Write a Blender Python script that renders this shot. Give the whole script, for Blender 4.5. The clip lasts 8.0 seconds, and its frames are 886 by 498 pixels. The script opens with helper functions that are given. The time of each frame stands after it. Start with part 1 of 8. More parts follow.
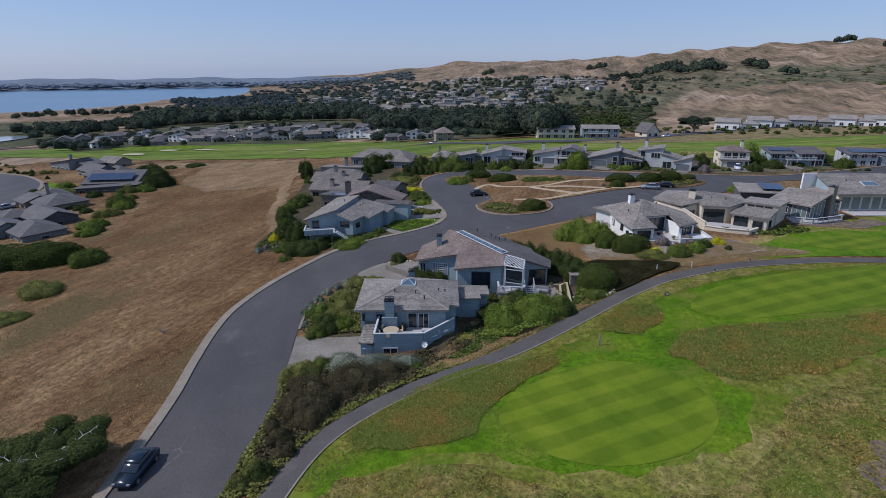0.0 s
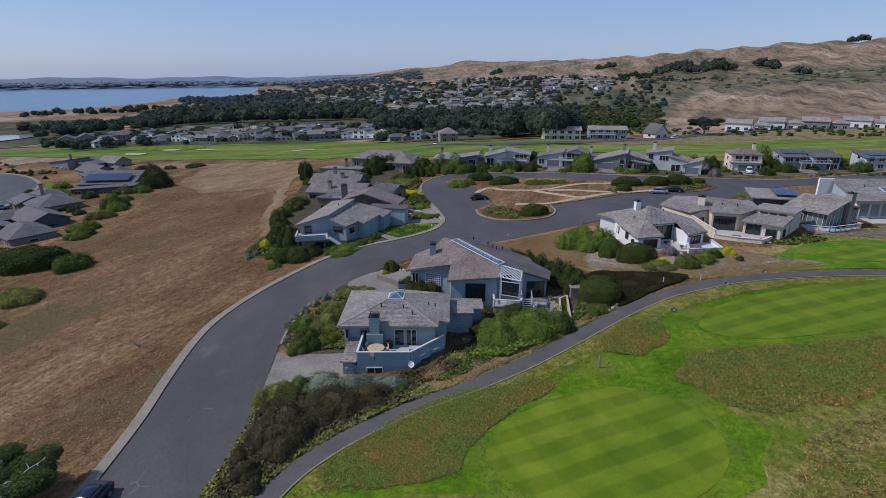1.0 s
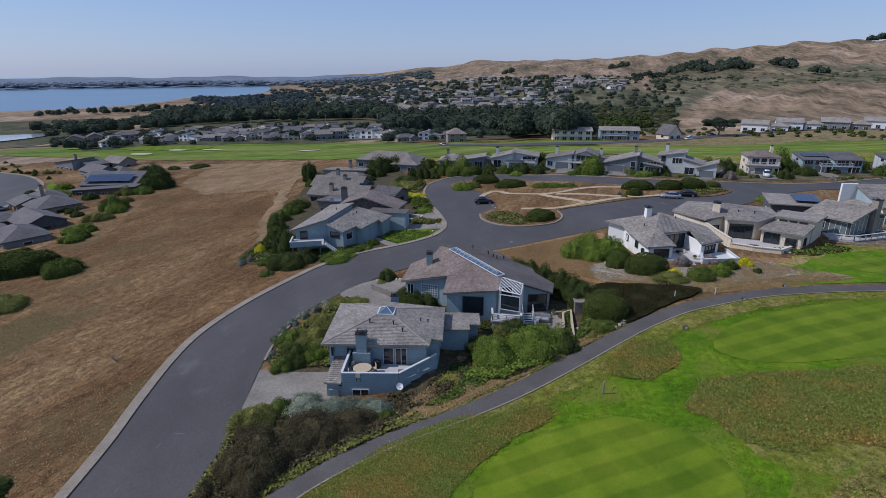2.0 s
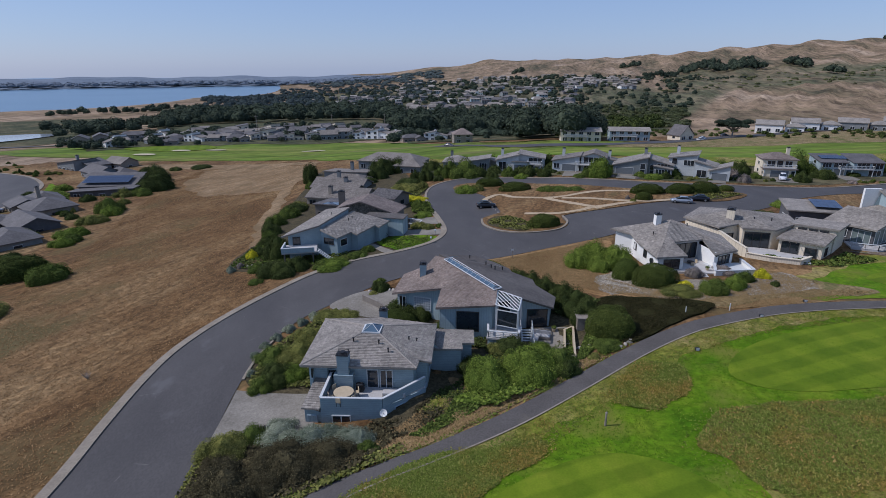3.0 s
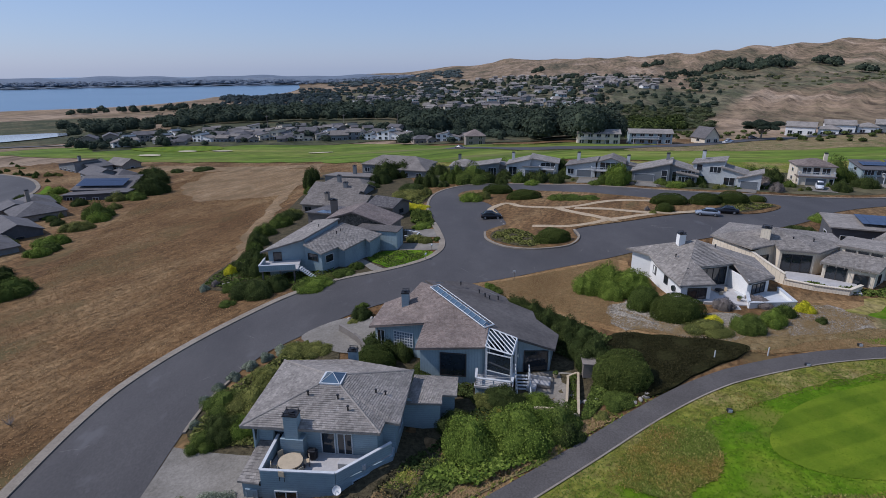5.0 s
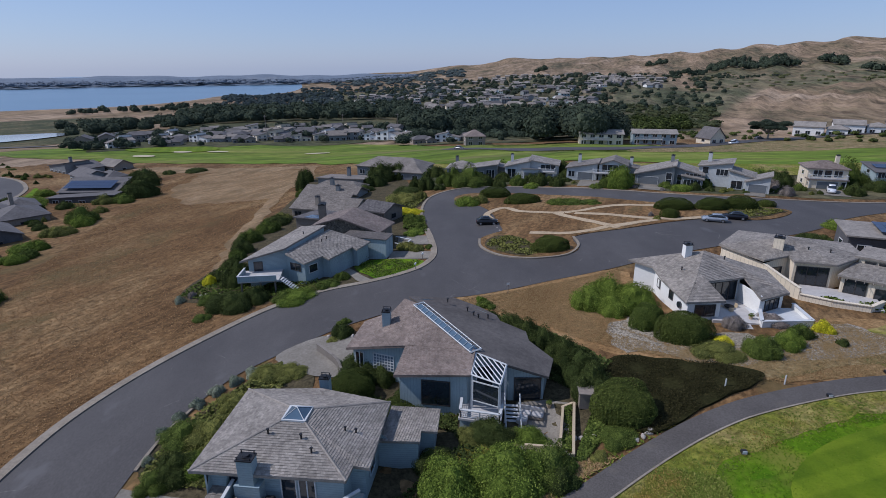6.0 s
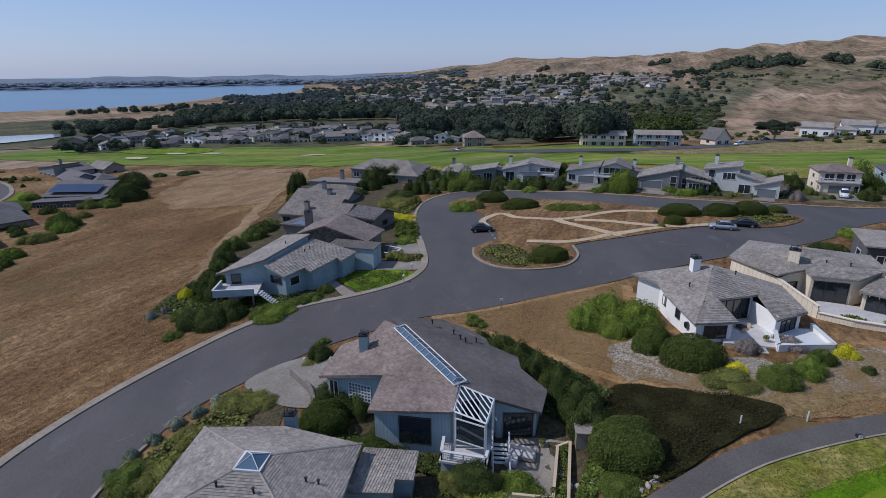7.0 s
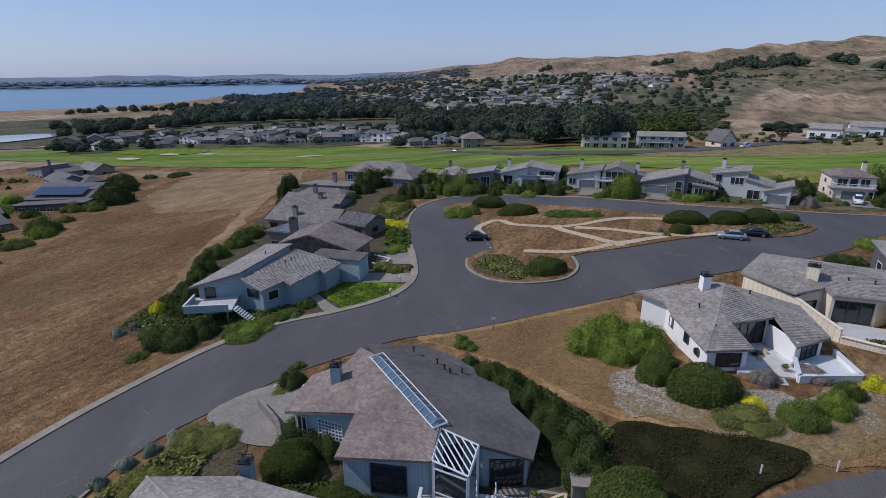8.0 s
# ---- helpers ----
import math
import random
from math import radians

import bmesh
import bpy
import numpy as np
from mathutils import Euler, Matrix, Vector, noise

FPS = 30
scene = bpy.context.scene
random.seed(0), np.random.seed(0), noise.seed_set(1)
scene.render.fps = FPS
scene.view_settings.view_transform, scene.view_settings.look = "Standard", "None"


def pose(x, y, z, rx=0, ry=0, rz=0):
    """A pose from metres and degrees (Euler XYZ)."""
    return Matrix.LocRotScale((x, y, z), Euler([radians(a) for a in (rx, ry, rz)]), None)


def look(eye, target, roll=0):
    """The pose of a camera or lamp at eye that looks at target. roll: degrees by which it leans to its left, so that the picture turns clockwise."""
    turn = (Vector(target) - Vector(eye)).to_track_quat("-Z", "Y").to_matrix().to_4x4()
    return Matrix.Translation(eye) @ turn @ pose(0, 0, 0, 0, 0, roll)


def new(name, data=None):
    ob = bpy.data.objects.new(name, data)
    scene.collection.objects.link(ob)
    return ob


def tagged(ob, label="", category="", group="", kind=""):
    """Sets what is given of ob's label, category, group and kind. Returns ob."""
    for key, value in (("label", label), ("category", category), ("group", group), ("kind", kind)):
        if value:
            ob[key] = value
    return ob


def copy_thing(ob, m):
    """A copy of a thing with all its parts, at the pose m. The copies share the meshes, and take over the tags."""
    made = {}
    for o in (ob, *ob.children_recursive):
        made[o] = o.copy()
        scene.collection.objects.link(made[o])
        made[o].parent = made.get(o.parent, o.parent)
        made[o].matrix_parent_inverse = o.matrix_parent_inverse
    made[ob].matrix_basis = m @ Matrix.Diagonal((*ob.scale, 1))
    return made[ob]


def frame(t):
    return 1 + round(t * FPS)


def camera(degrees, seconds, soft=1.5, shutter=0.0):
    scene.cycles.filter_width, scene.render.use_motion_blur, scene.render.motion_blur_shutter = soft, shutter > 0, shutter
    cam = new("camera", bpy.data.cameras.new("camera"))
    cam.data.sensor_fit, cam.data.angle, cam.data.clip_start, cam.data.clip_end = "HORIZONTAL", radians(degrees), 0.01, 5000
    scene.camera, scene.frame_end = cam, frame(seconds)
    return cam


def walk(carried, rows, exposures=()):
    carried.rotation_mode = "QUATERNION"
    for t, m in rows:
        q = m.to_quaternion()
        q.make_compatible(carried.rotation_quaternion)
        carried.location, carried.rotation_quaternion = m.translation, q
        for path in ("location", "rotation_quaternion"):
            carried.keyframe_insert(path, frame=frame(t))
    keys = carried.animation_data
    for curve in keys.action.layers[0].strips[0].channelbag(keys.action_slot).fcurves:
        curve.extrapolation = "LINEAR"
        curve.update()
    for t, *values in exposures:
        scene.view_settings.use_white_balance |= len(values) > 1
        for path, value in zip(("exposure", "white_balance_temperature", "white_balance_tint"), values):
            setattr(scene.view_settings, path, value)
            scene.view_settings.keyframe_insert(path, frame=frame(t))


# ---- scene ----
cam = camera(78.8, 8.0, 0.7)
PATH = [
    (0, (-5.29, -2.473, 27.386), (-5.318, -0.574, 26.757), -0.2),
    (0.5, (-4.332, -0.112, 27.357), (-4.371, 1.786, 26.727), -0.1),
    (1, (-3.322, 2.16, 27.359), (-3.378, 4.057, 26.729), -0.1),
    (1.5, (-2.42, 4.431, 27.357), (-2.499, 6.327, 26.726), -0.1),
    (3, (0.183, 11.585, 27.2), (0.051, 13.478, 26.567), -0.2),
    (3.5, (0.934, 14.078, 27.188), (0.777, 15.968, 26.554), -0.2),
    (4, (1.662, 16.674, 27.162), (1.486, 18.562, 26.527), -0.2),
    (4.5, (2.355, 19.332, 27.09), (2.166, 21.219, 26.456), -0.2),
    (6, (4.445, 27.541, 26.858), (4.235, 29.425, 26.221), -0.3),
    (6.5, (5.008, 30.378, 26.802), (4.794, 32.262, 26.165), -0.3),
    (7, (5.641, 33.216, 26.721), (5.422, 35.099, 26.084), -0.4),
    (7.5, (6.176, 36.071, 26.664), (5.953, 37.954, 26.027), -0.3),
    (8, (6.668, 39.022, 26.626), (6.442, 40.904, 25.988), -0.3),
]
walk(cam, [(t, look(eye, aim, roll)) for t, eye, aim, roll in PATH], [(0.0, 0.0, 5900, 16.0), (8.0, 0.0, 5900, 16.0)])

# ---- sky, sun, exposure ----
SUN_TO = Vector((-0.68, -0.06, 0.73)).normalized()
world = bpy.data.worlds.new("world")
world.use_nodes = True
scene.world = world
sky = world.node_tree.nodes.new("ShaderNodeTexSky")
sky.sky_type = "NISHITA"
sky.sun_disc = False
sky.sun_elevation = math.asin(SUN_TO.z)
sky.sun_rotation = math.atan2(SUN_TO.x, SUN_TO.y)
sky.air_density = 1.0
sky.dust_density = 0.45
sky.ozone_density = 2.0
sky.altitude = 0
back = world.node_tree.nodes["Background"]
haze = world.node_tree.nodes.new("ShaderNodeMix")
haze.data_type = "RGBA"
haze.inputs[0].default_value = 0.42
haze.inputs[7].default_value = (4.8, 6.9, 11.3, 1)
world.node_tree.links.new(sky.outputs[0], haze.inputs[6])
world.node_tree.links.new(haze.outputs[2], back.inputs[0])
back.inputs[1].default_value = 0.075
sun = new("sun", bpy.data.lights.new("sun", "SUN"))
sun.data.energy = 3.25
sun.data.angle = radians(0.6)
sun.data.color = (1.0, 0.95, 0.88)
sun.matrix_world = look(SUN_TO * 300, (0, 0, 0))



# ---- materials ----
def shader(name, rough=0.9, metal=0.0, spec=0.3):
    m = bpy.data.materials.new(name)
    m.use_nodes = True
    n = m.node_tree
    b = n.nodes["Principled BSDF"]
    b.inputs["Roughness"].default_value = rough
    b.inputs["Metallic"].default_value = metal
    b.inputs["Specular IOR Level"].default_value = spec
    return m, n, b


def node(n, kind, **given):
    q = n.nodes.new(kind)
    for k, v in given.items():
        q.inputs[k.replace("_", " ")].default_value = v
    return q


def position(n, stretch=(1, 1, 1), turn=0.0):
    g = n.nodes.new("ShaderNodeNewGeometry")
    q = n.nodes.new("ShaderNodeMapping")
    q.vector_type = "TEXTURE"
    q.inputs["Scale"].default_value = [1 / s for s in stretch]
    q.inputs["Rotation"].default_value = (0, 0, radians(turn))
    n.links.new(g.outputs["Position"], q.inputs["Vector"])
    return q.outputs["Vector"]


def noisy(n, vec, scale, detail=4.0, rough=0.6):
    q = node(n, "ShaderNodeTexNoise", Scale=scale, Detail=detail, Roughness=rough)
    n.links.new(vec, q.inputs["Vector"])
    return q.outputs["Fac"]


def ramp(n, fac, stops):
    q = n.nodes.new("ShaderNodeValToRGB")
    while len(q.color_ramp.elements) < len(stops):
        q.color_ramp.elements.new(0.5)
    for e, (p, c) in zip(q.color_ramp.elements, stops):
        e.position, e.color = p, (*c, 1)
    n.links.new(fac, q.inputs["Fac"])
    return q.outputs["Color"]


def mixed(n, fac, a, b, mode="MIX"):
    q = n.nodes.new("ShaderNodeMix")
    q.data_type, q.blend_type = "RGBA", mode
    for value, slot in ((fac, 0), (a, 6), (b, 7)):
        if isinstance(value, (int, float)):
            q.inputs[slot].default_value = value
        elif isinstance(value, tuple):
            q.inputs[slot].default_value = (*value, 1)
        else:
            n.links.new(value, q.inputs[slot])
    return q.outputs[2]


def bump(n, b, height, strength=0.4, distance=0.05):
    q = node(n, "ShaderNodeBump", Strength=strength, Distance=distance)
    n.links.new(height, q.inputs["Height"])
    n.links.new(q.outputs["Normal"], b.inputs["Normal"])


def earth(name, stops, large=0.05, small=1.6, dirt=None, stretch=(1, 1, 1), turn=0.0, grain=0.35, relief=0.5, deep=0.12, streak=None, rough=0.95, spec=0.12):
    """A ground surface: large patches of colour, fine grain over them, and relief."""
    m, n, b = shader(name, rough, spec=spec)
    v = position(n, stretch, turn)
    c = ramp(n, noisy(n, v, large, 6.0, 0.62), stops)
    fine = noisy(n, v, small, 6.0, 0.7)
    tone = ramp(n, fine, [(0.36, (1 - grain,) * 3), (0.64, (1 + grain * 0.75,) * 3)])
    c = mixed(n, 1.0, c, tone, "MULTIPLY")
    if streak:
        s = noisy(n, position(n, *streak[:2]), streak[2], 4.0, 0.65)
        c = mixed(n, 1.0, c, ramp(n, s, [(0.3, (1 - streak[3],) * 3), (0.7, (1 + streak[3],) * 3)]), "MULTIPLY")
    if dirt:
        patch = ramp(n, noisy(n, v, dirt[1], 5.0, 0.6), [(dirt[2], (0, 0, 0)), (dirt[2] + 0.12, (1, 1, 1))])
        c = mixed(n, patch, c, dirt[0])
    n.links.new(c, b.inputs["Base Color"])
    bump(n, b, fine, relief, deep)
    return m


def paint(name, colour, rough=0.8, wear=0.15, scale=0.8, boards=0.0, upright=False, metal=0.0, spec=0.3):
    """Painted or stained surface with weathering; boards: the width of lapped boards, whose joints show as relief."""
    m, n, b = shader(name, rough, metal, spec)
    v = position(n)
    c = ramp(n, noisy(n, v, scale, 6.0, 0.65), [(0.3, tuple(k * (1 - wear) for k in colour)), (0.7, tuple(min(1, k * (1 + wear)) for k in colour))])
    fine = noisy(n, position(n, (1, 1, 7) if not upright else (7, 7, 1)), 3.0, 4.0, 0.7)
    c = mixed(n, 1.0, c, ramp(n, fine, [(0.25, (0.86,) * 3), (0.75, (1.08,) * 3)]), "MULTIPLY")
    if boards:
        w = node(n, "ShaderNodeTexWave", Scale=2 * math.pi / 20 / boards, Distortion=0.0)
        w.wave_type, w.bands_direction, w.wave_profile = "BANDS", "X" if upright else "Z", "SAW"
        n.links.new(v, w.inputs["Vector"])
        gap = ramp(n, w.outputs["Fac"], [(0.0, (0.62,) * 3), (0.14, (1, 1, 1))])
        c = mixed(n, 1.0, c, gap, "MULTIPLY")
        bump(n, b, w.outputs["Fac"], 0.8, 0.03)
    else:
        bump(n, b, fine, 0.15, 0.02)
    n.links.new(c, b.inputs["Base Color"])
    return m


def roofing(name, low, high):
    """Weathered wood or asphalt shingles: every loose piece has a tone of its own."""
    m, n, b = shader(name, 0.8, spec=0.35)
    g = n.nodes.new("ShaderNodeNewGeometry")
    c = ramp(n, g.outputs["Random Per Island"], [(0.0, low), (1.0, high)])
    v = position(n)
    c = mixed(n, 1.0, c, ramp(n, noisy(n, v, 0.35, 6.0, 0.68), [(0.3, (0.68,) * 3), (0.7, (1.2,) * 3)]), "MULTIPLY")
    c = mixed(n, 1.0, c, ramp(n, noisy(n, v, 2.2, 4.0, 0.7), [(0.32, (0.78,) * 3), (0.68, (1.16,) * 3)]), "MULTIPLY")
    fine = noisy(n, v, 9.0, 3.0, 0.7)
    c = mixed(n, 1.0, c, ramp(n, fine, [(0.25, (0.8,) * 3), (0.75, (1.15,) * 3)]), "MULTIPLY")
    n.links.new(c, b.inputs["Base Color"])
    bump(n, b, fine, 0.4, 0.02)
    return m


def leafy(name, low, high, tip=None, patch=None):
    """Foliage: each leaf or clump has a tone of its own, each plant too."""
    m, n, b = shader(name, 0.95, spec=0.08)
    g = n.nodes.new("ShaderNodeNewGeometry")
    o = n.nodes.new("ShaderNodeObjectInfo")
    stops = [(0.0, low), (0.75, high)] + ([(1.0, tip)] if tip else [])
    c = ramp(n, g.outputs["Random Per Island"], stops)
    c = mixed(n, 1.0, c, ramp(n, o.outputs["Random"], [(0.0, (0.8, 0.82, 0.8)), (1.0, (1.2, 1.15, 1.1))]), "MULTIPLY")
    if patch:
        where = ramp(n, noisy(n, position(n), patch[1], 4.0, 0.6), [(0.47, (0.85, 1.0, 0.85)), (0.62, patch[0])])
        c = mixed(n, 1.0, c, where, "MULTIPLY")
    n.links.new(c, b.inputs["Base Color"])
    return m


def glossy(name, colour, rough, metal=0.0, spec=0.5):
    m, n, b = shader(name, rough, metal, spec)
    v = position(n)
    c = ramp(n, noisy(n, v, 1.3, 3.0, 0.6), [(0.3, tuple(k * 0.85 for k in colour)), (0.7, tuple(min(1, k * 1.15) for k in colour))])
    n.links.new(c, b.inputs["Base Color"])
    return m


DRY = earth("dry_grass", [(0.36, (0.110, 0.060, 0.025)), (0.5, (0.166, 0.096, 0.042)), (0.64, (0.228, 0.146, 0.069))], 0.075, 1.5, ((0.110, 0.085, 0.036), 0.06, 0.55), (1, 0.6, 1), -18, 0.5, 0.9, 0.16, ((1.0, 0.14, 1), -18, 0.8, 0.34))
TRACK = earth("trodden_grass", [(0.3, (0.195, 0.125, 0.064)), (0.5, (0.250, 0.168, 0.090)), (0.7, (0.305, 0.215, 0.125))], 0.2, 2.0, ((0.17, 0.118, 0.062), 0.25, 0.5), (1, 0.45, 1), -18, 0.35, 0.9, 0.12, ((1.0, 0.12, 1), -18, 1.15, 0.3))
BARE = earth("bare_earth", [(0.3, (0.115, 0.085, 0.062)), (0.5, (0.165, 0.125, 0.092)), (0.7, (0.24, 0.19, 0.14))], 0.6, 2.5, ((0.13, 0.12, 0.04), 0.5, 0.55), grain=0.5, relief=0.8, deep=0.1)
STRAW = earth("straw_grass", [(0.3, (0.15, 0.118, 0.048)), (0.5, (0.215, 0.160, 0.075)), (0.7, (0.28, 0.215, 0.115))], 0.3, 1.8, ((0.10, 0.105, 0.03), 0.2, 0.52), grain=0.55, relief=0.9, deep=0.12)
LAWN = earth("golf_lawn", [(0.3, (0.048, 0.116, 0.002)), (0.5, (0.086, 0.164, 0.004)), (0.7, (0.150, 0.196, 0.013))], 0.22, 1.5, ((0.145, 0.157, 0.024), 0.10, 0.52), grain=0.32, relief=0.6, deep=0.06)
ROUGH = earth("rough_grass", [(0.3, (0.100, 0.110, 0.020)), (0.5, (0.165, 0.140, 0.036)), (0.7, (0.255, 0.185, 0.075))], 0.25, 1.2, ((0.085, 0.120, 0.012), 0.16, 0.56), grain=0.65, relief=1.0, deep=0.15)
FAIRWAY = earth("fairway_grass", [(0.3, (0.066, 0.112, 0.014)), (0.5, (0.112, 0.160, 0.020)), (0.7, (0.19, 0.19, 0.048))], 0.035, 0.35, ((0.165, 0.145, 0.06), 0.022, 0.58), (0.35, 1.6, 1), 8, 0.35, 0.4, 0.06, ((0.05, 1, 1), 12, 0.11, 0.36))
PALEGRASS = earth("dull_grass", [(0.3, (0.096, 0.132, 0.011)), (0.45, (0.165, 0.165, 0.026)), (0.6, (0.245, 0.198, 0.068)), (0.75, (0.32, 0.245, 0.12))], 0.14, 1.3, ((0.085, 0.142, 0.007), 0.12, 0.54), grain=0.5, relief=0.9, deep=0.12)
ICEPLANT = earth("dark_groundcover", [(0.3, (0.020, 0.020, 0.008)), (0.6, (0.030, 0.029, 0.011)), (0.8, (0.045, 0.040, 0.017))], 0.25, 3.0, None, grain=0.4, relief=0.6, deep=0.1, spec=0.03)
GRAVEL = earth("pale_gravel", [(0.3, (0.205, 0.175, 0.13)), (0.5, (0.265, 0.23, 0.178)), (0.7, (0.325, 0.285, 0.225))], 0.7, 4.5, ((0.20, 0.145, 0.075), 0.30, 0.5), grain=0.7, relief=1.0, deep=0.08)
SAND = earth("pale_sand", [(0.3, (0.40, 0.35, 0.23)), (0.7, (0.50, 0.44, 0.31))], 0.3, 3.0, None, grain=0.15, relief=0.3, deep=0.05)
DIRT = earth("trodden_earth", [(0.3, (0.36, 0.27, 0.17)), (0.7, (0.46, 0.36, 0.24))], 0.3, 3.0, None, grain=0.25, relief=0.4, deep=0.04)
BEDEARTH = earth("bed_earth", [(0.3, (0.050, 0.044, 0.024)), (0.6, (0.085, 0.068, 0.038)), (0.8, (0.125, 0.105, 0.055))], 0.5, 3.0, None, grain=0.5, relief=0.9, deep=0.12)
CONCRETE = earth("concrete", [(0.3, (0.165, 0.148, 0.122)), (0.5, (0.205, 0.185, 0.155)), (0.7, (0.25, 0.226, 0.19))], 0.35, 4.0, None, grain=0.2, relief=0.25, deep=0.02)
KERBSTONE = earth("kerb_concrete", [(0.3, (0.205, 0.172, 0.132)), (0.7, (0.285, 0.246, 0.195))], 0.4, 5.0, None, grain=0.2, relief=0.3, deep=0.02)
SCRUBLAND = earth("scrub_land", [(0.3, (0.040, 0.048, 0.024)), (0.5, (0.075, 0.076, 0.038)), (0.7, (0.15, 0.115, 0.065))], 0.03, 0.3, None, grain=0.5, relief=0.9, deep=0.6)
ASPHALT = earth("asphalt", [(0.3, (0.052, 0.047, 0.045)), (0.5, (0.065, 0.059, 0.056)), (0.7, (0.083, 0.076, 0.072))], 0.13, 7.0, ((0.088, 0.083, 0.081), 0.3, 0.62), (1, 0.5, 1), 10, 0.2, 0.25, 0.015, rough=0.75, spec=0.42)


def sealed_cracks(m):
    """Pale broken crack lines in the asphalt."""
    n = m.node_tree
    b = n.nodes["Principled BSDF"]
    was = b.inputs["Base Color"].links[0].from_socket
    v = position(n)
    cell = n.nodes.new("ShaderNodeTexVoronoi")
    cell.feature = "DISTANCE_TO_EDGE"
    cell.inputs["Scale"].default_value = 0.16
    swirl = node(n, "ShaderNodeTexNoise", Scale=0.5, Detail=3.0)
    n.links.new(v, swirl.inputs["Vector"])
    n.links.new(mixed(n, 0.35, v, swirl.outputs["Color"], "ADD"), cell.inputs["Vector"])
    thin = ramp(n, cell.outputs["Distance"], [(0.0025, (1, 1, 1)), (0.007, (0, 0, 0))])
    here = ramp(n, noisy(n, v, 0.22, 4.0, 0.7), [(0.57, (0, 0, 0)), (0.62, (0.65, 0.65, 0.65))])
    n.links.new(mixed(n, mixed(n, 1.0, thin, here, "MULTIPLY"), was, (0.17, 0.155, 0.14)), b.inputs["Base Color"])


sealed_cracks(ASPHALT)
CARTPATH = earth("worn_asphalt", [(0.3, (0.082, 0.074, 0.068)), (0.6, (0.102, 0.093, 0.086)), (0.8, (0.128, 0.117, 0.107))], 0.25, 7.0, ((0.13, 0.115, 0.095), 0.2, 0.6), grain=0.22, relief=0.25, deep=0.015)


def hillside():
    """Dry grass hills with scrub: brown where it is dry, dull green where the ground's turf value is high."""
    m, n, b = shader("dry_hillside", 0.95, spec=0.1)
    v = position(n, (1, 0.2, 1), -8)
    # Dry tones are lightened and greyed to carry some distance haze.
    dry = ramp(n, noisy(n, v, 0.009, 7.0, 0.68), [(0.36, (0.080, 0.072, 0.042)), (0.45, (0.165, 0.122, 0.072)), (0.54, (0.245, 0.172, 0.108)), (0.66, (0.32, 0.240, 0.165))])
    wet = ramp(n, noisy(n, v, 0.02, 7.0, 0.7), [(0.33, (0.052, 0.056, 0.028)), (0.48, (0.092, 0.092, 0.048)), (0.66, (0.165, 0.138, 0.082))])
    t = n.nodes.new("ShaderNodeAttribute")
    t.attribute_name = "turf"
    sway = node(n, "ShaderNodeMath")
    sway.operation = "ADD"
    n.links.new(t.outputs["Fac"], sway.inputs[0])
    n.links.new(noisy(n, v, 0.013, 6.0, 0.7), sway.inputs[1])
    c = mixed(n, ramp(n, sway.outputs[0], [(0.72, (0, 0, 0)), (1.0, (1, 1, 1))]), dry, wet)
    fine = noisy(n, v, 0.075, 6.0, 0.75)
    c = mixed(n, 1.0, c, ramp(n, fine, [(0.36, (0.42,) * 3), (0.5, (1.0,) * 3), (0.62, (1.45,) * 3)]), "MULTIPLY")
    scrub = ramp(n, noisy(n, v, 0.05, 5.0, 0.8), [(0.6, (0, 0, 0)), (0.68, (0.75, 0.75, 0.75))])
    c = mixed(n, scrub, c, (0.062, 0.062, 0.03))
    n.links.new(c, b.inputs["Base Color"])
    bump(n, b, fine, 0.9, 3.0)
    return m


HILL = hillside()
GOLD = earth("golden_dry_grass", [(0.3, (0.185, 0.105, 0.042)), (0.5, (0.255, 0.152, 0.066)), (0.7, (0.32, 0.21, 0.10))], 0.16, 2.5, ((0.16, 0.088, 0.036), 0.12, 0.58), grain=0.4, relief=0.8, deep=0.1)


def mown():
    """Mown turf of a putting green: two crossing sets of pale and deep bands."""
    m, n, b = shader("mown_green", 0.9, spec=0.15)
    v = position(n)
    base = ramp(n, noisy(n, v, 0.25, 5.0, 0.6), [(0.3, (0.060, 0.106, 0.003)), (0.5, (0.082, 0.132, 0.004)), (0.7, (0.108, 0.150, 0.007))])
    stripes = []
    for turn, width in ((113, 1.55), (23, 2.4)):
        w = node(n, "ShaderNodeTexWave", Scale=2 * math.pi / 20 / (2 * width), Distortion=1.1, Detail=3.0)
        w.wave_type, w.bands_direction = "BANDS", "X"
        n.links.new(position(n, (1, 1, 1), turn), w.inputs["Vector"])
        stripes.append(ramp(n, w.outputs["Fac"], [(0.35, (0, 0, 0)), (0.65, (1, 1, 1))]))
    both = mixed(n, 0.34, stripes[0], stripes[1])
    c = mixed(n, both, base, mixed(n, 1.0, base, (1.6, 1.42, 1.9), "MULTIPLY"))
    fine = noisy(n, v, 6.0, 4.0, 0.7)
    c = mixed(n, 1.0, c, ramp(n, fine, [(0.3, (0.86,) * 3), (0.7, (1.1,) * 3)]), "MULTIPLY")
    n.links.new(c, b.inputs["Base Color"])
    bump(n, b, fine, 0.2, 0.02)
    return m


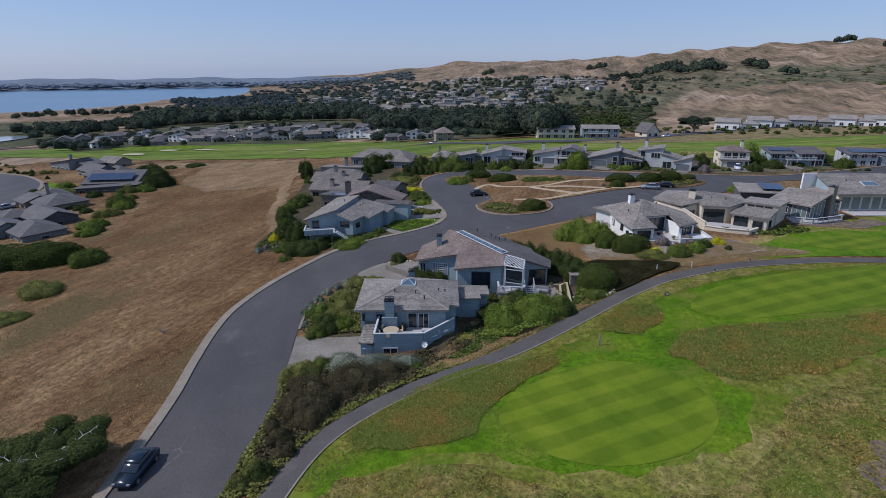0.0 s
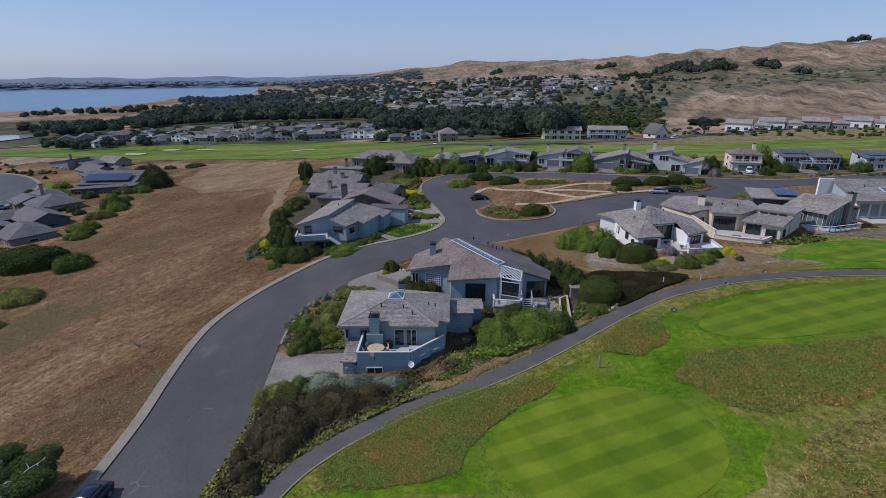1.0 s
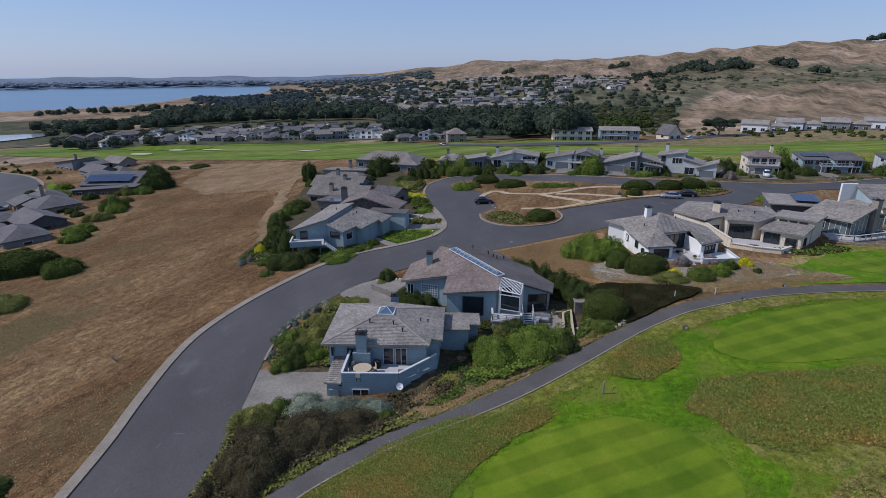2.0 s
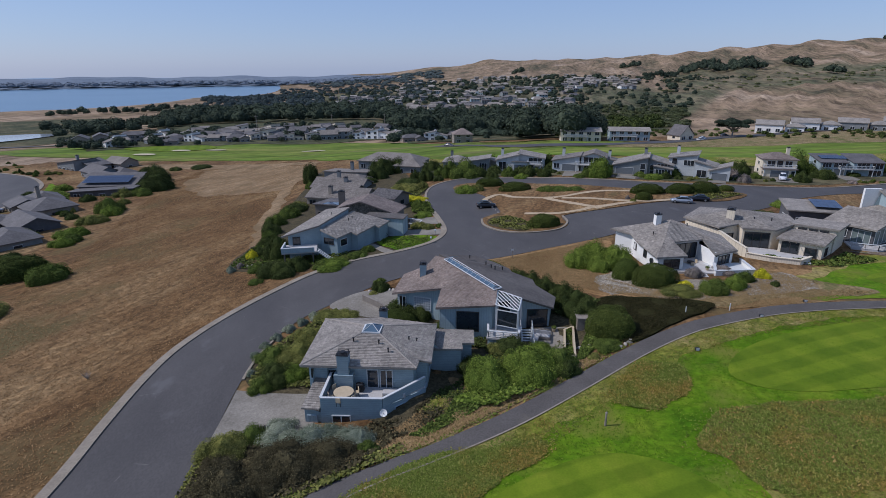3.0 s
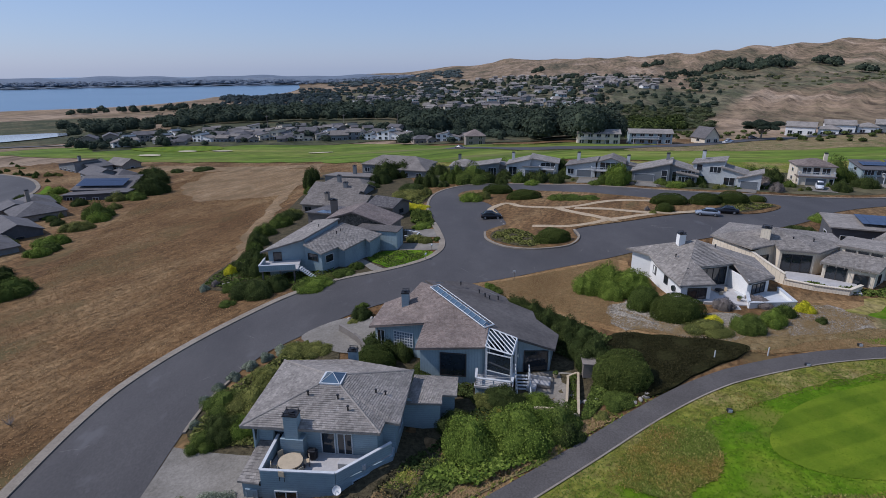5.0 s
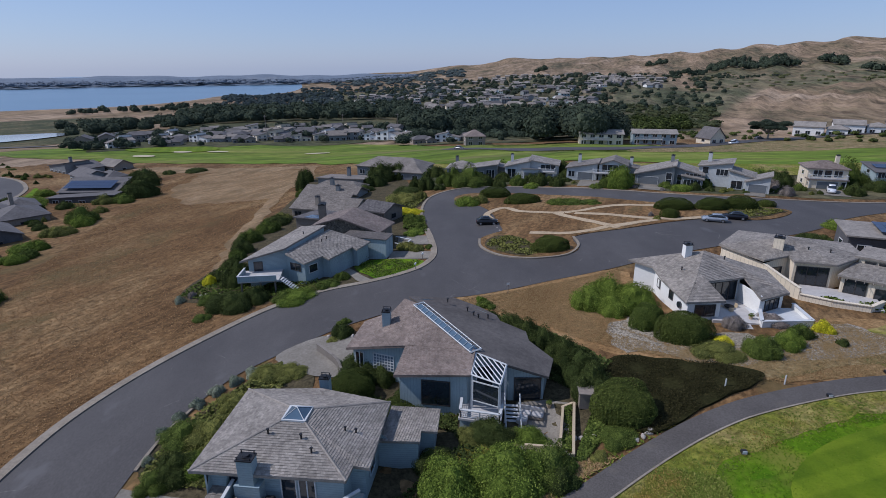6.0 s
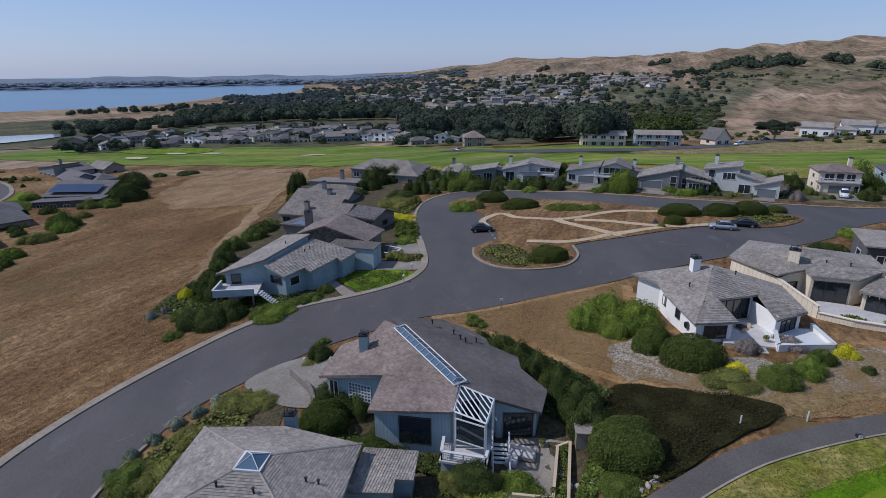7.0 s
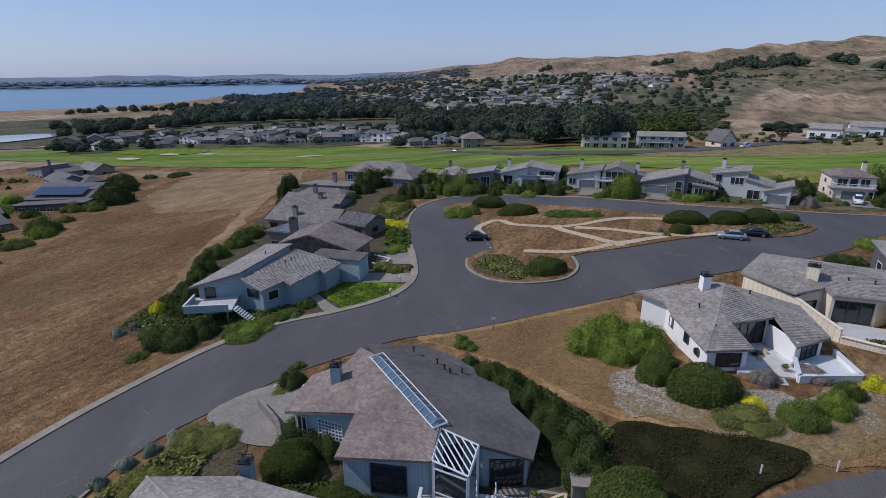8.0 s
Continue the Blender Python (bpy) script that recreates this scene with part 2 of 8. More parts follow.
MOWN = mown()
ROOF_GREY = roofing("grey_shingles", (0.215, 0.19, 0.163), (0.325, 0.29, 0.25))
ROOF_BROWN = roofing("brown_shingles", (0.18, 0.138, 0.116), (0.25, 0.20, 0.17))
ROOF_DARK_BROWN = roofing("dark_brown_grey_roofing", (0.095, 0.082, 0.073), (0.125, 0.110, 0.098))
ROOF_DARK = roofing("dark_shingles", (0.085, 0.078, 0.078), (0.15, 0.138, 0.132))
ROOF_WARM = roofing("warm_grey_shingles", (0.165, 0.143, 0.122), (0.235, 0.205, 0.175))
BLUE_SIDING = paint("blue_grey_siding", (0.285, 0.365, 0.395), 0.75, 0.10, 0.6, boards=0.2)
BLUE_BOARD = paint("pale_blue_boards", (0.305, 0.38, 0.40), 0.75, 0.10, 0.6, boards=0.3, upright=True)
GREY_BOARD = paint("grey_blue_boards", (0.215, 0.228, 0.228), 0.75, 0.12, 0.6, boards=0.25)
WEATHERED = paint("weathered_boards", (0.20, 0.175, 0.15), 0.85, 0.2, 0.5, boards=0.25)
DARK_BOARD = paint("dark_boards", (0.10, 0.10, 0.105), 0.85, 0.2, 0.5, boards=0.25)
WHITE_WALL = paint("white_stucco", (0.76, 0.75, 0.71), 0.85, 0.05, 0.5)
BEIGE_WALL = paint("beige_boards", (0.68, 0.59, 0.45), 0.8, 0.08, 0.5, boards=0.3, upright=True)
TAUPE_WALL = paint("taupe_boards", (0.27, 0.235, 0.195), 0.8, 0.12, 0.5, boards=0.3, upright=True)
PALE_BOARD = paint("pale_grey_boards", (0.46, 0.48, 0.475), 0.75, 0.08, 0.6, boards=0.25, upright=True)
GARAGE = paint("dull_garage_door", (0.16, 0.175, 0.185), 0.7, 0.08, 0.8, boards=0.5)
TRIM = paint("white_trim", (0.53, 0.54, 0.535), 0.6, 0.06, 1.0)
BLUE_TRIM = paint("blue_trim", (0.34, 0.42, 0.465), 0.6, 0.08, 1.0)
DARK_TRIM = paint("dark_trim", (0.05, 0.045, 0.042), 0.6, 0.15, 1.0)
WOOD = paint("grey_wood", (0.24, 0.205, 0.17), 0.85, 0.2, 1.5)
DECKING = paint("pale_decking", (0.44, 0.42, 0.40), 0.85, 0.12, 0.8)
IRON = glossy("black_iron", (0.02, 0.02, 0.022), 0.5, 0.3)
STEEL = glossy("grey_metal", (0.45, 0.45, 0.46), 0.35, 0.8)
PANE = glossy("dark_glass", (0.018, 0.024, 0.03), 0.06, 0.0, 0.8)
SKYLIGHT = glossy("blue_skylight_glass", (0.075, 0.12, 0.165), 0.12, 0.0, 0.6)
# Pale colour paints the sky's reflection into these panes.
SKY_PANE = glossy("reflection_painted_glass", (0.15, 0.185, 0.18), 0.1, 0.0, 0.6)
SOLAR = glossy("solar_glass", (0.03, 0.045, 0.085), 0.15, 0.1, 0.7)
RUBBER = glossy("black_rubber", (0.02, 0.02, 0.02), 0.8)
STONE = earth("pale_stone", [(0.3, (0.30, 0.27, 0.23)), (0.7, (0.42, 0.38, 0.33))], 1.0, 6.0, None, grain=0.2, relief=0.4, deep=0.03)
FIELDSTONE = earth("brown_field_stone", [(0.3, (0.11, 0.095, 0.075)), (0.5, (0.17, 0.145, 0.115)), (0.7, (0.24, 0.205, 0.165))], 1.6, 3.0, None, grain=0.5, relief=0.9, deep=0.1)
TAN = paint("tan_cloth", (0.46, 0.37, 0.25), 0.9, 0.08, 1.5)
BARK = paint("grey_bark", (0.30, 0.26, 0.22), 0.95, 0.25, 2.0)
BONE = paint("bleached_branch", (0.50, 0.46, 0.40), 0.9, 0.12, 2.0)
LEAF = {
    "green": leafy("green_leaves", (0.030, 0.046, 0.010), (0.085, 0.118, 0.024), (0.15, 0.185, 0.042)),
    "dark": leafy("dark_leaves", (0.020, 0.030, 0.009), (0.052, 0.070, 0.019), (0.092, 0.113, 0.035)),
    "bright": leafy("bright_leaves", (0.042, 0.068, 0.011), (0.130, 0.182, 0.028), (0.21, 0.26, 0.052)),
    "olive": leafy("olive_leaves", (0.060, 0.070, 0.020), (0.150, 0.155, 0.040), (0.23, 0.225, 0.070)),
    "silver": leafy("silver_leaves", (0.080, 0.100, 0.065), (0.20, 0.23, 0.165), (0.36, 0.38, 0.31)),
    "yellow": leafy("yellow_flowers", (0.248, 0.264, 0.019), (0.56, 0.50, 0.02), (0.70, 0.61, 0.035)),
    "purple": leafy("purple_grey_leaves", (0.116, 0.101, 0.085), (0.248, 0.209, 0.186), (0.341, 0.279, 0.279)),
    "brown": leafy("brown_scrub_leaves", (0.030, 0.027, 0.014), (0.070, 0.060, 0.031), (0.120, 0.104, 0.055)),
    "cover": leafy("matted_leaves", (0.021, 0.020, 0.008), (0.042, 0.038, 0.015), (0.065, 0.056, 0.023)),
    "clipped": leafy("clipped_leaves", (0.030, 0.042, 0.010), (0.062, 0.082, 0.018), (0.095, 0.115, 0.028)),
    "far": leafy("wood_leaves", (0.028, 0.040, 0.029), (0.045, 0.060, 0.040), (0.062, 0.079, 0.051)),
    "scrub": leafy("hill_scrub_leaves", (0.045, 0.055, 0.025), (0.085, 0.095, 0.042), (0.12, 0.12, 0.06)),
    # Paler, bluish leaves: distance haze put into the colour.
    "haze": leafy("haze_tinted_leaves", (0.044, 0.060, 0.062), (0.072, 0.092, 0.092)),
}
TUFT_GOLD = leafy("golden_tufts", (0.175, 0.115, 0.050), (0.31, 0.215, 0.105))
TUFT_DRY = leafy("dry_tufts", (0.10, 0.056, 0.024), (0.26, 0.16, 0.074), (0.38, 0.26, 0.135))
TUFT_ROUGH = leafy("rough_tufts", (0.075, 0.098, 0.014), (0.18, 0.19, 0.038), (0.32, 0.28, 0.09), ((1.35, 0.95, 1.0), 0.22))
TUFT_DEEP = leafy("deep_tufts", (0.075, 0.090, 0.016), (0.155, 0.160, 0.036), (0.28, 0.235, 0.08), ((1.6, 1.0, 1.3), 0.13))
TUFT_LAWN = leafy("lawn_tufts", (0.036, 0.085, 0.003), (0.10, 0.18, 0.009), (0.17, 0.22, 0.03))
# Distance haze is mixed into these blue-grey shore colours.
HAZED_SHORE = earth("far_shore", [(0.3, (0.125, 0.155, 0.195)), (0.6, (0.155, 0.185, 0.225)), (0.8, (0.22, 0.23, 0.245))], 0.006, 0.05, None, grain=0.15, relief=0.2, deep=1.0)


def sea():
    m, n, b = shader("bay_water", 0.3, 0.0, 0.25)
    v = position(n)
    c = ramp(n, noisy(n, v, 0.004, 3.0, 0.5), [(0.3, (0.10, 0.175, 0.25)), (0.7, (0.135, 0.215, 0.29))])
    n.links.new(c, b.inputs["Base Color"])
    bump(n, b, noisy(n, v, 0.12, 4.0, 0.6), 0.35, 0.8)
    return m


WATER = sea()
# Pale base colour stands in for sky reflected on the lagoon.
SKY_PALE_WATER = glossy("sky_reflection_water", (0.30, 0.34, 0.37), 0.12, 0.0, 0.5)


# ---- helpers for meshes ----
def part(name, bm, material, parent=None, label="", place=None):
    me = bpy.data.meshes.new(name)
    bm.to_mesh(me)
    bm.free()
    return held(name, me, material, parent, label, place)


def held(name, me, material, parent=None, label="", place=None):
    me.materials.clear()
    for k in material if isinstance(material, (list, tuple)) else (material,):
        me.materials.append(k)
    ob = new(name, me)
    if parent is not None:
        ob.parent = parent
    if place is not None:
        ob.matrix_basis = place
    return tagged(ob, label)


def meshed(name, verts, faces):
    me = bpy.data.meshes.new(name)
    me.from_pydata(verts, [], faces)
    me.update()
    return me


def box(bm, lo, hi, m=None):
    made = bmesh.ops.create_cube(bm, size=1, matrix=Matrix.Translation([(a + b) / 2 for a, b in zip(lo, hi)]) @ Matrix.Diagonal((*[b - a for a, b in zip(lo, hi)], 1)))["verts"]
    if m is not None:
        bmesh.ops.transform(bm, matrix=m, verts=made)
    return made


def rod(bm, a, b, r, r2=None, sides=6):
    a, b = Vector(a), Vector(b)
    m = Matrix.Translation((a + b) / 2) @ (b - a).to_track_quat("Z", "Y").to_matrix().to_4x4()
    return bmesh.ops.create_cone(bm, cap_ends=True, segments=sides, radius1=r, radius2=r if r2 is None else r2, depth=(b - a).length, matrix=m)["verts"]


def inside(poly, x, y):
    """Which of the points lie in the polygon (numpy arrays or numbers)."""
    x, y = np.asarray(x, float), np.asarray(y, float)
    hit = np.zeros(x.shape, bool)
    for (x0, y0), (x1, y1) in zip(poly, poly[1:] + poly[:1]):
        if y0 != y1:
            hit ^= ((y0 > y) != (y1 > y)) & (x < (x1 - x0) * (y - y0) / (y1 - y0) + x0)
    return hit


def curve(pts, steps=6, closed=False):
    """A smooth line through the points."""
    n, out = len(pts), []
    for i in range(n if closed else n - 1):
        p = [pts[(i + k) % n] if closed else pts[min(max(i + k, 0), n - 1)] for k in (-1, 0, 1, 2)]
        for s in range(steps):
            t = s / steps
            out.append(tuple(0.5 * (2 * b + (c - a) * t + (2 * a - 5 * b + 4 * c - d) * t * t + (3 * b - a - 3 * c + d) * t ** 3) for a, b, c, d in zip(*p)))
    return out if closed else out + [tuple(pts[-1])]


def offset(line, d):
    """The line shifted to its left by d."""
    out = []
    for i, (x, y) in enumerate(line):
        (x0, y0), (x1, y1) = line[max(i - 1, 0)], line[min(i + 1, len(line) - 1)]
        k = math.hypot(x1 - x0, y1 - y0) or 1
        out.append((x - (y1 - y0) / k * d, y + (x1 - x0) / k * d))
    return out


def ragged(poly, amount, scale=0.35):
    return [(x + amount * noise.noise((x * scale, y * scale, 3.1)), y + amount * noise.noise((x * scale, y * scale, 9.7))) for x, y in poly]


# ---- the land ----
SLOPE_X = [-250, -163, -112, -85, -43, -26, -6, 6, 16, 25, 35, 60, 90, 200]
SLOPE_Z = [-9.5, -10, -9.3, -8.6, -6.0, -4.7, -2.8, -2.3, -1.7, -0.8, -0.4, -0.5, -1.0, 0]
AZ = [-38, -25, -18, -11, -4, 3, 10, 17, 24, 31, 38]
FAR_D = [330, 480, 700, 1000, 1400, 2000, 2800, 3800]
FAR_Z = [
    [-11, -21, -29, -32.2, -36, -46, -46, -46],
    [-12, -17, -27, -31.5, -32.6, -46, -46, -46],
    [-13, -17, -26, -30, -31, -30, -29, -29],
    [-13, -18, -26, -28, -26, -21, -12, -6],
    [-13, -23, -20, -16, -8, 2, 15, 42],
    [-13, -22, -17, -8, 2, 15, 42, 84],
    [-11, -19, -15, -5, 5, 22, 50, 88],
    [-7, -15, -19, -11, 3, 32, 92, 96],
    [-5, -12, -9, -5, 7, 58, 114, 100],
    [-2, -9, -1, 8, 19, 62, 138, 110],
    [0, -8, 0, 9, 30, 68, 146, 120],
]
SEA = -33.0


def land(x, y):
    """The height of the ground (numpy arrays or numbers)."""
    x, y = np.asarray(x, float), np.asarray(y, float)
    near = np.interp(x, SLOPE_X, SLOPE_Z) - 0.008 * (np.minimum(y, 330) - 90)
    near = near - 1.0 * np.exp(-((x + 20) / 9) ** 2 - ((y - 54) / 12) ** 2)
    near = near - 1.3 * np.exp(-((x + 4) / 8) ** 2 - ((y - 69) / 6) ** 2)
    near = near - 1.2 * np.exp(-((x - 8.5) / 3.4) ** 2 - ((y - 67.5) / 4.2) ** 2)
    near = near - 1.0 * np.exp(-((x + 9) / 6) ** 2 - ((y - 51.5) / 3.5) ** 2)
    near = near - 1.2 * np.exp(-((x + 1.5) / 4) ** 2 - ((y - 60) / 4.5) ** 2)
    r, a = np.hypot(x, y), np.degrees(np.arctan2(x, np.maximum(y, 1e-6)))
    grid = np.array(FAR_Z)
    fa = np.interp(a, AZ, range(len(AZ)))
    fd = np.interp(r, FAR_D, range(len(FAR_D)))
    i, j = np.minimum(fa.astype(int), len(AZ) - 2), np.minimum(fd.astype(int), len(FAR_D) - 2)
    u, v = fa - i, fd - j
    u, v = u * u * (3 - 2 * u), v * v * (3 - 2 * v) * 0.5 + v * 0.5
    far = (grid[i, j] * (1 - u) + grid[i + 1, j] * u) * (1 - v) + (grid[i, j + 1] * (1 - u) + grid[i + 1, j + 1] * u) * v
    # gullies and spurs on the slopes
    spur = np.clip((r - 1150) / 700, 0, 1) * np.clip((a + 9) / 30, 0, 1)
    bend = a - r * 0.0022 + 0.35 * np.sin(r / 310)
    far = far + spur * (9 - 15 * np.abs(np.sin(bend * 0.95)) - 5 * np.abs(np.sin(bend * 2.3 + 1)) + 7 * np.sin(x / 210 + 0.6 * np.sin(y / 190)) * np.cos(y / 240))
    knoll = np.clip((r - 500) / 200, 0, 1) * np.clip((1250 - r) / 250, 0, 1) * np.clip((a - 18) / 5, 0, 1)
    far = far + knoll * (3.2 - 6.0 * np.abs(np.sin(bend * 1.3 + 0.5)) - 2.2 * np.abs(np.sin(bend * 3.7)))
    far = far + 20 * np.exp(-((a - 0.4) / 1.1) ** 2 - ((r - 3700) / 350) ** 2)
    w = np.clip((r - 240) / 130, 0, 1)
    return near * (1 - w) + far * w


def up(x, y):
    return float(land(x, y))


def lines(lo, hi, step, end_lo, end_hi, grow=1.12):
    core = list(np.arange(lo, hi + 0.01, step))
    for end, sign in ((end_lo, -1), (end_hi, 1)):
        s, p, side = step, (lo if sign < 0 else hi), []
        while (p - end) * sign < 0:
            s *= grow
            p += s * sign
            side.append(p)
        core = side[::-1] + core if sign < 0 else core + side
    return np.array(core)


def ground_sheet():
    xs, ys = lines(-261, 120, 3, -3600, 3600, 1.045), lines(-12, 201, 3, -420, 4400, 1.028)
    gx, gy = np.meshgrid(xs, ys)
    gz = land(gx, gy)
    nx, ny = len(xs), len(ys)
    k = (np.arange(ny - 1)[:, None] * nx + np.arange(nx - 1)[None]).ravel()
    me = meshed("ground", np.stack([gx, gy, gz], -1).reshape(-1, 3).tolist(), np.stack([k, k + 1, k + 1 + nx, k + nx], 1).tolist())
    cx, cy = (gx[:-1, :-1] + gx[1:, 1:]) / 2, (gy[:-1, :-1] + gy[1:, 1:]) / 2
    far = (np.hypot(cx, cy) > 300).ravel()
    me.materials.append(DRY)
    me.materials.append(HILL)
    me.polygons.foreach_set("material_index", far.astype(np.int32))
    me.polygons.foreach_set("use_smooth", np.ones(len(far), bool))
    r, a = np.hypot(gx, gy), np.degrees(np.arctan2(gx, np.maximum(gy, 1e-6)))
    soft = lambda v, lo, hi: np.clip((v - lo) / (hi - lo), 0, 1)
    village = soft(a, -22, -17) * soft(-a, -19, -15) * soft(r, 520, 640) * soft(-r, -1800, -1350)
    gully = soft(a, 8, 12) * soft(-a, -(20 + (r - 480) / 130), -(17.5 + (r - 480) / 130)) * soft(r, 330, 420) * soft(-r, -1150, -950)
    shelf = soft(a, 15, 19) * soft(r, 960, 1060) * soft(-r, -2000, -1700)
    turf = np.maximum(np.maximum(village * 0.45, gully * 0.7), shelf * 0.42)
    me.attributes.new("turf", "FLOAT", "POINT").data.foreach_set("value", turf.ravel().astype(np.float32))
    tagged(new("ground", me), "dry brown grassland sloping down to a bay", "ground", kind="structure")


ground_sheet()


def drape(name, poly, lift, material, label, category="ground", step=3.0, skirt=0.0, kind="structure", parent=None):
    """A flat surface of that outline laid on the land."""
    bm = bmesh.new()
    f = bm.faces.new([bm.verts.new((x, y, 0)) for x, y in poly])
    bmesh.ops.triangulate(bm, faces=[f])
    xs, ys = [p[0] for p in poly], [p[1] for p in poly]
    for axis, lo, hi in ((0, min(xs), max(xs)), (1, min(ys), max(ys))):
        for k in range(math.ceil(lo / step), math.floor(hi / step) + 1):
            co, no = [0, 0, 0], [0, 0, 0]
            co[axis], no[axis] = k * step, 1
            bmesh.ops.bisect_plane(bm, geom=bm.verts[:] + bm.edges[:] + bm.faces[:], dist=1e-4, plane_co=co, plane_no=no)
    if skirt:
        rim = [e for e in bm.edges if e.is_boundary]
        low = {v for v in bmesh.ops.extrude_edge_only(bm, edges=rim)["geom"] if isinstance(v, bmesh.types.BMVert)}
    else:
        low = set()
    co = np.array([v.co for v in bm.verts])
    for v, z in zip(bm.verts, land(co[:, 0], co[:, 1])):
        v.co.z = z + lift - (skirt if v in low else 0)
    bmesh.ops.recalc_face_normals(bm, faces=bm.faces)
    if sum(f.normal.z for f in bm.faces) < 0:
        bmesh.ops.reverse_faces(bm, faces=bm.faces)
    for f in bm.faces:
        f.smooth = not skirt
    return tagged(part(name, bm, material, parent), label, category, kind=kind)


def band(line, width):
    a, b = offset(line, width / 2), offset(line, -width / 2)
    return a + b[::-1]


ROAD_L = curve([(-29, -60), (-31.4, -20), (-32.2, 8), (-32.4, 22), (-32.6, 32), (-32.9, 38), (-33.7, 46), (-34.9, 53), (-36.0, 61.6), (-36.0, 68.5), (-34.2, 76.5), (-30.8, 85), (-26.6, 92.8), (-21.2, 98), (-14.6, 101), (-9.2, 104.6), (-6.7, 108.6), (-6.2, 114), (-8.0, 123), (-10.6, 133), (-13.2, 145), (-13.4, 157), (-10.4, 164), (-4, 167.5), (7, 167.5), (20, 162.8), (31, 157.5), (43, 153.5), (62, 151), (82, 150), (104, 156), (135, 168), (175, 186)])
ROAD_R = curve([(-20, -60), (-22.4, -20), (-23.3, 8), (-23.4, 22), (-23.1, 31), (-22.8, 37), (-22.9, 43), (-23.8, 50.6), (-25, 58.4), (-25.4, 66.5), (-23.6, 74.4), (-20.9, 78.6), (-17.8, 82.6), (-14.4, 86.3), (-9.3, 90), (-4.5, 93.2), (1, 95), (5.5, 97), (13.5, 101), (22, 104.7), (30, 109), (39, 114), (54, 122), (62, 127.5), (72, 136.3), (88, 144), (108, 146), (138, 155), (180, 172)])
drape("road", ROAD_L + ROAD_R[::-1], 0.08, ASPHALT, "dark grey asphalt residential street, patched and worn", "road")
KERB_LINE = [p for p in ROAD_L if p[1] < 131 and p[0] < 0]


def kerb(line, width, lift=0.2, label="pale concrete kerb beside the street"):
    tagged(drape("kerb", band(line, width), lift, KERBSTONE, label, "kerb", skirt=0.3))


kerb(offset(KERB_LINE, 0.55), 1.1)
kerb(offset([p for p in ROAD_L if p[1] > 140 or p[0] > 0], 0.3), 0.6)
kerb(offset([p for p in ROAD_R if p[0] < -10 and p[1] > 60 and p[1] < 72], -0.15), 0.3)

ISLAND = curve([(-6.6, 153), (-5.4, 159), (1.5, 160.5), (13.5, 157), (28, 149), (38, 144), (50, 142.5), (59, 142.5), (62.3, 139.5), (58.6, 134.8), (52.5, 131.6), (45.5, 132.6), (35.3, 128.3), (26.2, 124.1), (17.6, 121.2), (17.4, 114.2), (14.5, 111), (9.8, 110), (5, 111.5), (1.6, 116), (0.8, 121), (3.2, 124.6), (4.8, 126.5), (4.0, 132), (2.2, 141), (-0.5, 147)], 5, True)
drape("traffic_island", ISLAND, 0.2, DRY, "dry grass traffic island edged by low kerb stones", "island", skirt=0.3)
drape("kerb", band(curve([(17.3, 120.8), (17.6, 116), (15.6, 111.8), (12, 110.2), (8, 110.2), (4, 112.2), (1.2, 116.4), (0.7, 121)], 5), 0.4), 0.27, KERBSTONE, "curved stone kerb round the end of the island", "kerb", skirt=0.3)
drape("flower_bed", ragged(curve([(2, 117), (5.5, 112.4), (9, 111.2), (9.5, 116), (8, 121.5), (3.4, 122.5)], 4, True), 0.6), 0.26, BEDEARTH, "low flowering ground cover on the island", "flower bed")
drape("flower_bed", ragged(curve([(50, 133), (56, 135), (61, 139), (57, 141.6), (50, 141)], 4, True), 0.6), 0.26, BEDEARTH, "planted bed with low shrubs on the island", "flower bed")
for line in ([(3.0, 133), (1.5, 139), (5, 144.2), (8, 141), (12, 139.3), (17.5, 138)], [(17.5, 138), (22, 139.2), (29, 142), (36, 141.2), (40, 142)], [(15.5, 138.4), (18.5, 134), (23, 128.5), (25.6, 124.6)], [(19.5, 137), (27, 133.6), (33, 131), (38, 130.8), (45, 133.4)], [(10, 124), (18, 123.4), (25, 126), (34, 130)]):
    drape("footpath", ragged(band(curve(line), 1.5), 0.35), 0.25, DIRT, "pale trodden earth path across the island", "path")

drape("trodden_strip", ragged(band(curve([(-40, 101), (-44.5, 113), (-49.5, 128), (-53.5, 148), (-59, 172), (-63.5, 200), (-66, 222)]), 3.0), 1.6, 0.35), 0.07, TRACK, "pale trodden strip of grass along the gardens", "grass")
drape("trodden_strip", ragged(curve([(-66, 222), (-85, 219), (-112, 218), (-140, 224), (-138, 231), (-100, 229), (-70, 228)], 5, True), 3, 0.2), 0.07, TRACK, "pale dry grass at the end of the field", "grass")

# golf side
PATH_LINE = curve([(-14, -60), (-19, -20), (-21, 4), (-21, 18), (-19.6, 27), (-17.6, 35), (-14.6, 39.8), (-9.6, 44), (-3.6, 47.6), (2.8, 51.8), (9.6, 57.4), (16.6, 63.4), (23.3, 67.9), (31.1, 71.3), (40.3, 74.0), (50.9, 75.6), (61, 75.8), (80, 74), (120, 68)])
LAWN_EDGE = offset(PATH_LINE, -1.1)
drape("golf_lawn", LAWN_EDGE + [(130, -60)], 0.06, LAWN, "bright green mown golf lawn beside the path", "lawn")
drape("golf_lawn", ragged(curve([(41, 76.2), (50, 77.4), (62, 78.2), (90, 77.5), (92, 90), (70, 93), (58, 91), (52, 88), (47, 84), (42.5, 80)], 5, True), 1.0), 0.06, LAWN, "bright green mown lawn near the houses", "lawn")
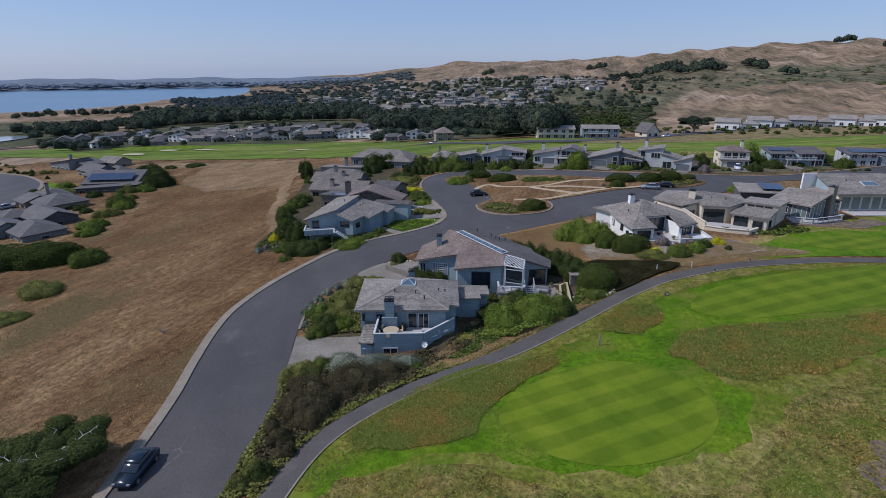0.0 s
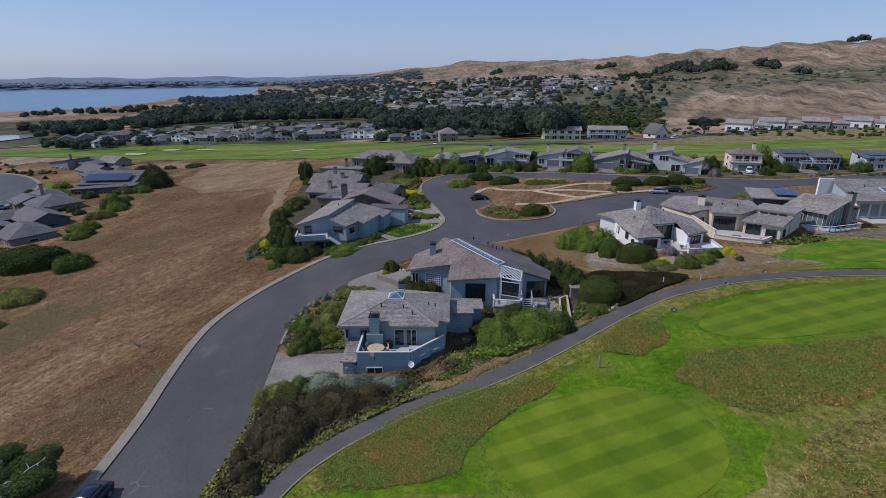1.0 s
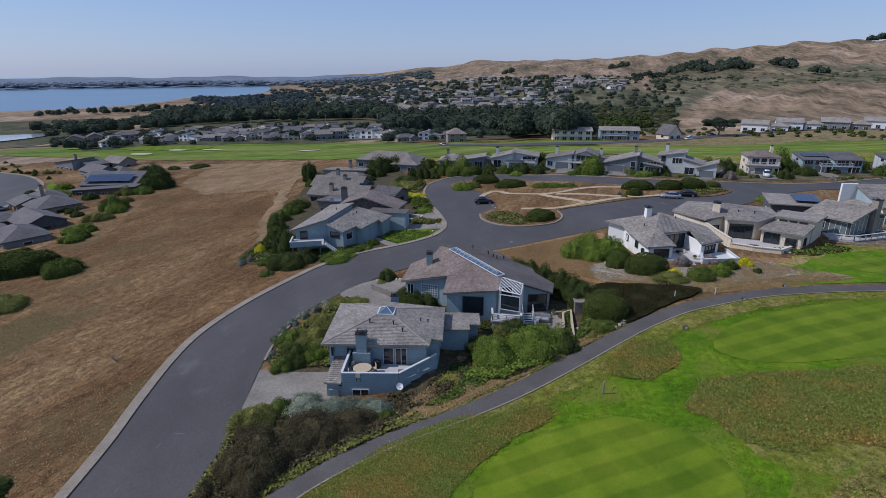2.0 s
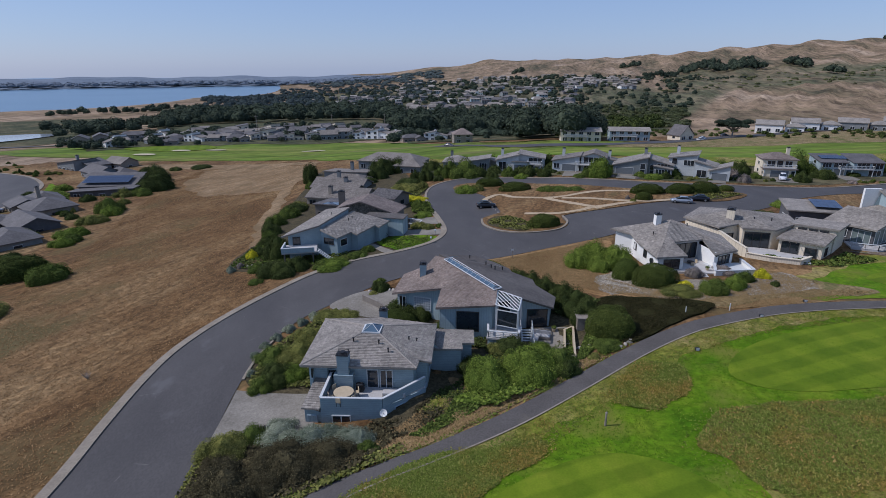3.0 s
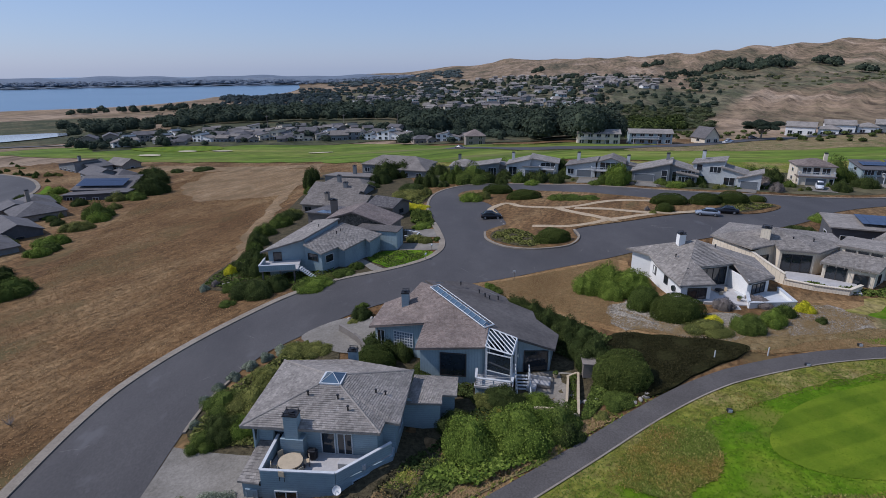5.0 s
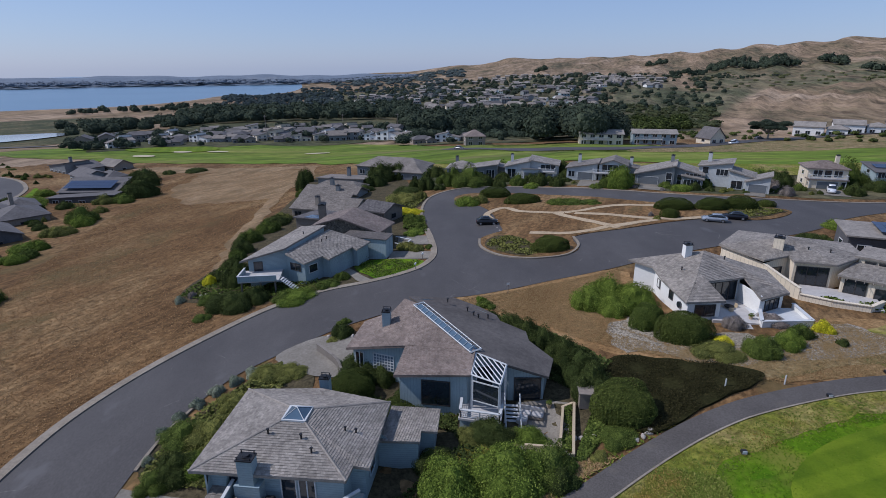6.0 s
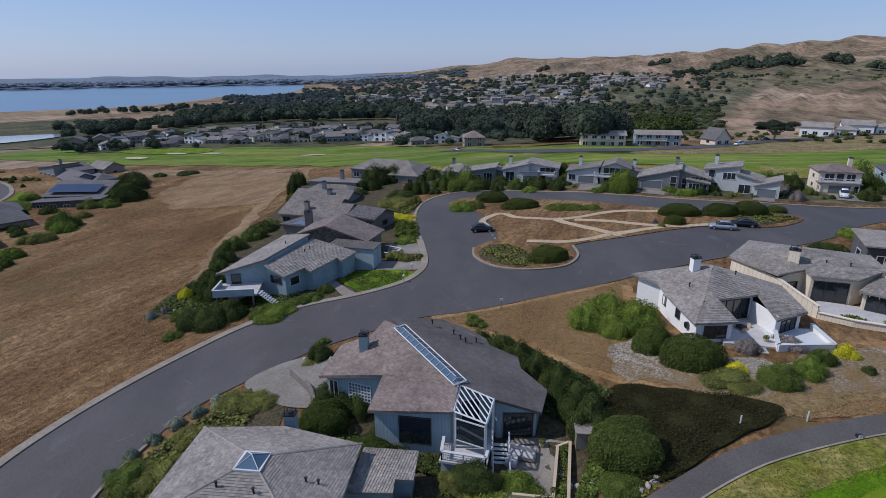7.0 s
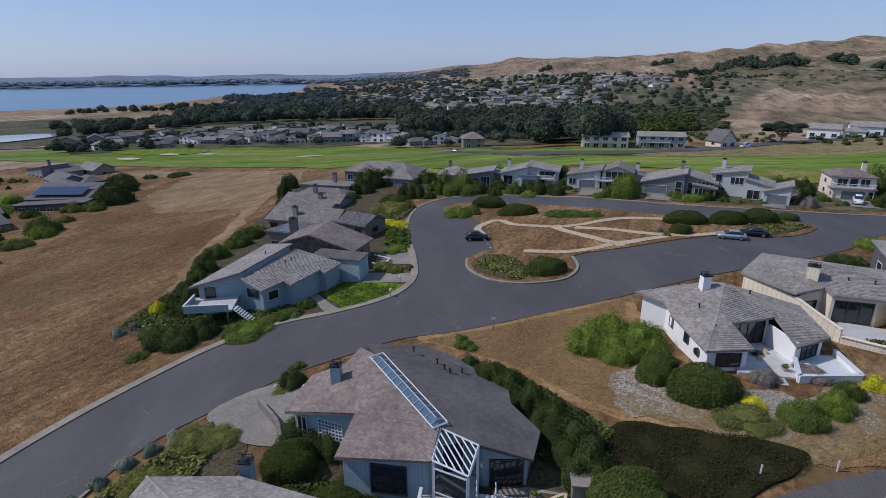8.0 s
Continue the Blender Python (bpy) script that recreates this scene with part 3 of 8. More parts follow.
drape("putting_green", curve([(53.4, 84.2), (57.4, 87.4), (64, 89.4), (71, 88.6), (72, 84.4), (66, 82.2), (58, 81.2)], 6, True), 0.09, MOWN, "small pale striped putting green near the houses", "putting green")
drape("bare_bank", ragged(curve([(59, 97), (63.4, 95.2), (72, 95), (79, 98), (77, 101.5), (71, 99.4), (63.2, 96.9)], 5, True), 0.8), 0.1, BARE, "bare brown bank below the deck", "ground")
drape("cart_path", band(PATH_LINE, 2.2), 0.12, CARTPATH, "narrow grey asphalt cart path with pale edges", "path")
for d in (-1.12,):
    drape("path_edging", band(offset(PATH_LINE, d), 0.16), 0.16, KERBSTONE, "pale concrete edging of the cart path", "edging")
drape("dull_grass", ragged(curve([(-17, 20), (-15, 30), (-8, 34), (-1, 33.2), (5, 31.2), (12, 31.6), (18.6, 34.6), (21.6, 39.5), (20.4, 44.5), (26, 44), (34, 45.5), (45, 49), (56, 58.4), (75, 62), (75, 8), (20, -6), (-12, 4)], 6, True), 1.2), 0.08, PALEGRASS, "dull olive and straw coloured golf rough", "grass")
drape("dull_grass", ragged(band(curve([(-15.5, 36.4), (-11, 41.2), (-6.0, 44.4), (0.4, 47.8), (6.6, 52.4), (12.6, 57.4), (18.4, 62), (24, 65.6), (32, 69.4), (41, 72.2), (51, 73.8), (70, 73.6), (100, 70)]), 3.2), 0.9), 0.08, PALEGRASS, "dull olive grass along the cart path", "grass")
drape("weeds", ragged(curve([(-5, 54), (-2, 58), (1, 63), (3, 67), (7, 64), (3, 57), (-3, 52.5)], 5, True), 0.6), 0.09, PALEGRASS, "weedy slope below the houses", "grass")
ROUGHS = [ragged(curve(p, 6, True), 1.0) for p in (
    [(-12.8, 35.6), (-13.6, 38.2), (-9.8, 42.6), (-5.1, 45.9), (0.9, 48.7), (5.9, 49.2), (5.6, 47), (0.4, 43.2), (-2.6, 38.3), (-3.9, 36.2), (-8.0, 35.2)],
    [(12.9, 57.1), (16.8, 61.2), (20.6, 60.9), (20.2, 56.7), (16.4, 53.6), (13.4, 54.2)],
    [(18.9, 50.3), (22.8, 53.7), (33.8, 54.4), (44.5, 56.8), (58, 58), (56, 50), (39.5, 47.3), (30, 43.1), (21.9, 43.0), (18.9, 46.6)],
    [(-17.5, 24), (-15.0, 30.6), (-11.8, 32.4), (-5.2, 32.8), (-1.4, 31.6), (3.1, 29.4), (10.6, 28.8), (17.6, 31.3), (24.8, 38.6), (32.6, 42.4), (40, 46), (60, 48), (60, 10), (20, 0), (-10, 6)])]
for p in ROUGHS:
    drape("rough", p, 0.10, ROUGH, "tall olive and straw coloured rough grass", "grass")
drape("rough", ragged(curve([(30, 73.6), (40, 77), (52, 79), (47, 83), (42, 84), (33, 80), (28, 75.5)], 5, True), 0.8), 0.08, STRAW, "straw-coloured dry grass beside the cart path", "grass")
drape("rough", ragged(curve([(-11, 46), (-4, 49), (2, 53.4), (8.6, 58.6), (12, 62), (6, 62), (-2, 57), (-8, 51), (-13, 48)], 5, True), 0.8), 0.06, STRAW, "straw-coloured dry grass verge between gardens and path", "grass")
drape("bare_patch", ragged(curve([(24.2, 29.4), (26.4, 31.6), (29.4, 32.4), (30.4, 29.6), (28.6, 27.4), (25.4, 27.2)], 5, True), 1.2, 0.6), 0.12, BARE, "bare reddish earth in the golf rough", "ground")
drape("putting_green", curve([(-0.9, 39.2), (3.6, 44.6), (11.2, 47.7), (17.2, 44.4), (18.0, 37.8), (13.6, 33.2), (6.9, 32.0), (1.4, 34.4)], 6, True), 0.092, MOWN, "smooth striped putting green", "putting green")
drape("putting_green", curve([(24.4, 58.4), (27, 62.6), (33.1, 66.4), (48.7, 72.2), (62, 73.2), (64, 66), (48.3, 59.3), (34.7, 55.9), (27.4, 55.7)], 6, True), 0.092, MOWN, "large smooth striped putting green", "putting green")
drape("groundcover", ragged(curve([(13.6, 69.4), (16.0, 77.6), (21.2, 77.3), (28.3, 75.2), (28.4, 73.0), (23.6, 70.2), (18.6, 66.4), (16.4, 65.9)], 6, True), 0.7), 0.22, ICEPLANT, "dense dark green ground cover on the slope", "ground cover", skirt=0.3)
drape("dry_lot", ragged(curve([(-3, 93), (1, 95.2), (5.5, 97.2), (13.5, 101), (21, 104), (23, 98), (20, 90), (26, 84), (33, 82), (44, 88), (52, 84), (44, 76.5), (31, 73.4), (21, 77), (16, 79), (10, 84), (3, 90)], 6, True), 0.9, 0.6), 0.04, GOLD, "golden dry grass of an open lot", "grass")
drape("gravel_bed", ragged(curve([(16.8, 86), (20.5, 87), (24.6, 84), (32.4, 82.4), (42, 86.5), (45.4, 82.2), (40, 78.5), (29.4, 77.0), (23.2, 77.6), (17.0, 80.2)], 6, True), 1.6, 0.5), 0.09, GRAVEL, "pale gravel slope mixed with dry grass", "gravel")
drape("driveway", [(-25.0, 59.2), (-15.6, 58.0), (-14.8, 52.2), (-24.0, 51.4)], 0.12, CONCRETE, "pale concrete driveway slabs", "driveway")
drape("driveway", curve([(-20.4, 79.2), (-16.6, 83.6), (-11.6, 83.4), (-7.6, 79.6), (-8.2, 75.4), (-13.3, 74.6), (-17.2, 76.2)], 4, True), 0.12, CONCRETE, "curved pale concrete driveway", "driveway")
drape("driveway", [(-15.0, 125.3), (-9.2, 124.4), (-7.4, 118.6), (-14.2, 119.4)], 0.12, CONCRETE, "short pale concrete driveway", "driveway")
drape("driveway", [(-14.6, 115.8), (-7.4, 114.6), (-6.9, 110.6), (-14.2, 111.6)], 0.12, CONCRETE, "short pale concrete driveway beside a lawn", "driveway")
drape("walkway", curve([(-21.7, 108.4), (-20.0, 108.0), (-16.8, 104.2), (-14.6, 101.7), (-16.6, 101.6), (-18.6, 104.2)], 4, True), 0.13, CONCRETE, "pale concrete garden walkway", "path")
drape("lawn", ragged(curve([(-19.0, 107.9), (-17.8, 111.2), (-12, 111.2), (-8.0, 109.6), (-8.2, 106.6), (-11.8, 103.2), (-14.0, 102.2)], 5, True), 0.3), 0.16, LAWN, "small green front lawn bordered by the kerb", "lawn")
for poly in ([(-15, 130), (-9.5, 127), (-12, 139), (-17, 141)], [(-16, 146), (-14, 159), (-22, 162), (-24, 146)], [(-24.5, 60), (-15.5, 59), (-14, 74), (-19, 78.5), (-24.5, 67)], [(-24, 50), (-14.6, 52), (-6, 51), (-9, 46), (-16, 41), (-20, 34), (-21.5, 31), (-22, 40)], [(-2, 67), (-7, 70), (-8, 74), (-4, 74)], [(-44, 98), (-36, 96), (-28, 97), (-22, 100), (-24, 104), (-34, 106), (-44, 112)]):
    drape("planting_bed", ragged(curve(poly, 5, True), 0.8), 0.07, BEDEARTH, "brown earth bed with shrubs", "planting bed")

drape("garden_ground", ragged(curve([(-16, 52.4), (-13, 48.6), (-6, 50.6), (-1, 54.2), (5, 59.6), (11, 63.4), (13, 68), (12, 74), (9, 78), (4, 70.5), (-5, 66.5), (-3.5, 58), (-6, 53)], 5, True), 0.7), 0.075, BEDEARTH, "dark weedy earth on the slope round the houses", "ground")
drape("garden_ground", ragged(curve([(-44, 101), (-38, 96.5), (-30, 96), (-22, 99), (-12, 103), (-9, 112), (-12, 130), (-16, 150), (-19, 168), (-30, 196), (-56, 200), (-53, 170), (-48, 140), (-43, 116)], 5, True), 1.2), 0.05, BEDEARTH, "brown garden earth round the houses beside the field", "ground")

# far side of the field
drape("fairway", ragged(curve([(-260, 262), (-205, 250), (-131, 240), (-79, 236), (-41, 222), (-4, 208), (36, 200), (84, 203), (140, 212), (210, 220), (240, 262), (150, 262), (107, 248), (60, 226), (10, 232), (-30, 286), (-60, 306), (-137, 318), (-200, 306), (-260, 296)], 6, True), 6, 0.09), 0.16, FAIRWAY, "long green golf fairway in bands", "fairway", step=6)
drape("putting_green", curve([(-178, 288), (-150, 296), (-138, 288), (-142, 277), (-165, 272), (-182, 278)], 6, True), 0.4, MOWN, "distant pale green putting green", "putting green", step=6)
for x, y, a, b in ((-160, 260, 5.4, 3.0), (-150, 275, 4.8, 2.6), (-133, 277, 5.4, 2.0), (-81, 271, 6, 2.0)):
    drape("bunker", [(x + a * math.cos(t * 0.314) * (1 + 0.12 * math.sin(3 * t)), y + b * math.sin(t * 0.314)) for t in range(20)], 0.45, SAND, "pale sand bunker in the fairway", "bunker", step=6)
BACK_ROAD = curve([(-20, 262), (14, 236), (42, 231), (70, 245), (106, 271), (148, 290), (200, 305), (300, 330)])
drape("back_road", band(BACK_ROAD, 8), 0.3, ASPHALT, "distant grey road behind the fairway", "road", step=6)
BACK_STREET = curve([(-150, 110), (-131, 135), (-137, 157), (-146, 178), (-156, 191), (-172, 203), (-200, 212), (-240, 216), (-240, 190), (-190, 190), (-166, 180), (-160, 150), (-170, 120)], 5, True)
drape("back_street", BACK_STREET, 0.12, ASPHALT, "grey asphalt street between houses", "road")
drape("kerb", band(curve([(-131, 135), (-137, 157), (-146, 178), (-156, 191), (-172, 203), (-200, 212)]), 1.2), 0.2, KERBSTONE, "pale kerb along the street between houses", "kerb", skirt=0.3)
drape("lawn", ragged(curve([(-127, 150), (-134, 165), (-143, 182), (-150, 188), (-140, 172), (-131, 158)], 5, True), 1.0), 0.1, LAWN, "green garden strip between street and houses", "lawn")
# Pale dry patch, lightened further to carry mid-distance haze.
drape("bleached_grass", ragged(curve([(-58, 176), (-62, 212), (-82, 220), (-104, 219), (-103, 200), (-96, 180), (-84, 168), (-68, 166)], 5, True), 5, 0.15), 0.05, TRACK, "pale dry grass at the far end of the field, lightened for haze", "grass")
drape("back_street", band(curve([(-330, 340), (-270, 335), (-240, 342), (-200, 352)]), 9), 0.4, ASPHALT, "distant grey street at the edge of the course", "road", step=6)

LAGOON = curve([(2 + d * math.sin(radians(a)), 19 + d * math.cos(radians(a))) for a, d in ((-39.5, 545), (-41, 575), (-45, 592), (-52, 600), (-60, 600), (-60, 500), (-52, 490), (-46, 490), (-42, 505))], 5, True)
drape("lagoon", LAGOON, 0.9, SKY_PALE_WATER, "lagoon in the marsh, pale with painted sky reflection", "water", step=8)
drape("marsh", ragged(curve([(2 + d * math.sin(radians(a)), 19 + d * math.cos(radians(a))) for a, d in ((-35, 520), (-34, 640), (-36, 800), (-48, 820), (-62, 800), (-64, 440), (-50, 430), (-40, 450))], 6, True), 8, 0.03), 0.25, SCRUBLAND, "flat olive marsh round the lagoon", "marsh", step=8)
water = meshed("water", [(-3600, 380, SEA), (700, 380, SEA), (700, 4400, SEA), (-3600, 4400, SEA)], [[0, 1, 2, 3]])
tagged(held("water", water, WATER), "calm blue bay water reaching to the far shore", "water", kind="structure")


def sector(az, dist, steps=14):
    """The outline of a stretch of far land between two bearings and two distances."""
    ring = [(dist[0], az[0] + (az[1] - az[0]) * k / steps) for k in range(steps + 1)] + [(dist[1], az[1] + (az[0] - az[1]) * k / steps) for k in range(steps + 1)]
    return [(d * math.sin(radians(a)), d * math.cos(radians(a))) for d, a in ring]


drape("garden_land", ragged(sector((-36, -4), (326, 462)), 14, 0.03), 0.25, SCRUBLAND, "dark green garden land between far houses", "ground", step=12)
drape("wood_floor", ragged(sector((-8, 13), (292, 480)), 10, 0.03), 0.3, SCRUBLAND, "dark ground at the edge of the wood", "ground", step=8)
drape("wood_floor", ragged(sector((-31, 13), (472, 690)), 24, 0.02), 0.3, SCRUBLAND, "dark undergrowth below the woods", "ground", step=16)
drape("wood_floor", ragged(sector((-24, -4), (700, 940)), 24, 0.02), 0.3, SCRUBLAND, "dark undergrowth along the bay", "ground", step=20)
drape("rough", ragged(curve([(58, 224), (107, 236), (150, 244), (240, 246), (240, 290), (150, 285), (106, 265), (70, 240), (48, 228)], 5, True), 2, 0.2), 0.2, STRAW, "straw-coloured bank between fairway and far road", "grass", step=6)
drape("rough", ragged(curve([(-30, 217), (-4, 207), (36, 199), (84, 202), (140, 211), (210, 219), (212, 198), (140, 189), (84, 184), (36, 186), (0, 197), (-26, 210)], 5, True), 2, 0.2), 0.18, PALEGRASS, "olive rough grass behind the gardens", "grass", step=6)
drape("dull_grass", ragged(curve([(44, 84), (50, 89.5), (56, 94), (64, 96.5), (80, 104), (112, 108), (114, 84), (92, 86), (70, 90), (58, 89), (52, 86), (47, 83)], 5, True), 1.0), 0.05, PALEGRASS, "olive grass below the modern houses", "grass")
drape("garden_land", ragged(curve([(-18, 174), (7, 171), (22, 166.5), (43, 157.5), (62, 155), (82, 154), (104, 160), (135, 172), (136, 190), (84, 184), (36, 186), (0, 197), (-20, 205)], 5, True), 1.0), 0.05, SCRUBLAND, "planted garden ground round the houses", "ground")


# ---- houses ----
from mathutils import geometry

def clip_convex(poly, tile):
    """The part of a flat tile that lies inside a flat outline (both lists of (u, v), the tile convex)."""
    out = list(poly)
    area = sum(a[0] * b[1] - b[0] * a[1] for a, b in zip(tile, tile[1:] + tile[:1]))
    edges = list(zip(tile, tile[1:] + tile[:1])) if area > 0 else list(zip(tile[::-1], tile[::-1][1:] + tile[::-1][:1]))
    for (ax, ay), (bx, by) in edges:
        src, out = out, []
        for (px, py), (qx, qy) in zip(src, src[1:] + src[:1]):
            sp, sq = (bx - ax) * (py - ay) - (by - ay) * (px - ax), (bx - ax) * (qy - ay) - (by - ay) * (qx - ax)
            if sp >= 0:
                out.append((px, py))
            if (sp >= 0) != (sq >= 0):
                t = sp / (sp - sq)
                out.append((px + (qx - px) * t, py + (qy - py) * t))
        if not out:
            return []
    return out


def lattice(bm, us, zs, depth, m):
    """A frame in one piece: bars at every other gap of the lines us and zs, openings between them."""
    nu, nz = len(us) - 1, len(zs) - 1
    open_at = lambda i, j: 0 <= i < nu and 0 <= j < nz and not (i % 2 and j % 2)
    at = {(i, j, k): bm.verts.new(m @ Vector((u, depth * k, z))) for i, u in enumerate(us) for j, z in enumerate(zs) for k in (0, 1)}
    for i in range(nu):
        for j in range(nz):
            if not open_at(i, j):
                continue
            for k in (0, 1):
                bm.faces.new([at[p] for p in ((i, j, k), (i + 1, j, k), (i + 1, j + 1, k), (i, j + 1, k))])
            for (di, dj), (p, q) in (((-1, 0), ((i, j), (i, j + 1))), ((1, 0), ((i + 1, j), (i + 1, j + 1))), ((0, -1), ((i, j), (i + 1, j))), ((0, 1), ((i, j + 1), (i + 1, j + 1)))):
                if not open_at(i + di, j + dj):
                    bm.faces.new([at[(*p, 0)], at[(*q, 0)], at[(*q, 1)], at[(*p, 1)]])


class House:
    """A house under one Empty; all places are given in world metres."""

    def __init__(self, x, y, z, label, name="house", group=""):
        self.root = tagged(new(name), label, "house", group)
        self.root.matrix_basis = Matrix.Translation((x, y, z))
        self.back = Matrix.Translation((-x, -y, -z))
        self.slopes = []
        self.z = z

    def put(self, name, bm, material, parent=None, label=""):
        bmesh.ops.transform(bm, matrix=self.back, verts=bm.verts)
        bmesh.ops.recalc_face_normals(bm, faces=bm.faces)
        return part(name, bm, material, parent or self.root, label)

    def box(self, name, lo, hi, material, turn=0.0, about=None, parent=None, label=""):
        bm = bmesh.new()
        m = None
        if turn:
            c = about or [(a + b) / 2 for a, b in zip(lo, hi)]
            m = Matrix.Translation((c[0], c[1], 0)) @ Matrix.Rotation(radians(turn), 4, "Z") @ Matrix.Translation((-c[0], -c[1], 0))
        box(bm, lo, hi, m)
        return self.put(name, bm, material, parent, label)

    def roof(self, planes, material, thick=0.22, shingled=0.0, fascia=None, name="roof"):
        """Roof slopes as outlines in space; shingled: the exposed length of a course of shingles."""
        root = None
        for pts in planes:
            pts = [Vector(p) for p in pts]
            n = sum((a.cross(b) for a, b in zip(pts, pts[1:] + pts[:1])), Vector())
            if n.z < 0:
                pts, n = pts[::-1], -n
            n.normalize()
            self.slopes.append((pts, n))
            bm = bmesh.new()
            top = [bm.verts.new(p) for p in pts]
            low = [bm.verts.new(p - Vector((0, 0, thick))) for p in pts]
            flat = [Vector((p.x, p.y, 0)) for p in pts]
            tris = geometry.tessellate_polygon([flat])
            for t in tris:
                bm.faces.new([top[k] for k in t])
                bm.faces.new([low[k] for k in t][::-1])
            for i in range(len(pts)):
                j = (i + 1) % len(pts)
                f = bm.faces.new((top[j], top[i], low[i], low[j]))
                f.material_index = 1 if fascia else 0
            bmesh.ops.transform(bm, matrix=self.back, verts=bm.verts)
            bmesh.ops.recalc_face_normals(bm, faces=bm.faces)
            slab = part(name, bm, (material, fascia) if fascia else material, self.root)
            if shingled:
                uneven = max(abs((p - pts[0]).dot(n)) for p in pts)
                self.shingle(pts, n, shingled, material, slab, tris if uneven > 0.02 else [range(len(pts))])

    def shingle(self, pts, n, step, material, slab, pieces):
        """Rows of loose shingles over a slope, which may be bent into several flat pieces."""
        rng = random.Random(int(abs(pts[0].x * 31 + pts[0].y * 7)))
        rise = Vector((0, 0, 1)) - n * n.z
        v_dir = rise.normalized() if rise.length > 0.02 else Vector((0, 1, 0))
        u_dir = v_dir.cross(n).normalized()
        o = pts[0]
        shift = self.back.translation
        verts, faces = [], []
        for piece in pieces:
            corner = [pts[k] for k in piece]
            m = sum((a.cross(b) for a, b in zip(corner, corner[1:] + corner[:1])), Vector())
            if abs(m.z) < 1e-6:
                continue
            flat = [((p - o).dot(u_dir), (p - o).dot(v_dir)) for p in corner]
            us, vs = [p[0] for p in flat], [p[1] for p in flat]

            def place(a, b, lift):
                p = o + u_dir * a + v_dir * b
                p.z = corner[0].z - (m.x * (p.x - corner[0].x) + m.y * (p.y - corner[0].y)) / m.z + lift
                return p + shift

            row = math.floor(min(vs) / step)
            while row * step < max(vs):
                v = row * step
                u = (math.floor(min(us) / 0.45) - 1) * 0.45 + (row % 3) * 0.15
                while u < max(us):
                    w = step * rng.uniform(0.9, 1.7)
                    tile = clip_convex(flat, [(u + 0.012, v), (u + w, v), (u + w, v + step * 1.02), (u + 0.012, v + step * 1.02)])
                    u += w
                    if len(tile) < 3:
                        continue
                    lip = rng.uniform(0.025, 0.05)
                    base = len(verts)
                    verts += [place(a, b, lip * (1 - (b - v) / step) + 0.012) for a, b in tile]
                    faces.append(list(range(base, base + len(tile))))
                    lows = [k for k, (a, b) in enumerate(tile) if abs(b - v) < 1e-6]
                    if len(lows) == 2:
                        verts += [place(*tile[k], 0.002) for k in lows]
                        e = len(verts)
                        faces.append([base + lows[0], base + lows[1], e - 1, e - 2])
                row += 1
        tagged(held("shingles", meshed("shingles", verts, faces), material, slab), kind="stuff")

    def ridge(self, lines, material):
        for a, b in lines:
            bm = bmesh.new()
            rod(bm, Vector(a) + Vector((0, 0, 0.0)), Vector(b) + Vector((0, 0, 0.0)), 0.11, sides=6)
            self.put("ridge_cap", bm, material)

    def top(self, x, y, default):
        best = None
        for pts, n in self.slopes:
            if inside([(p.x, p.y) for p in pts], x, y):
                z = pts[0].z - (n.x * (x - pts[0].x) + n.y * (y - pts[0].y)) / n.z
                best = z if best is None else max(best, z)
        return (best if best is not None else default) - 0.2

    def wall(self, poly, z0, material, z1=None, name="wall", label=""):
        """A body with upright sides; its top follows the roof, or stands at z1."""
        bm = bmesh.new()
        fine = []
        for (ax, ay), (bx, by) in zip(poly, poly[1:] + poly[:1]):
            k = 1 if z1 is not None else max(1, int(math.hypot(bx - ax, by - ay) / 0.8))
            fine += [(ax + (bx - ax) * i / k, ay + (by - ay) * i / k) for i in range(k)]
        hi = [bm.verts.new((x, y, z1 if z1 is not None else self.top(x, y, z0 + 3))) for x, y in fine]
        lo = [bm.verts.new((x, y, z0)) for x, y in fine]
        for i in range(len(fine)):
            j = (i + 1) % len(fine)
            bm.faces.new((lo[i], lo[j], hi[j], hi[i]))
        bm.faces.new(lo[::-1])
        if z1 is not None:
            bm.faces.new(hi)
        return self.put(name, bm, material, None, label)

    def window(self, a, b, z0, z1, frame=None, across=1, down=1, name="window", glass=None):
        """A window or glass door in the wall from a to b (x, y), seen with a on the viewer's left."""
        a, b = Vector((*a, 0)), Vector((*b, 0))
        d = (b - a).normalized()
        out = Vector((d.y, -d.x, 0))
        width = (b - a).length
        m = Matrix((( *d.xy, 0), (*out.xy, 0), (0, 0, 1))).transposed().to_4x4()
        m.translation = a
        bm = bmesh.new()
        t = min(0.09, width * 0.12)
        us, zs = [-t, 0], [z0 - t, z0]
        for i in range(1, across):
            us += [width * i / across - t / 2, width * i / across + t / 2]
        for i in range(1, down):
            z = z0 + (z1 - z0) * i / down
            zs += [z - t / 2, z + t / 2]
        lattice(bm, us + [width, width + t], zs + [z1, z1 + t], 0.09, m)
        ob = self.put(name, bm, frame or TRIM)
        bm = bmesh.new()
        box(bm, (0, 0, z0), (width, 0.04, z1), m)
        self.put("pane", bm, glass or PANE, ob)
        return ob

    def chimney(self, x, y, z0, z1, w, d, material, turn=0.0, foot=None):
        bm = bmesh.new()
        m = Matrix.Translation((x, y, 0)) @ Matrix.Rotation(radians(turn), 4, "Z")
        box(bm, (-w / 2, -d / 2, z0), (w / 2, d / 2, z1), m)
        if foot:
            box(bm, (-w * 0.85, -d * 0.6, z0), (w * 0.85, d * 0.6, foot), m)
        ob = self.put("chimney", bm, material)
        bm = bmesh.new()
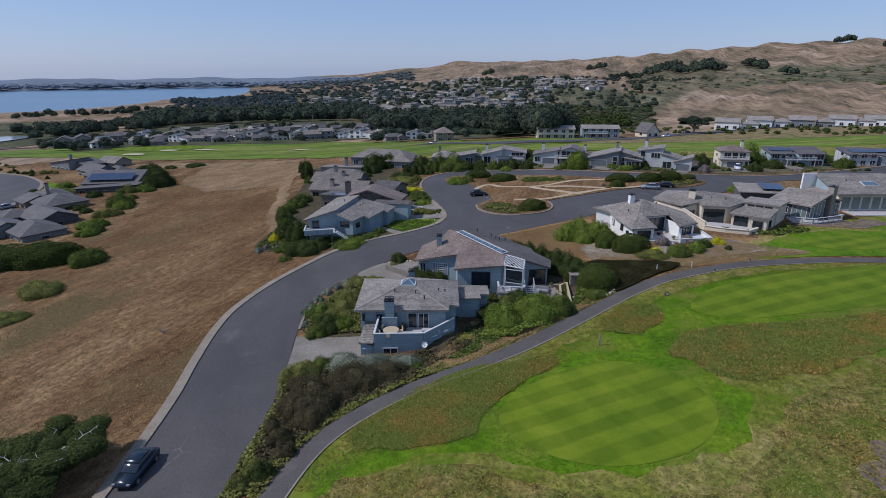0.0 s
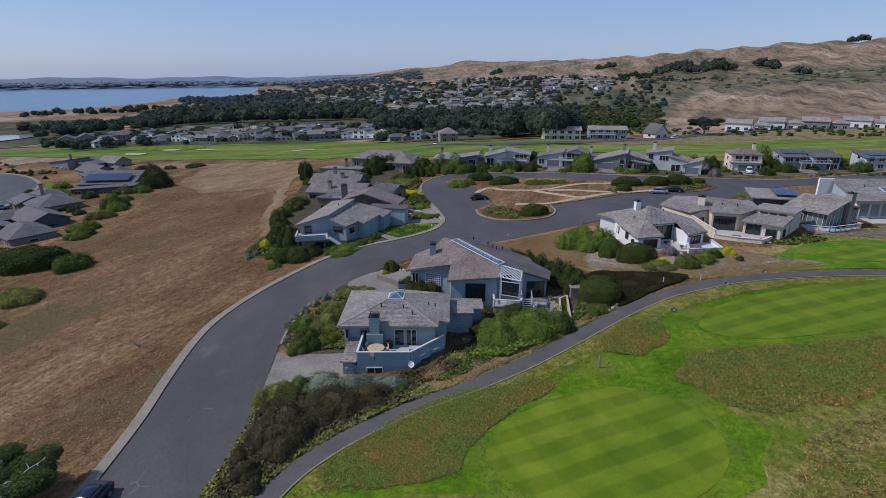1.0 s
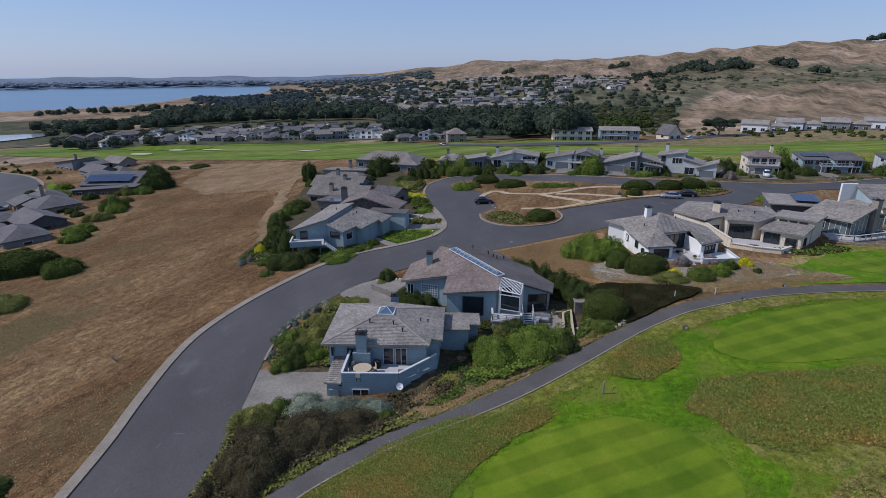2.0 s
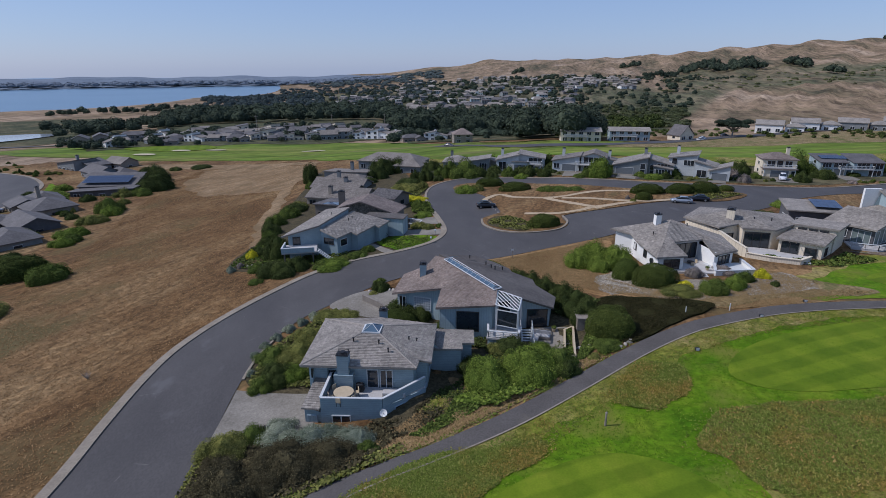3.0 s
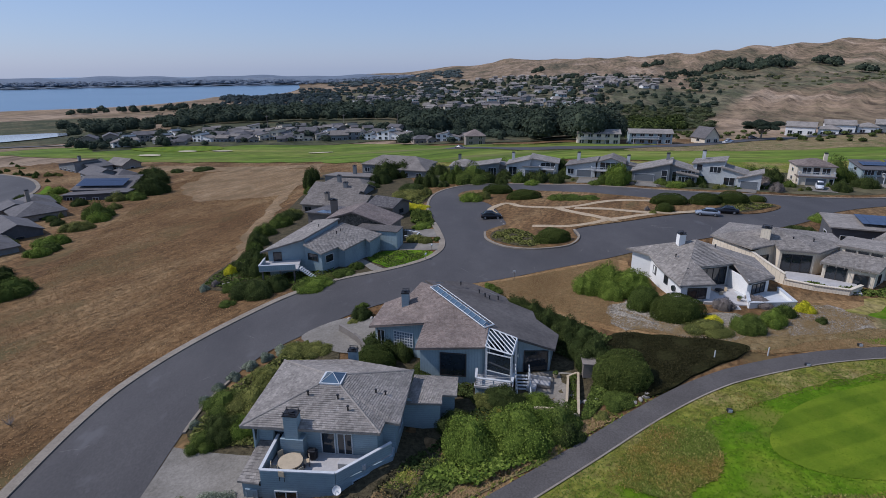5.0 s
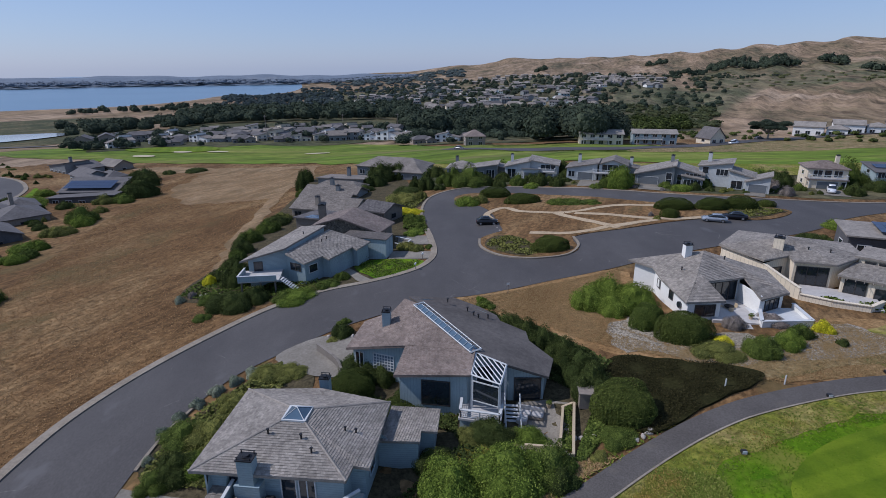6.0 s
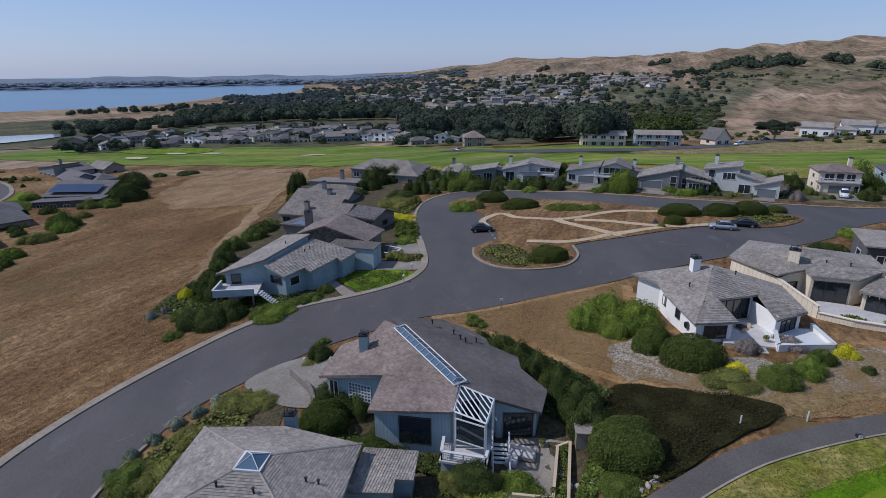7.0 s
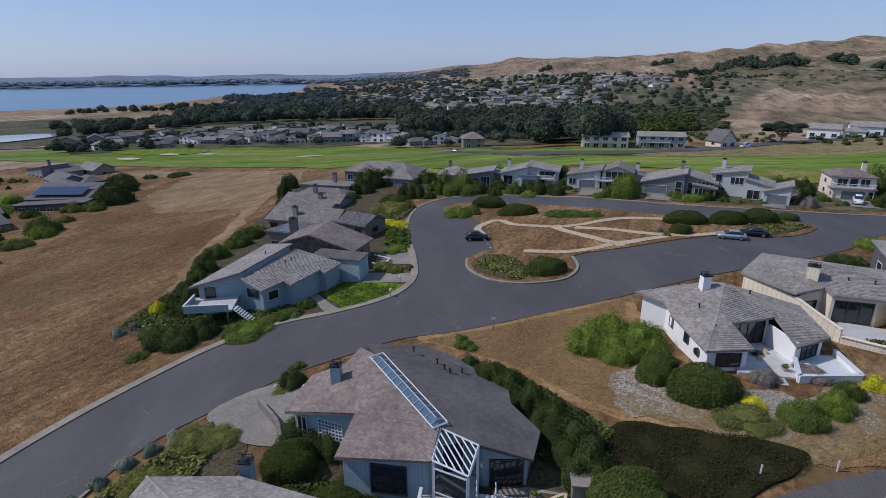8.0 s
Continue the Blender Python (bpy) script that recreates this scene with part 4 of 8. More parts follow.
        box(bm, (-w / 2 - 0.05, -d / 2 - 0.05, z1), (w / 2 + 0.05, d / 2 + 0.05, z1 + 0.1), m)
        for sx in (-1, 1):
            for sy in (-1, 1):
                box(bm, (sx * w * 0.42 - 0.03, sy * d * 0.42 - 0.03, z1 + 0.1), (sx * w * 0.42 + 0.03, sy * d * 0.42 + 0.03, z1 + 0.32), m)
        box(bm, (-w / 2, -d / 2, z1 + 0.3), (w / 2, -d / 2 + 0.06, z1 + 0.34), m)
        box(bm, (-w / 2, d / 2 - 0.06, z1 + 0.3), (w / 2, d / 2, z1 + 0.34), m)
        rod(bm, m @ Vector((0, 0, z1)), m @ Vector((0, 0, z1 + 0.3)), w * 0.24, sides=10)
        self.put("chimney_cap", bm, IRON, ob, "black metal chimney cap")
        return ob

    def vent(self, x, y):
        z = self.top(x, y, 0) + 0.2
        bm = bmesh.new()
        rod(bm, (x, y, z), (x, y, z + 0.4), 0.07)
        rod(bm, (x, y, z + 0.4), (x, y, z + 0.48), 0.12)
        self.put("vent_pipe", bm, IRON)

    def rail(self, line, z, height, material, cap=None, solid=True, thick=0.12, z2=None):
        """A parapet or balustrade along a line; z2: the floor height at its end."""
        for i, ((ax, ay), (bx, by)) in enumerate(zip(line, line[1:])):
            a, b = Vector((ax, ay, 0)), Vector((bx, by, 0))
            d = (b - a).normalized()
            o = Vector((-d.y, d.x, 0)) * thick / 2
            bm = bmesh.new()
            za, zb = z, z
            if z2 is not None:
                za, zb = z + (z2 - z) * i / (len(line) - 1), z + (z2 - z) * (i + 1) / (len(line) - 1)
            up_z = Vector((0, 0, 1))
            if solid:
                q = [a + o + up_z * za, b + o + up_z * zb, b - o + up_z * zb, a - o + up_z * za]
                lo = [bm.verts.new(p) for p in q]
                hi = [bm.verts.new(p + up_z * height) for p in q]
                bm.faces.new(lo[::-1])
                bm.faces.new(hi)
                for k in range(4):
                    bm.faces.new((lo[k], lo[(k + 1) % 4], hi[(k + 1) % 4], hi[k]))
            else:
                count = max(2, int((b - a).length / 1.2) + 1)
                for k in range(count):
                    p = a.lerp(b, k / (count - 1)) + up_z * (za + (zb - za) * k / (count - 1))
                    box(bm, (p.x - 0.05, p.y - 0.05, p.z), (p.x + 0.05, p.y + 0.05, p.z + height))
                for h in (0.15, 0.4, 0.65):
                    rod(bm, a + up_z * (za + height * h), b + up_z * (zb + height * h), 0.03, sides=4)
            ob = self.put("railing", bm, material)
            if cap:
                bm = bmesh.new()
                q = [a + o * 2 + up_z * (za + height), b + o * 2 + up_z * (zb + height), b - o * 2 + up_z * (zb + height), a - o * 2 + up_z * (za + height)]
                lo = [bm.verts.new(p + up_z * 0.002) for p in q]
                hi = [bm.verts.new(p + up_z * 0.09) for p in q]
                bm.faces.new(lo[::-1])
                bm.faces.new(hi)
                for k in range(4):
                    bm.faces.new((lo[k], lo[(k + 1) % 4], hi[(k + 1) % 4], hi[k]))
                self.put("rail_cap", bm, cap, ob, "pale painted rail cap")


def house_with_deck():
    h = House(-10.6, 61, -4.2, "blue-grey lap-sided house with hipped shingle roof and front deck")
    e1, e2, tr, tl, bk = (-16.8, 56.2, 0.2), (-5.5, 56.4, 0.2), (-4.3, 65.7, 0.25), (-17.1, 66.4, 0.2), (-10.8, 67.2, 0.2)
    a, b, c, d = (-11.5, 60.7, 1.62), (-9.9, 60.7, 1.62), (-9.8, 62.2, 1.62), (-11.4, 62.2, 1.62)
    h.roof([(e1, e2, b, a), (e2, (-5.4, 57.9, 0.2), (-4.2, 57.9, 0.05), tr, c, b), (tr, bk, tl, d, c), (tl, e1, a, d)], ROOF_GREY, 0.2, 0.21, BLUE_TRIM)
    h.ridge([(e1, a), (e2, b), (tr, c), (tl, d)], ROOF_GREY)
    body = [(-16.2, 57.0), (-5.9, 57.0), (-5.75, 58.3), (-4.7, 58.3), (-4.7, 65.2), (-10.8, 66.6), (-16.5, 65.9)]
    h.wall(body, -5.6, BLUE_SIDING)
    # flat wing
    h.roof([((-4.5, 61.9, -0.75), (-1.3, 62.2, -0.8), (-1.4, 63.5, -0.8), (-0.1, 63.6, -0.85), (-0.2, 66.7, -0.85), (-4.4, 66.5, -0.7))], ROOF_GREY, 0.18, 0.21, BLUE_TRIM)
    h.wall([(-4.68, 62.2), (-1.5, 62.4), (-1.6, 63.8), (-0.4, 63.9), (-0.5, 66.4), (-4.68, 66.2)], -5.2, BLUE_SIDING)
    # skylight
    bm = bmesh.new()
    lo = [bm.verts.new(p) for p in ((-11.55, 60.6, 1.72), (-9.85, 60.6, 1.72), (-9.75, 62.3, 1.72), (-11.45, 62.3, 1.72))]
    apex = bm.verts.new((-10.65, 61.45, 2.25))
    bm.faces.new(lo[::-1])
    for k in range(4):
        bm.faces.new((lo[k], lo[(k + 1) % 4], apex))
    sky_light = h.put("skylight", bm, SKYLIGHT, None, "pyramid skylight of pale blue glass")
    bm = bmesh.new()
    for p in ((-11.55, 60.6), (-9.85, 60.6), (-9.75, 62.3), (-11.45, 62.3)):
        rod(bm, (*p, 1.73), (-10.65, 61.45, 2.27), 0.035, sides=4)
    box(bm, (-11.62, 60.5, 1.55), (-9.72, 62.38, 1.73))
    h.put("skylight_frame", bm, TRIM, sky_light)
    h.chimney(-12.6, 56.62, -2.4, 1.35, 1.1, 0.85, BLUE_SIDING, 0, -0.7)
    h.chimney(-10.7, 68.0, -4.4, 0.75, 0.85, 0.7, BLUE_SIDING)
    for p in ((-8.5, 58.2), (-9.6, 59.2), (-6.8, 60.9), (-6.0, 61.0), (-12.2, 59.4)):
        h.vent(*p)
    # deck over the lower storey
    deck = [(-14.2, 53.5), (-8.4, 53.7), (-4.75, 57.2), (-4.75, 58.25), (-5.7, 58.25), (-5.85, 56.95), (-14.1, 56.95)]
    h.wall(deck, -6.0, BLUE_SIDING, -2.5, "lower_storey")
    h.wall([(-14.12, 53.62), (-8.46, 53.82), (-4.86, 57.3), (-4.86, 58.2), (-5.66, 58.2), (-5.8, 56.93), (-14.05, 56.93)], -2.49, DECKING, -2.42, "deck_floor", "pale grey deck floor")
    h.rail([(-14.14, 53.56), (-8.43, 53.76)], -2.5, 0.95, BLUE_SIDING, TRIM)
    h.rail([(-8.4, 53.76), (-6.6, 55.46), (-4.82, 57.16)], -2.5, 0.95, BLUE_SIDING, TRIM, z2=-2.15)
    h.rail([(-14.14, 53.56), (-14.05, 55.2), (-13.95, 56.9)], -2.5, 0.95, BLUE_SIDING, TRIM, z2=-1.85)
    h.roof([((-16.0, 53.4, -2.6), (-14.25, 53.3, -2.6), (-14.2, 56.95, -1.5), (-15.6, 56.95, -1.5))], ROOF_GREY, 0.14, 0.27, BLUE_TRIM)
    h.wall([(-15.8, 53.7), (-14.22, 53.7), (-14.22, 56.9), (-15.6, 56.9)], -6.0, BLUE_SIDING)
    h.window((-16.0, 57.0), (-15.2, 57.0), -1.6, -0.5, BLUE_TRIM)
    h.window((-10.4, 57.0), (-9.4, 57.0), -2.4, -0.5, TRIM)
    h.window((-9.1, 57.0), (-8.0, 57.0), -2.4, -0.5, TRIM, 2)
    h.window((-14.4, 57.0), (-13.5, 57.0), -1.5, -0.6, BLUE_TRIM)
    h.window((-13.1, 53.53), (-11.5, 53.59), -4.3, -3.4, TRIM, 2)
    h.window((-15.5, 53.7), (-14.7, 53.7), -5.6, -3.6, BLUE_TRIM, name="door", glass=BLUE_BOARD)
    h.window((-7.4, 54.7), (-6.4, 55.65), -4.6, -3.0, BLUE_TRIM)
    h.window((-4.68, 59.5), (-4.68, 60.9), -2.0, -0.8, BLUE_TRIM)


house_with_deck()


def house_with_glass_ridge():
    h = House(0, 75, -3.5, "pale blue house with brown shingle roof, glazed ridge and pergola deck")
    left = [(-10.8, 74.9, -0.05), (-4.3, 73.3, 1.45), (-4.75, 69.2, 0.65), (2.25, 68.75, 1.4), (2.5, 71.2, 2.42), (-3.9, 78.8, 3.42), (-5.6, 80.1, 3.3), (-6.7, 78.9, 2.3), (-9.7, 78.8, 1.1)]
    pts = left
    h.roof([(pts[0], pts[1], pts[7], pts[8]), (pts[1], pts[5], pts[6], pts[7]), (pts[2], pts[3], pts[4], pts[1]), (pts[1], pts[4], pts[5])], ROOF_BROWN, 0.25, 0.23, BLUE_TRIM)
    right = [(-3.8, 78.8, 3.42), (2.6, 71.2, 2.3), (5.4, 70.5, 1.55), (9.2, 71.05, 0.2), (9.9, 74.5, 0.1), (7.65, 77.06, 0.6), (7.4, 79.0, 0.62), (4.7, 79.8, 1.33), (4.3, 80.9, 1.44), (2.3, 81.9, 1.95), (-0.3, 82.4, 2.6), (-5.2, 80.6, 3.4)]
    # Right slope: darker roofing than the left, laid without shingle rows.
    h.roof([right[:7], [right[0]] + right[6:9], [right[0]] + right[8:]], ROOF_DARK_BROWN, 0.25, 0.0, BLUE_TRIM)
    wall = [(-10.2, 75.4), (-4.5, 73.8), (-4.3, 69.6), (1.9, 69.3), (2.6, 71.4), (4.2, 72.0), (5.6, 71.2), (8.8, 71.5), (9.4, 74.3), (7.2, 76.9), (7.0, 78.7), (4.4, 79.4), (4.0, 80.6), (-0.4, 82.0), (-5.2, 79.9), (-6.7, 78.6), (-9.4, 78.5)]
    h.wall(wall, -5.0, BLUE_BOARD)
    # glazed ridge
    a, b = Vector((-3.85, 78.75, 3.45)), Vector((2.55, 71.3, 2.4))
    d = (b - a).normalized()
    s = Vector((d.y, -d.x, 0)).normalized() * 0.62
    rise = Vector((0, 0, 0.22))
    drop = Vector((0, 0, 0.12))
    bm = bmesh.new()
    q = [bm.verts.new(p) for p in (a + s - drop, b + s - drop, b - s - drop * 2, a - s - drop * 2, a + d * 0.6 + rise, b - d * 0.6 + rise)]
    for f in ((0, 1, 5, 4), (3, 4, 5, 2), (0, 4, 3), (1, 2, 5), (3, 2, 1, 0)):
        bm.faces.new([q[k] for k in f])
    ridge = h.put("ridge_skylight", bm, SKYLIGHT, None, "long ridge skylight of blue glass")
    bm = bmesh.new()
    for k in range(12):
        m = a.lerp(b, (k + 0.5) / 12)
        rod(bm, m + s, m + rise + Vector((0, 0, 0.03)), 0.025, sides=4)
        rod(bm, m - s, m + rise + Vector((0, 0, 0.03)), 0.025, sides=4)
    rod(bm, a + s, b + s, 0.06, sides=4)
    rod(bm, a - s, b - s, 0.06, sides=4)
    rod(bm, b + s, b - s, 0.1, sides=4)
    rod(bm, a + s, a - s, 0.08, sides=4)
    rod(bm, a + d * 0.6 + rise, b - d * 0.6 + rise, 0.03, sides=4)
    h.put("skylight_frame", bm, TRIM, ridge, "pale blue skylight bars")
    h.chimney(-7.0, 77.3, 0.6, 3.1, 0.8, 0.8, BLUE_SIDING)
    # pergola over the open corner
    pa, pb, pc, pd = Vector((2.55, 71.25, 2.2)), Vector((2.3, 68.75, 1.42)), Vector((4.85, 67.7, 1.25)), Vector((5.35, 70.4, 1.6))
    bm = bmesh.new()
    for u, v in ((pb, pc), (pc, pd), (pa, pd), (pa, pb)):
        rod(bm, u, v, 0.09, sides=4)
    h.put("pergola_frame", bm, TRIM, None, "white timber pergola frame")
    for k in range(1, 9):
        t = k / 9
        u = pb.lerp(pa, t * 2) if t < 0.5 else pa.lerp(pd, t * 2 - 1)
        v = pb.lerp(pc, t * 2) if t < 0.5 else pc.lerp(pd, t * 2 - 1)
        bm = bmesh.new()
        rod(bm, u, v, 0.065, sides=4)
        h.put("pergola_slat", bm, TRIM)
    for x, y, z in ((2.35, 68.8, 1.3), (4.8, 67.75, 1.15), (5.3, 70.3, 1.45)):
        h.box("post", (x - 0.1, y - 0.1, -4.2), (x + 0.1, y + 0.1, z), TRIM)
    # deck with balustrade and stair
    h.box("deck", (1.5, 66.9, -2.15), (5.2, 71.6, -1.95), DECKING, -6, label="timber deck under the pergola")
    h.box("deck_skirt", (1.6, 67.1, -5.0), (5.0, 71.2, -2.15), BLUE_BOARD, -6)
    h.rail([(1.45, 69.0), (1.45, 67.25), (4.85, 66.85), (5.1, 68.4)], -1.95, 0.75, TRIM, TRIM, False)
    for k in range(9):
        bm = bmesh.new()
        z = -1.95 - 0.19 * (k + 1)
        box(bm, (5.3 + 0.02 * k, 69.6 - 0.3 * k, z - 0.05), (6.5 + 0.02 * k, 69.9 - 0.3 * k, z))
        h.put("stair_tread", bm, TRIM)
    for x in (5.28, 6.62):
        bm = bmesh.new()
        rod(bm, (x, 69.9, -1.0), (x + 0.15, 67.0, -2.7), 0.06, sides=4)
        rod(bm, (x, 69.9, -1.9), (x + 0.15, 67.0, -3.7), 0.09, sides=4)
        for k in range(4):
            y = 69.7 - 0.8 * k
            rod(bm, (x, y, -2.0 - 0.55 * k), (x, y, -1.1 - 0.5 * k), 0.05, sides=4)
        h.put("stair_rail", bm, TRIM)
    h.window((-2.2, 69.49), (0.3, 69.37), -2.3, 0.1, DARK_TRIM)
    # Dark panes added under the pergola stand for open porch shade.
    h.window((2.5, 68.62), (4.7, 67.8), -1.0, 0.85, TRIM, name="glazed_bay")
    h.window((2.66, 71.43), (4.1, 71.95), -1.9, 0.6, TRIM)
    h.window((6.2, 71.26), (8.5, 71.47), -2.9, -0.25, DARK_TRIM)
    h.window((-9.9, 75.32), (-9.1, 75.09), -2.3, -0.6, TRIM, 2)
    block = h.window((-7.9, 74.75), (-5.8, 74.16), -2.0, -0.4, TRIM, 7, 5, "glass_block_window", SKYLIGHT)
    h.box("lower_door", (3.0, 71.2, -4.9), (4.0, 71.4, -2.6), PANE)
    for p in ((1.2, 80.0), (1.9, 79.4), (2.4, 79.1), (-1.0, 80.8), (3.4, 79.6)):
        h.vent(*p)
    bm = bmesh.new()
    box(bm, (-9.6, 76.6, 0.35), (-8.2, 77.3, 0.55), None)
    h.put("roof_hatch", bm, DARK_TRIM)


house_with_glass_ridge()


def white_house():
    h = House(30, 91, -1.2, "white stucco house with grey hipped roof, patio and garden wall")
    tl, bk, apex = (21.3, 96.8, 2.75), (30.5, 101.2, 2.6), (30.2, 95.6, 4.65)
    l2, front_l, front_r = (24.2, 91.6, 2.2), (25.4, 85.6, 1.75), (29.9, 86.2, 1.85)
    val, in2, s3, tr, rb = (28.8, 89.2, 3.0), (33.9, 91.8, 2.65), (34.1, 87.3, 1.75), (38.3, 89.7, 1.7), (38.6, 96.5, 2.0)
    h.roof([(tl, (23.9, 94.6, 2.62), apex), ((23.9, 94.6, 2.62), l2, (28.0, 90.6, 3.55)), ((23.9, 94.6, 2.62), (28.0, 90.6, 3.55), apex), (l2, front_l, val, (28.0, 90.6, 3.55)), (front_l, front_r, val), (val, in2, apex, (28.0, 90.6, 3.55)), (in2, s3, tr, apex), (tr, rb, apex), (rb, bk, apex), (bk, tl, apex)], ROOF_GREY, 0.2, 0.24, DARK_TRIM)
    h.wall([(22.2, 96.6), (24.4, 95.0), (24.7, 91.6), (25.8, 86.1), (29.5, 86.6), (29.0, 89.4), (29.2, 90.6), (33.5, 92.2), (34.4, 87.9), (37.8, 90.0), (38.2, 96.2), (30.5, 100.7)], -2.6, WHITE_WALL)
    # garden wall and patio
    h.rail([(34.4, 87.9), (33.3, 84.6), (38.9, 85.3), (39.0, 89.9)], -1.6, 1.9, WHITE_WALL, TRIM, True, 0.2)
    h.rail([(33.6, 91.7), (34.4, 87.9)], -1.2, 3.1, WHITE_WALL, None, True, 0.2)
    h.box("patio", (28.9, 85.4, -1.9), (34.2, 91.8, -0.28), DECKING, -6, label="pale stone patio")
    h.box("terrace", (33.6, 84.9, -1.9), (38.9, 89.6, -0.22), TRIM, 3, label="white walled terrace")
    h.box("patio_step", (30.2, 84.2, -1.9), (32.4, 85.6, -0.42), DECKING, -6)
    h.chimney(28.1, 95.4, 3.2, 5.5, 0.9, 0.8, WHITE_WALL, 12)
    h.window((26.7, 86.22), (28.9, 86.52), -0.1, 1.2, DARK_TRIM, 2)
    h.window((35.1, 88.33), (37.1, 89.57), -0.1, 1.1, DARK_TRIM, 3)
    h.window((29.5, 90.72), (33.2, 92.1), -0.2, 2.1, DARK_TRIM, 4)
    h.window((24.55, 93.8), (24.63, 92.8), 0.4, 1.4, DARK_TRIM)
    h.window((25.0, 90.2), (25.15, 89.4), 0.4, 1.5, DARK_TRIM)
    bm = bmesh.new()
    rod(bm, (25.25, 87.6, 0.6), (25.5, 87.65, 0.6), 0.38, sides=16)
    h.put("round_window", bm, PANE)
    for p in ((26.6, 92.0), (27.2, 88.8), (32.4, 94.6)):
        h.vent(*p)


white_house()


def beige_house():
    h = House(44, 98, -1.0, "beige timber house with broad grey roof and walled terrace")
    tl, bk, r = (35.2, 103.9, 3.0), (41, 112, 2.8), (52.4, 104.0, 3.6)
    ridge = (43.7, 103.0, 4.6)
    n1, n2, e2, e1, e3 = (38.6, 97.6, 2.95), (42.2, 99.0, 3.2), (42.2, 97.4, 3.0), (47.0, 96.6, 2.9), (51.6, 99.2, 3.4)
    h.roof([(tl, n1, n2, ridge), (n2, e2, e1, ridge), (e1, e3, ridge), (e3, r, ridge), (r, bk, ridge), (bk, tl, ridge)], ROOF_GREY, 0.22, 0.24, DARK_TRIM)
    h.wall([(35.6, 103.8), (38.9, 98.1), (42.4, 99.4), (42.5, 97.9), (46.8, 97.1), (51.2, 99.4), (52.0, 103.8), (41.2, 111.3)], -2.4, BEIGE_WALL)
    # lower wing with clerestory
    h.roof([((46.6, 95.6, 2.0), (52.0, 92.0, 1.9), (55.4, 95.2, 2.7), (50.4, 98.8, 2.7))], ROOF_GREY, 0.2, 0.3, TRIM)
    h.wall([(47.2, 95.7), (52.0, 92.5), (55.0, 95.3), (50.6, 98.4)], -2.4, BEIGE_WALL)
    h.roof([((50.2, 98.9, 3.5), (55.6, 95.1, 3.5), (60.6, 100.6, 3.1), (55.0, 104.6, 3.1))], ROOF_GREY, 0.25, 0.3, TRIM)
    h.wall([(50.7, 98.8), (55.4, 95.6), (60.1, 100.7), (55.0, 104.2)], -2.4, BEIGE_WALL)
    for k in range(3):
        a = Vector((51.3 + 1.2 * k, 98.35 - 0.82 * k))
        h.window(a, a + Vector((0.85, -0.58)), 2.6, 2.95, DARK_TRIM)
    # sloping garden wall and terrace
    h.rail([(38.8, 97.8), (39.9, 95.6), (41.2, 93.0)], -2.0, 4.4, BEIGE_WALL, BEIGE_WALL, True, 0.22, -3.4)
    h.rail([(41.2, 93.0), (44.0, 91.2), (47.6, 89.9), (50.0, 91.6)], -2.2, 2.5, BEIGE_WALL, BEIGE_WALL, True, 0.22)
    h.box("terrace", (42.4, 91.2, -1.9), (50.4, 96.6, -0.25), DECKING, -20)
    h.chimney(41.5, 100.6, 3.2, 5.2, 1.2, 1.0, BEIGE_WALL, -30)
    h.window((42.9, 97.84), (46.4, 97.2), -0.15, 2.2, DARK_TRIM, 3)
    h.window((47.6, 95.42), (49.4, 94.22), -0.15, 1.5, DARK_TRIM, 2)
    h.window((50.2, 93.68), (51.4, 92.88), -0.4, 1.0, DARK_TRIM)
    h.window((52.9, 93.34), (53.6, 93.99), -0.2, 1.0, DARK_TRIM)
    h.window((40.0, 98.5), (41.6, 99.1), -0.6, 1.6, DARK_TRIM)
    for k in range(7):
        bm = bmesh.new()
        rod(bm, (46.4 + 0.72 * k, 95.0 - 0.5 * k, 1.75), (47.3 + 0.72 * k, 96.2 - 0.5 * k, 1.95), 0.05, sides=4)
        h.put("trellis_slat", bm, WOOD)
    for p in ((42.2, 101.4), (45, 100), (47.5, 99.5)):
        h.vent(*p)


beige_house()


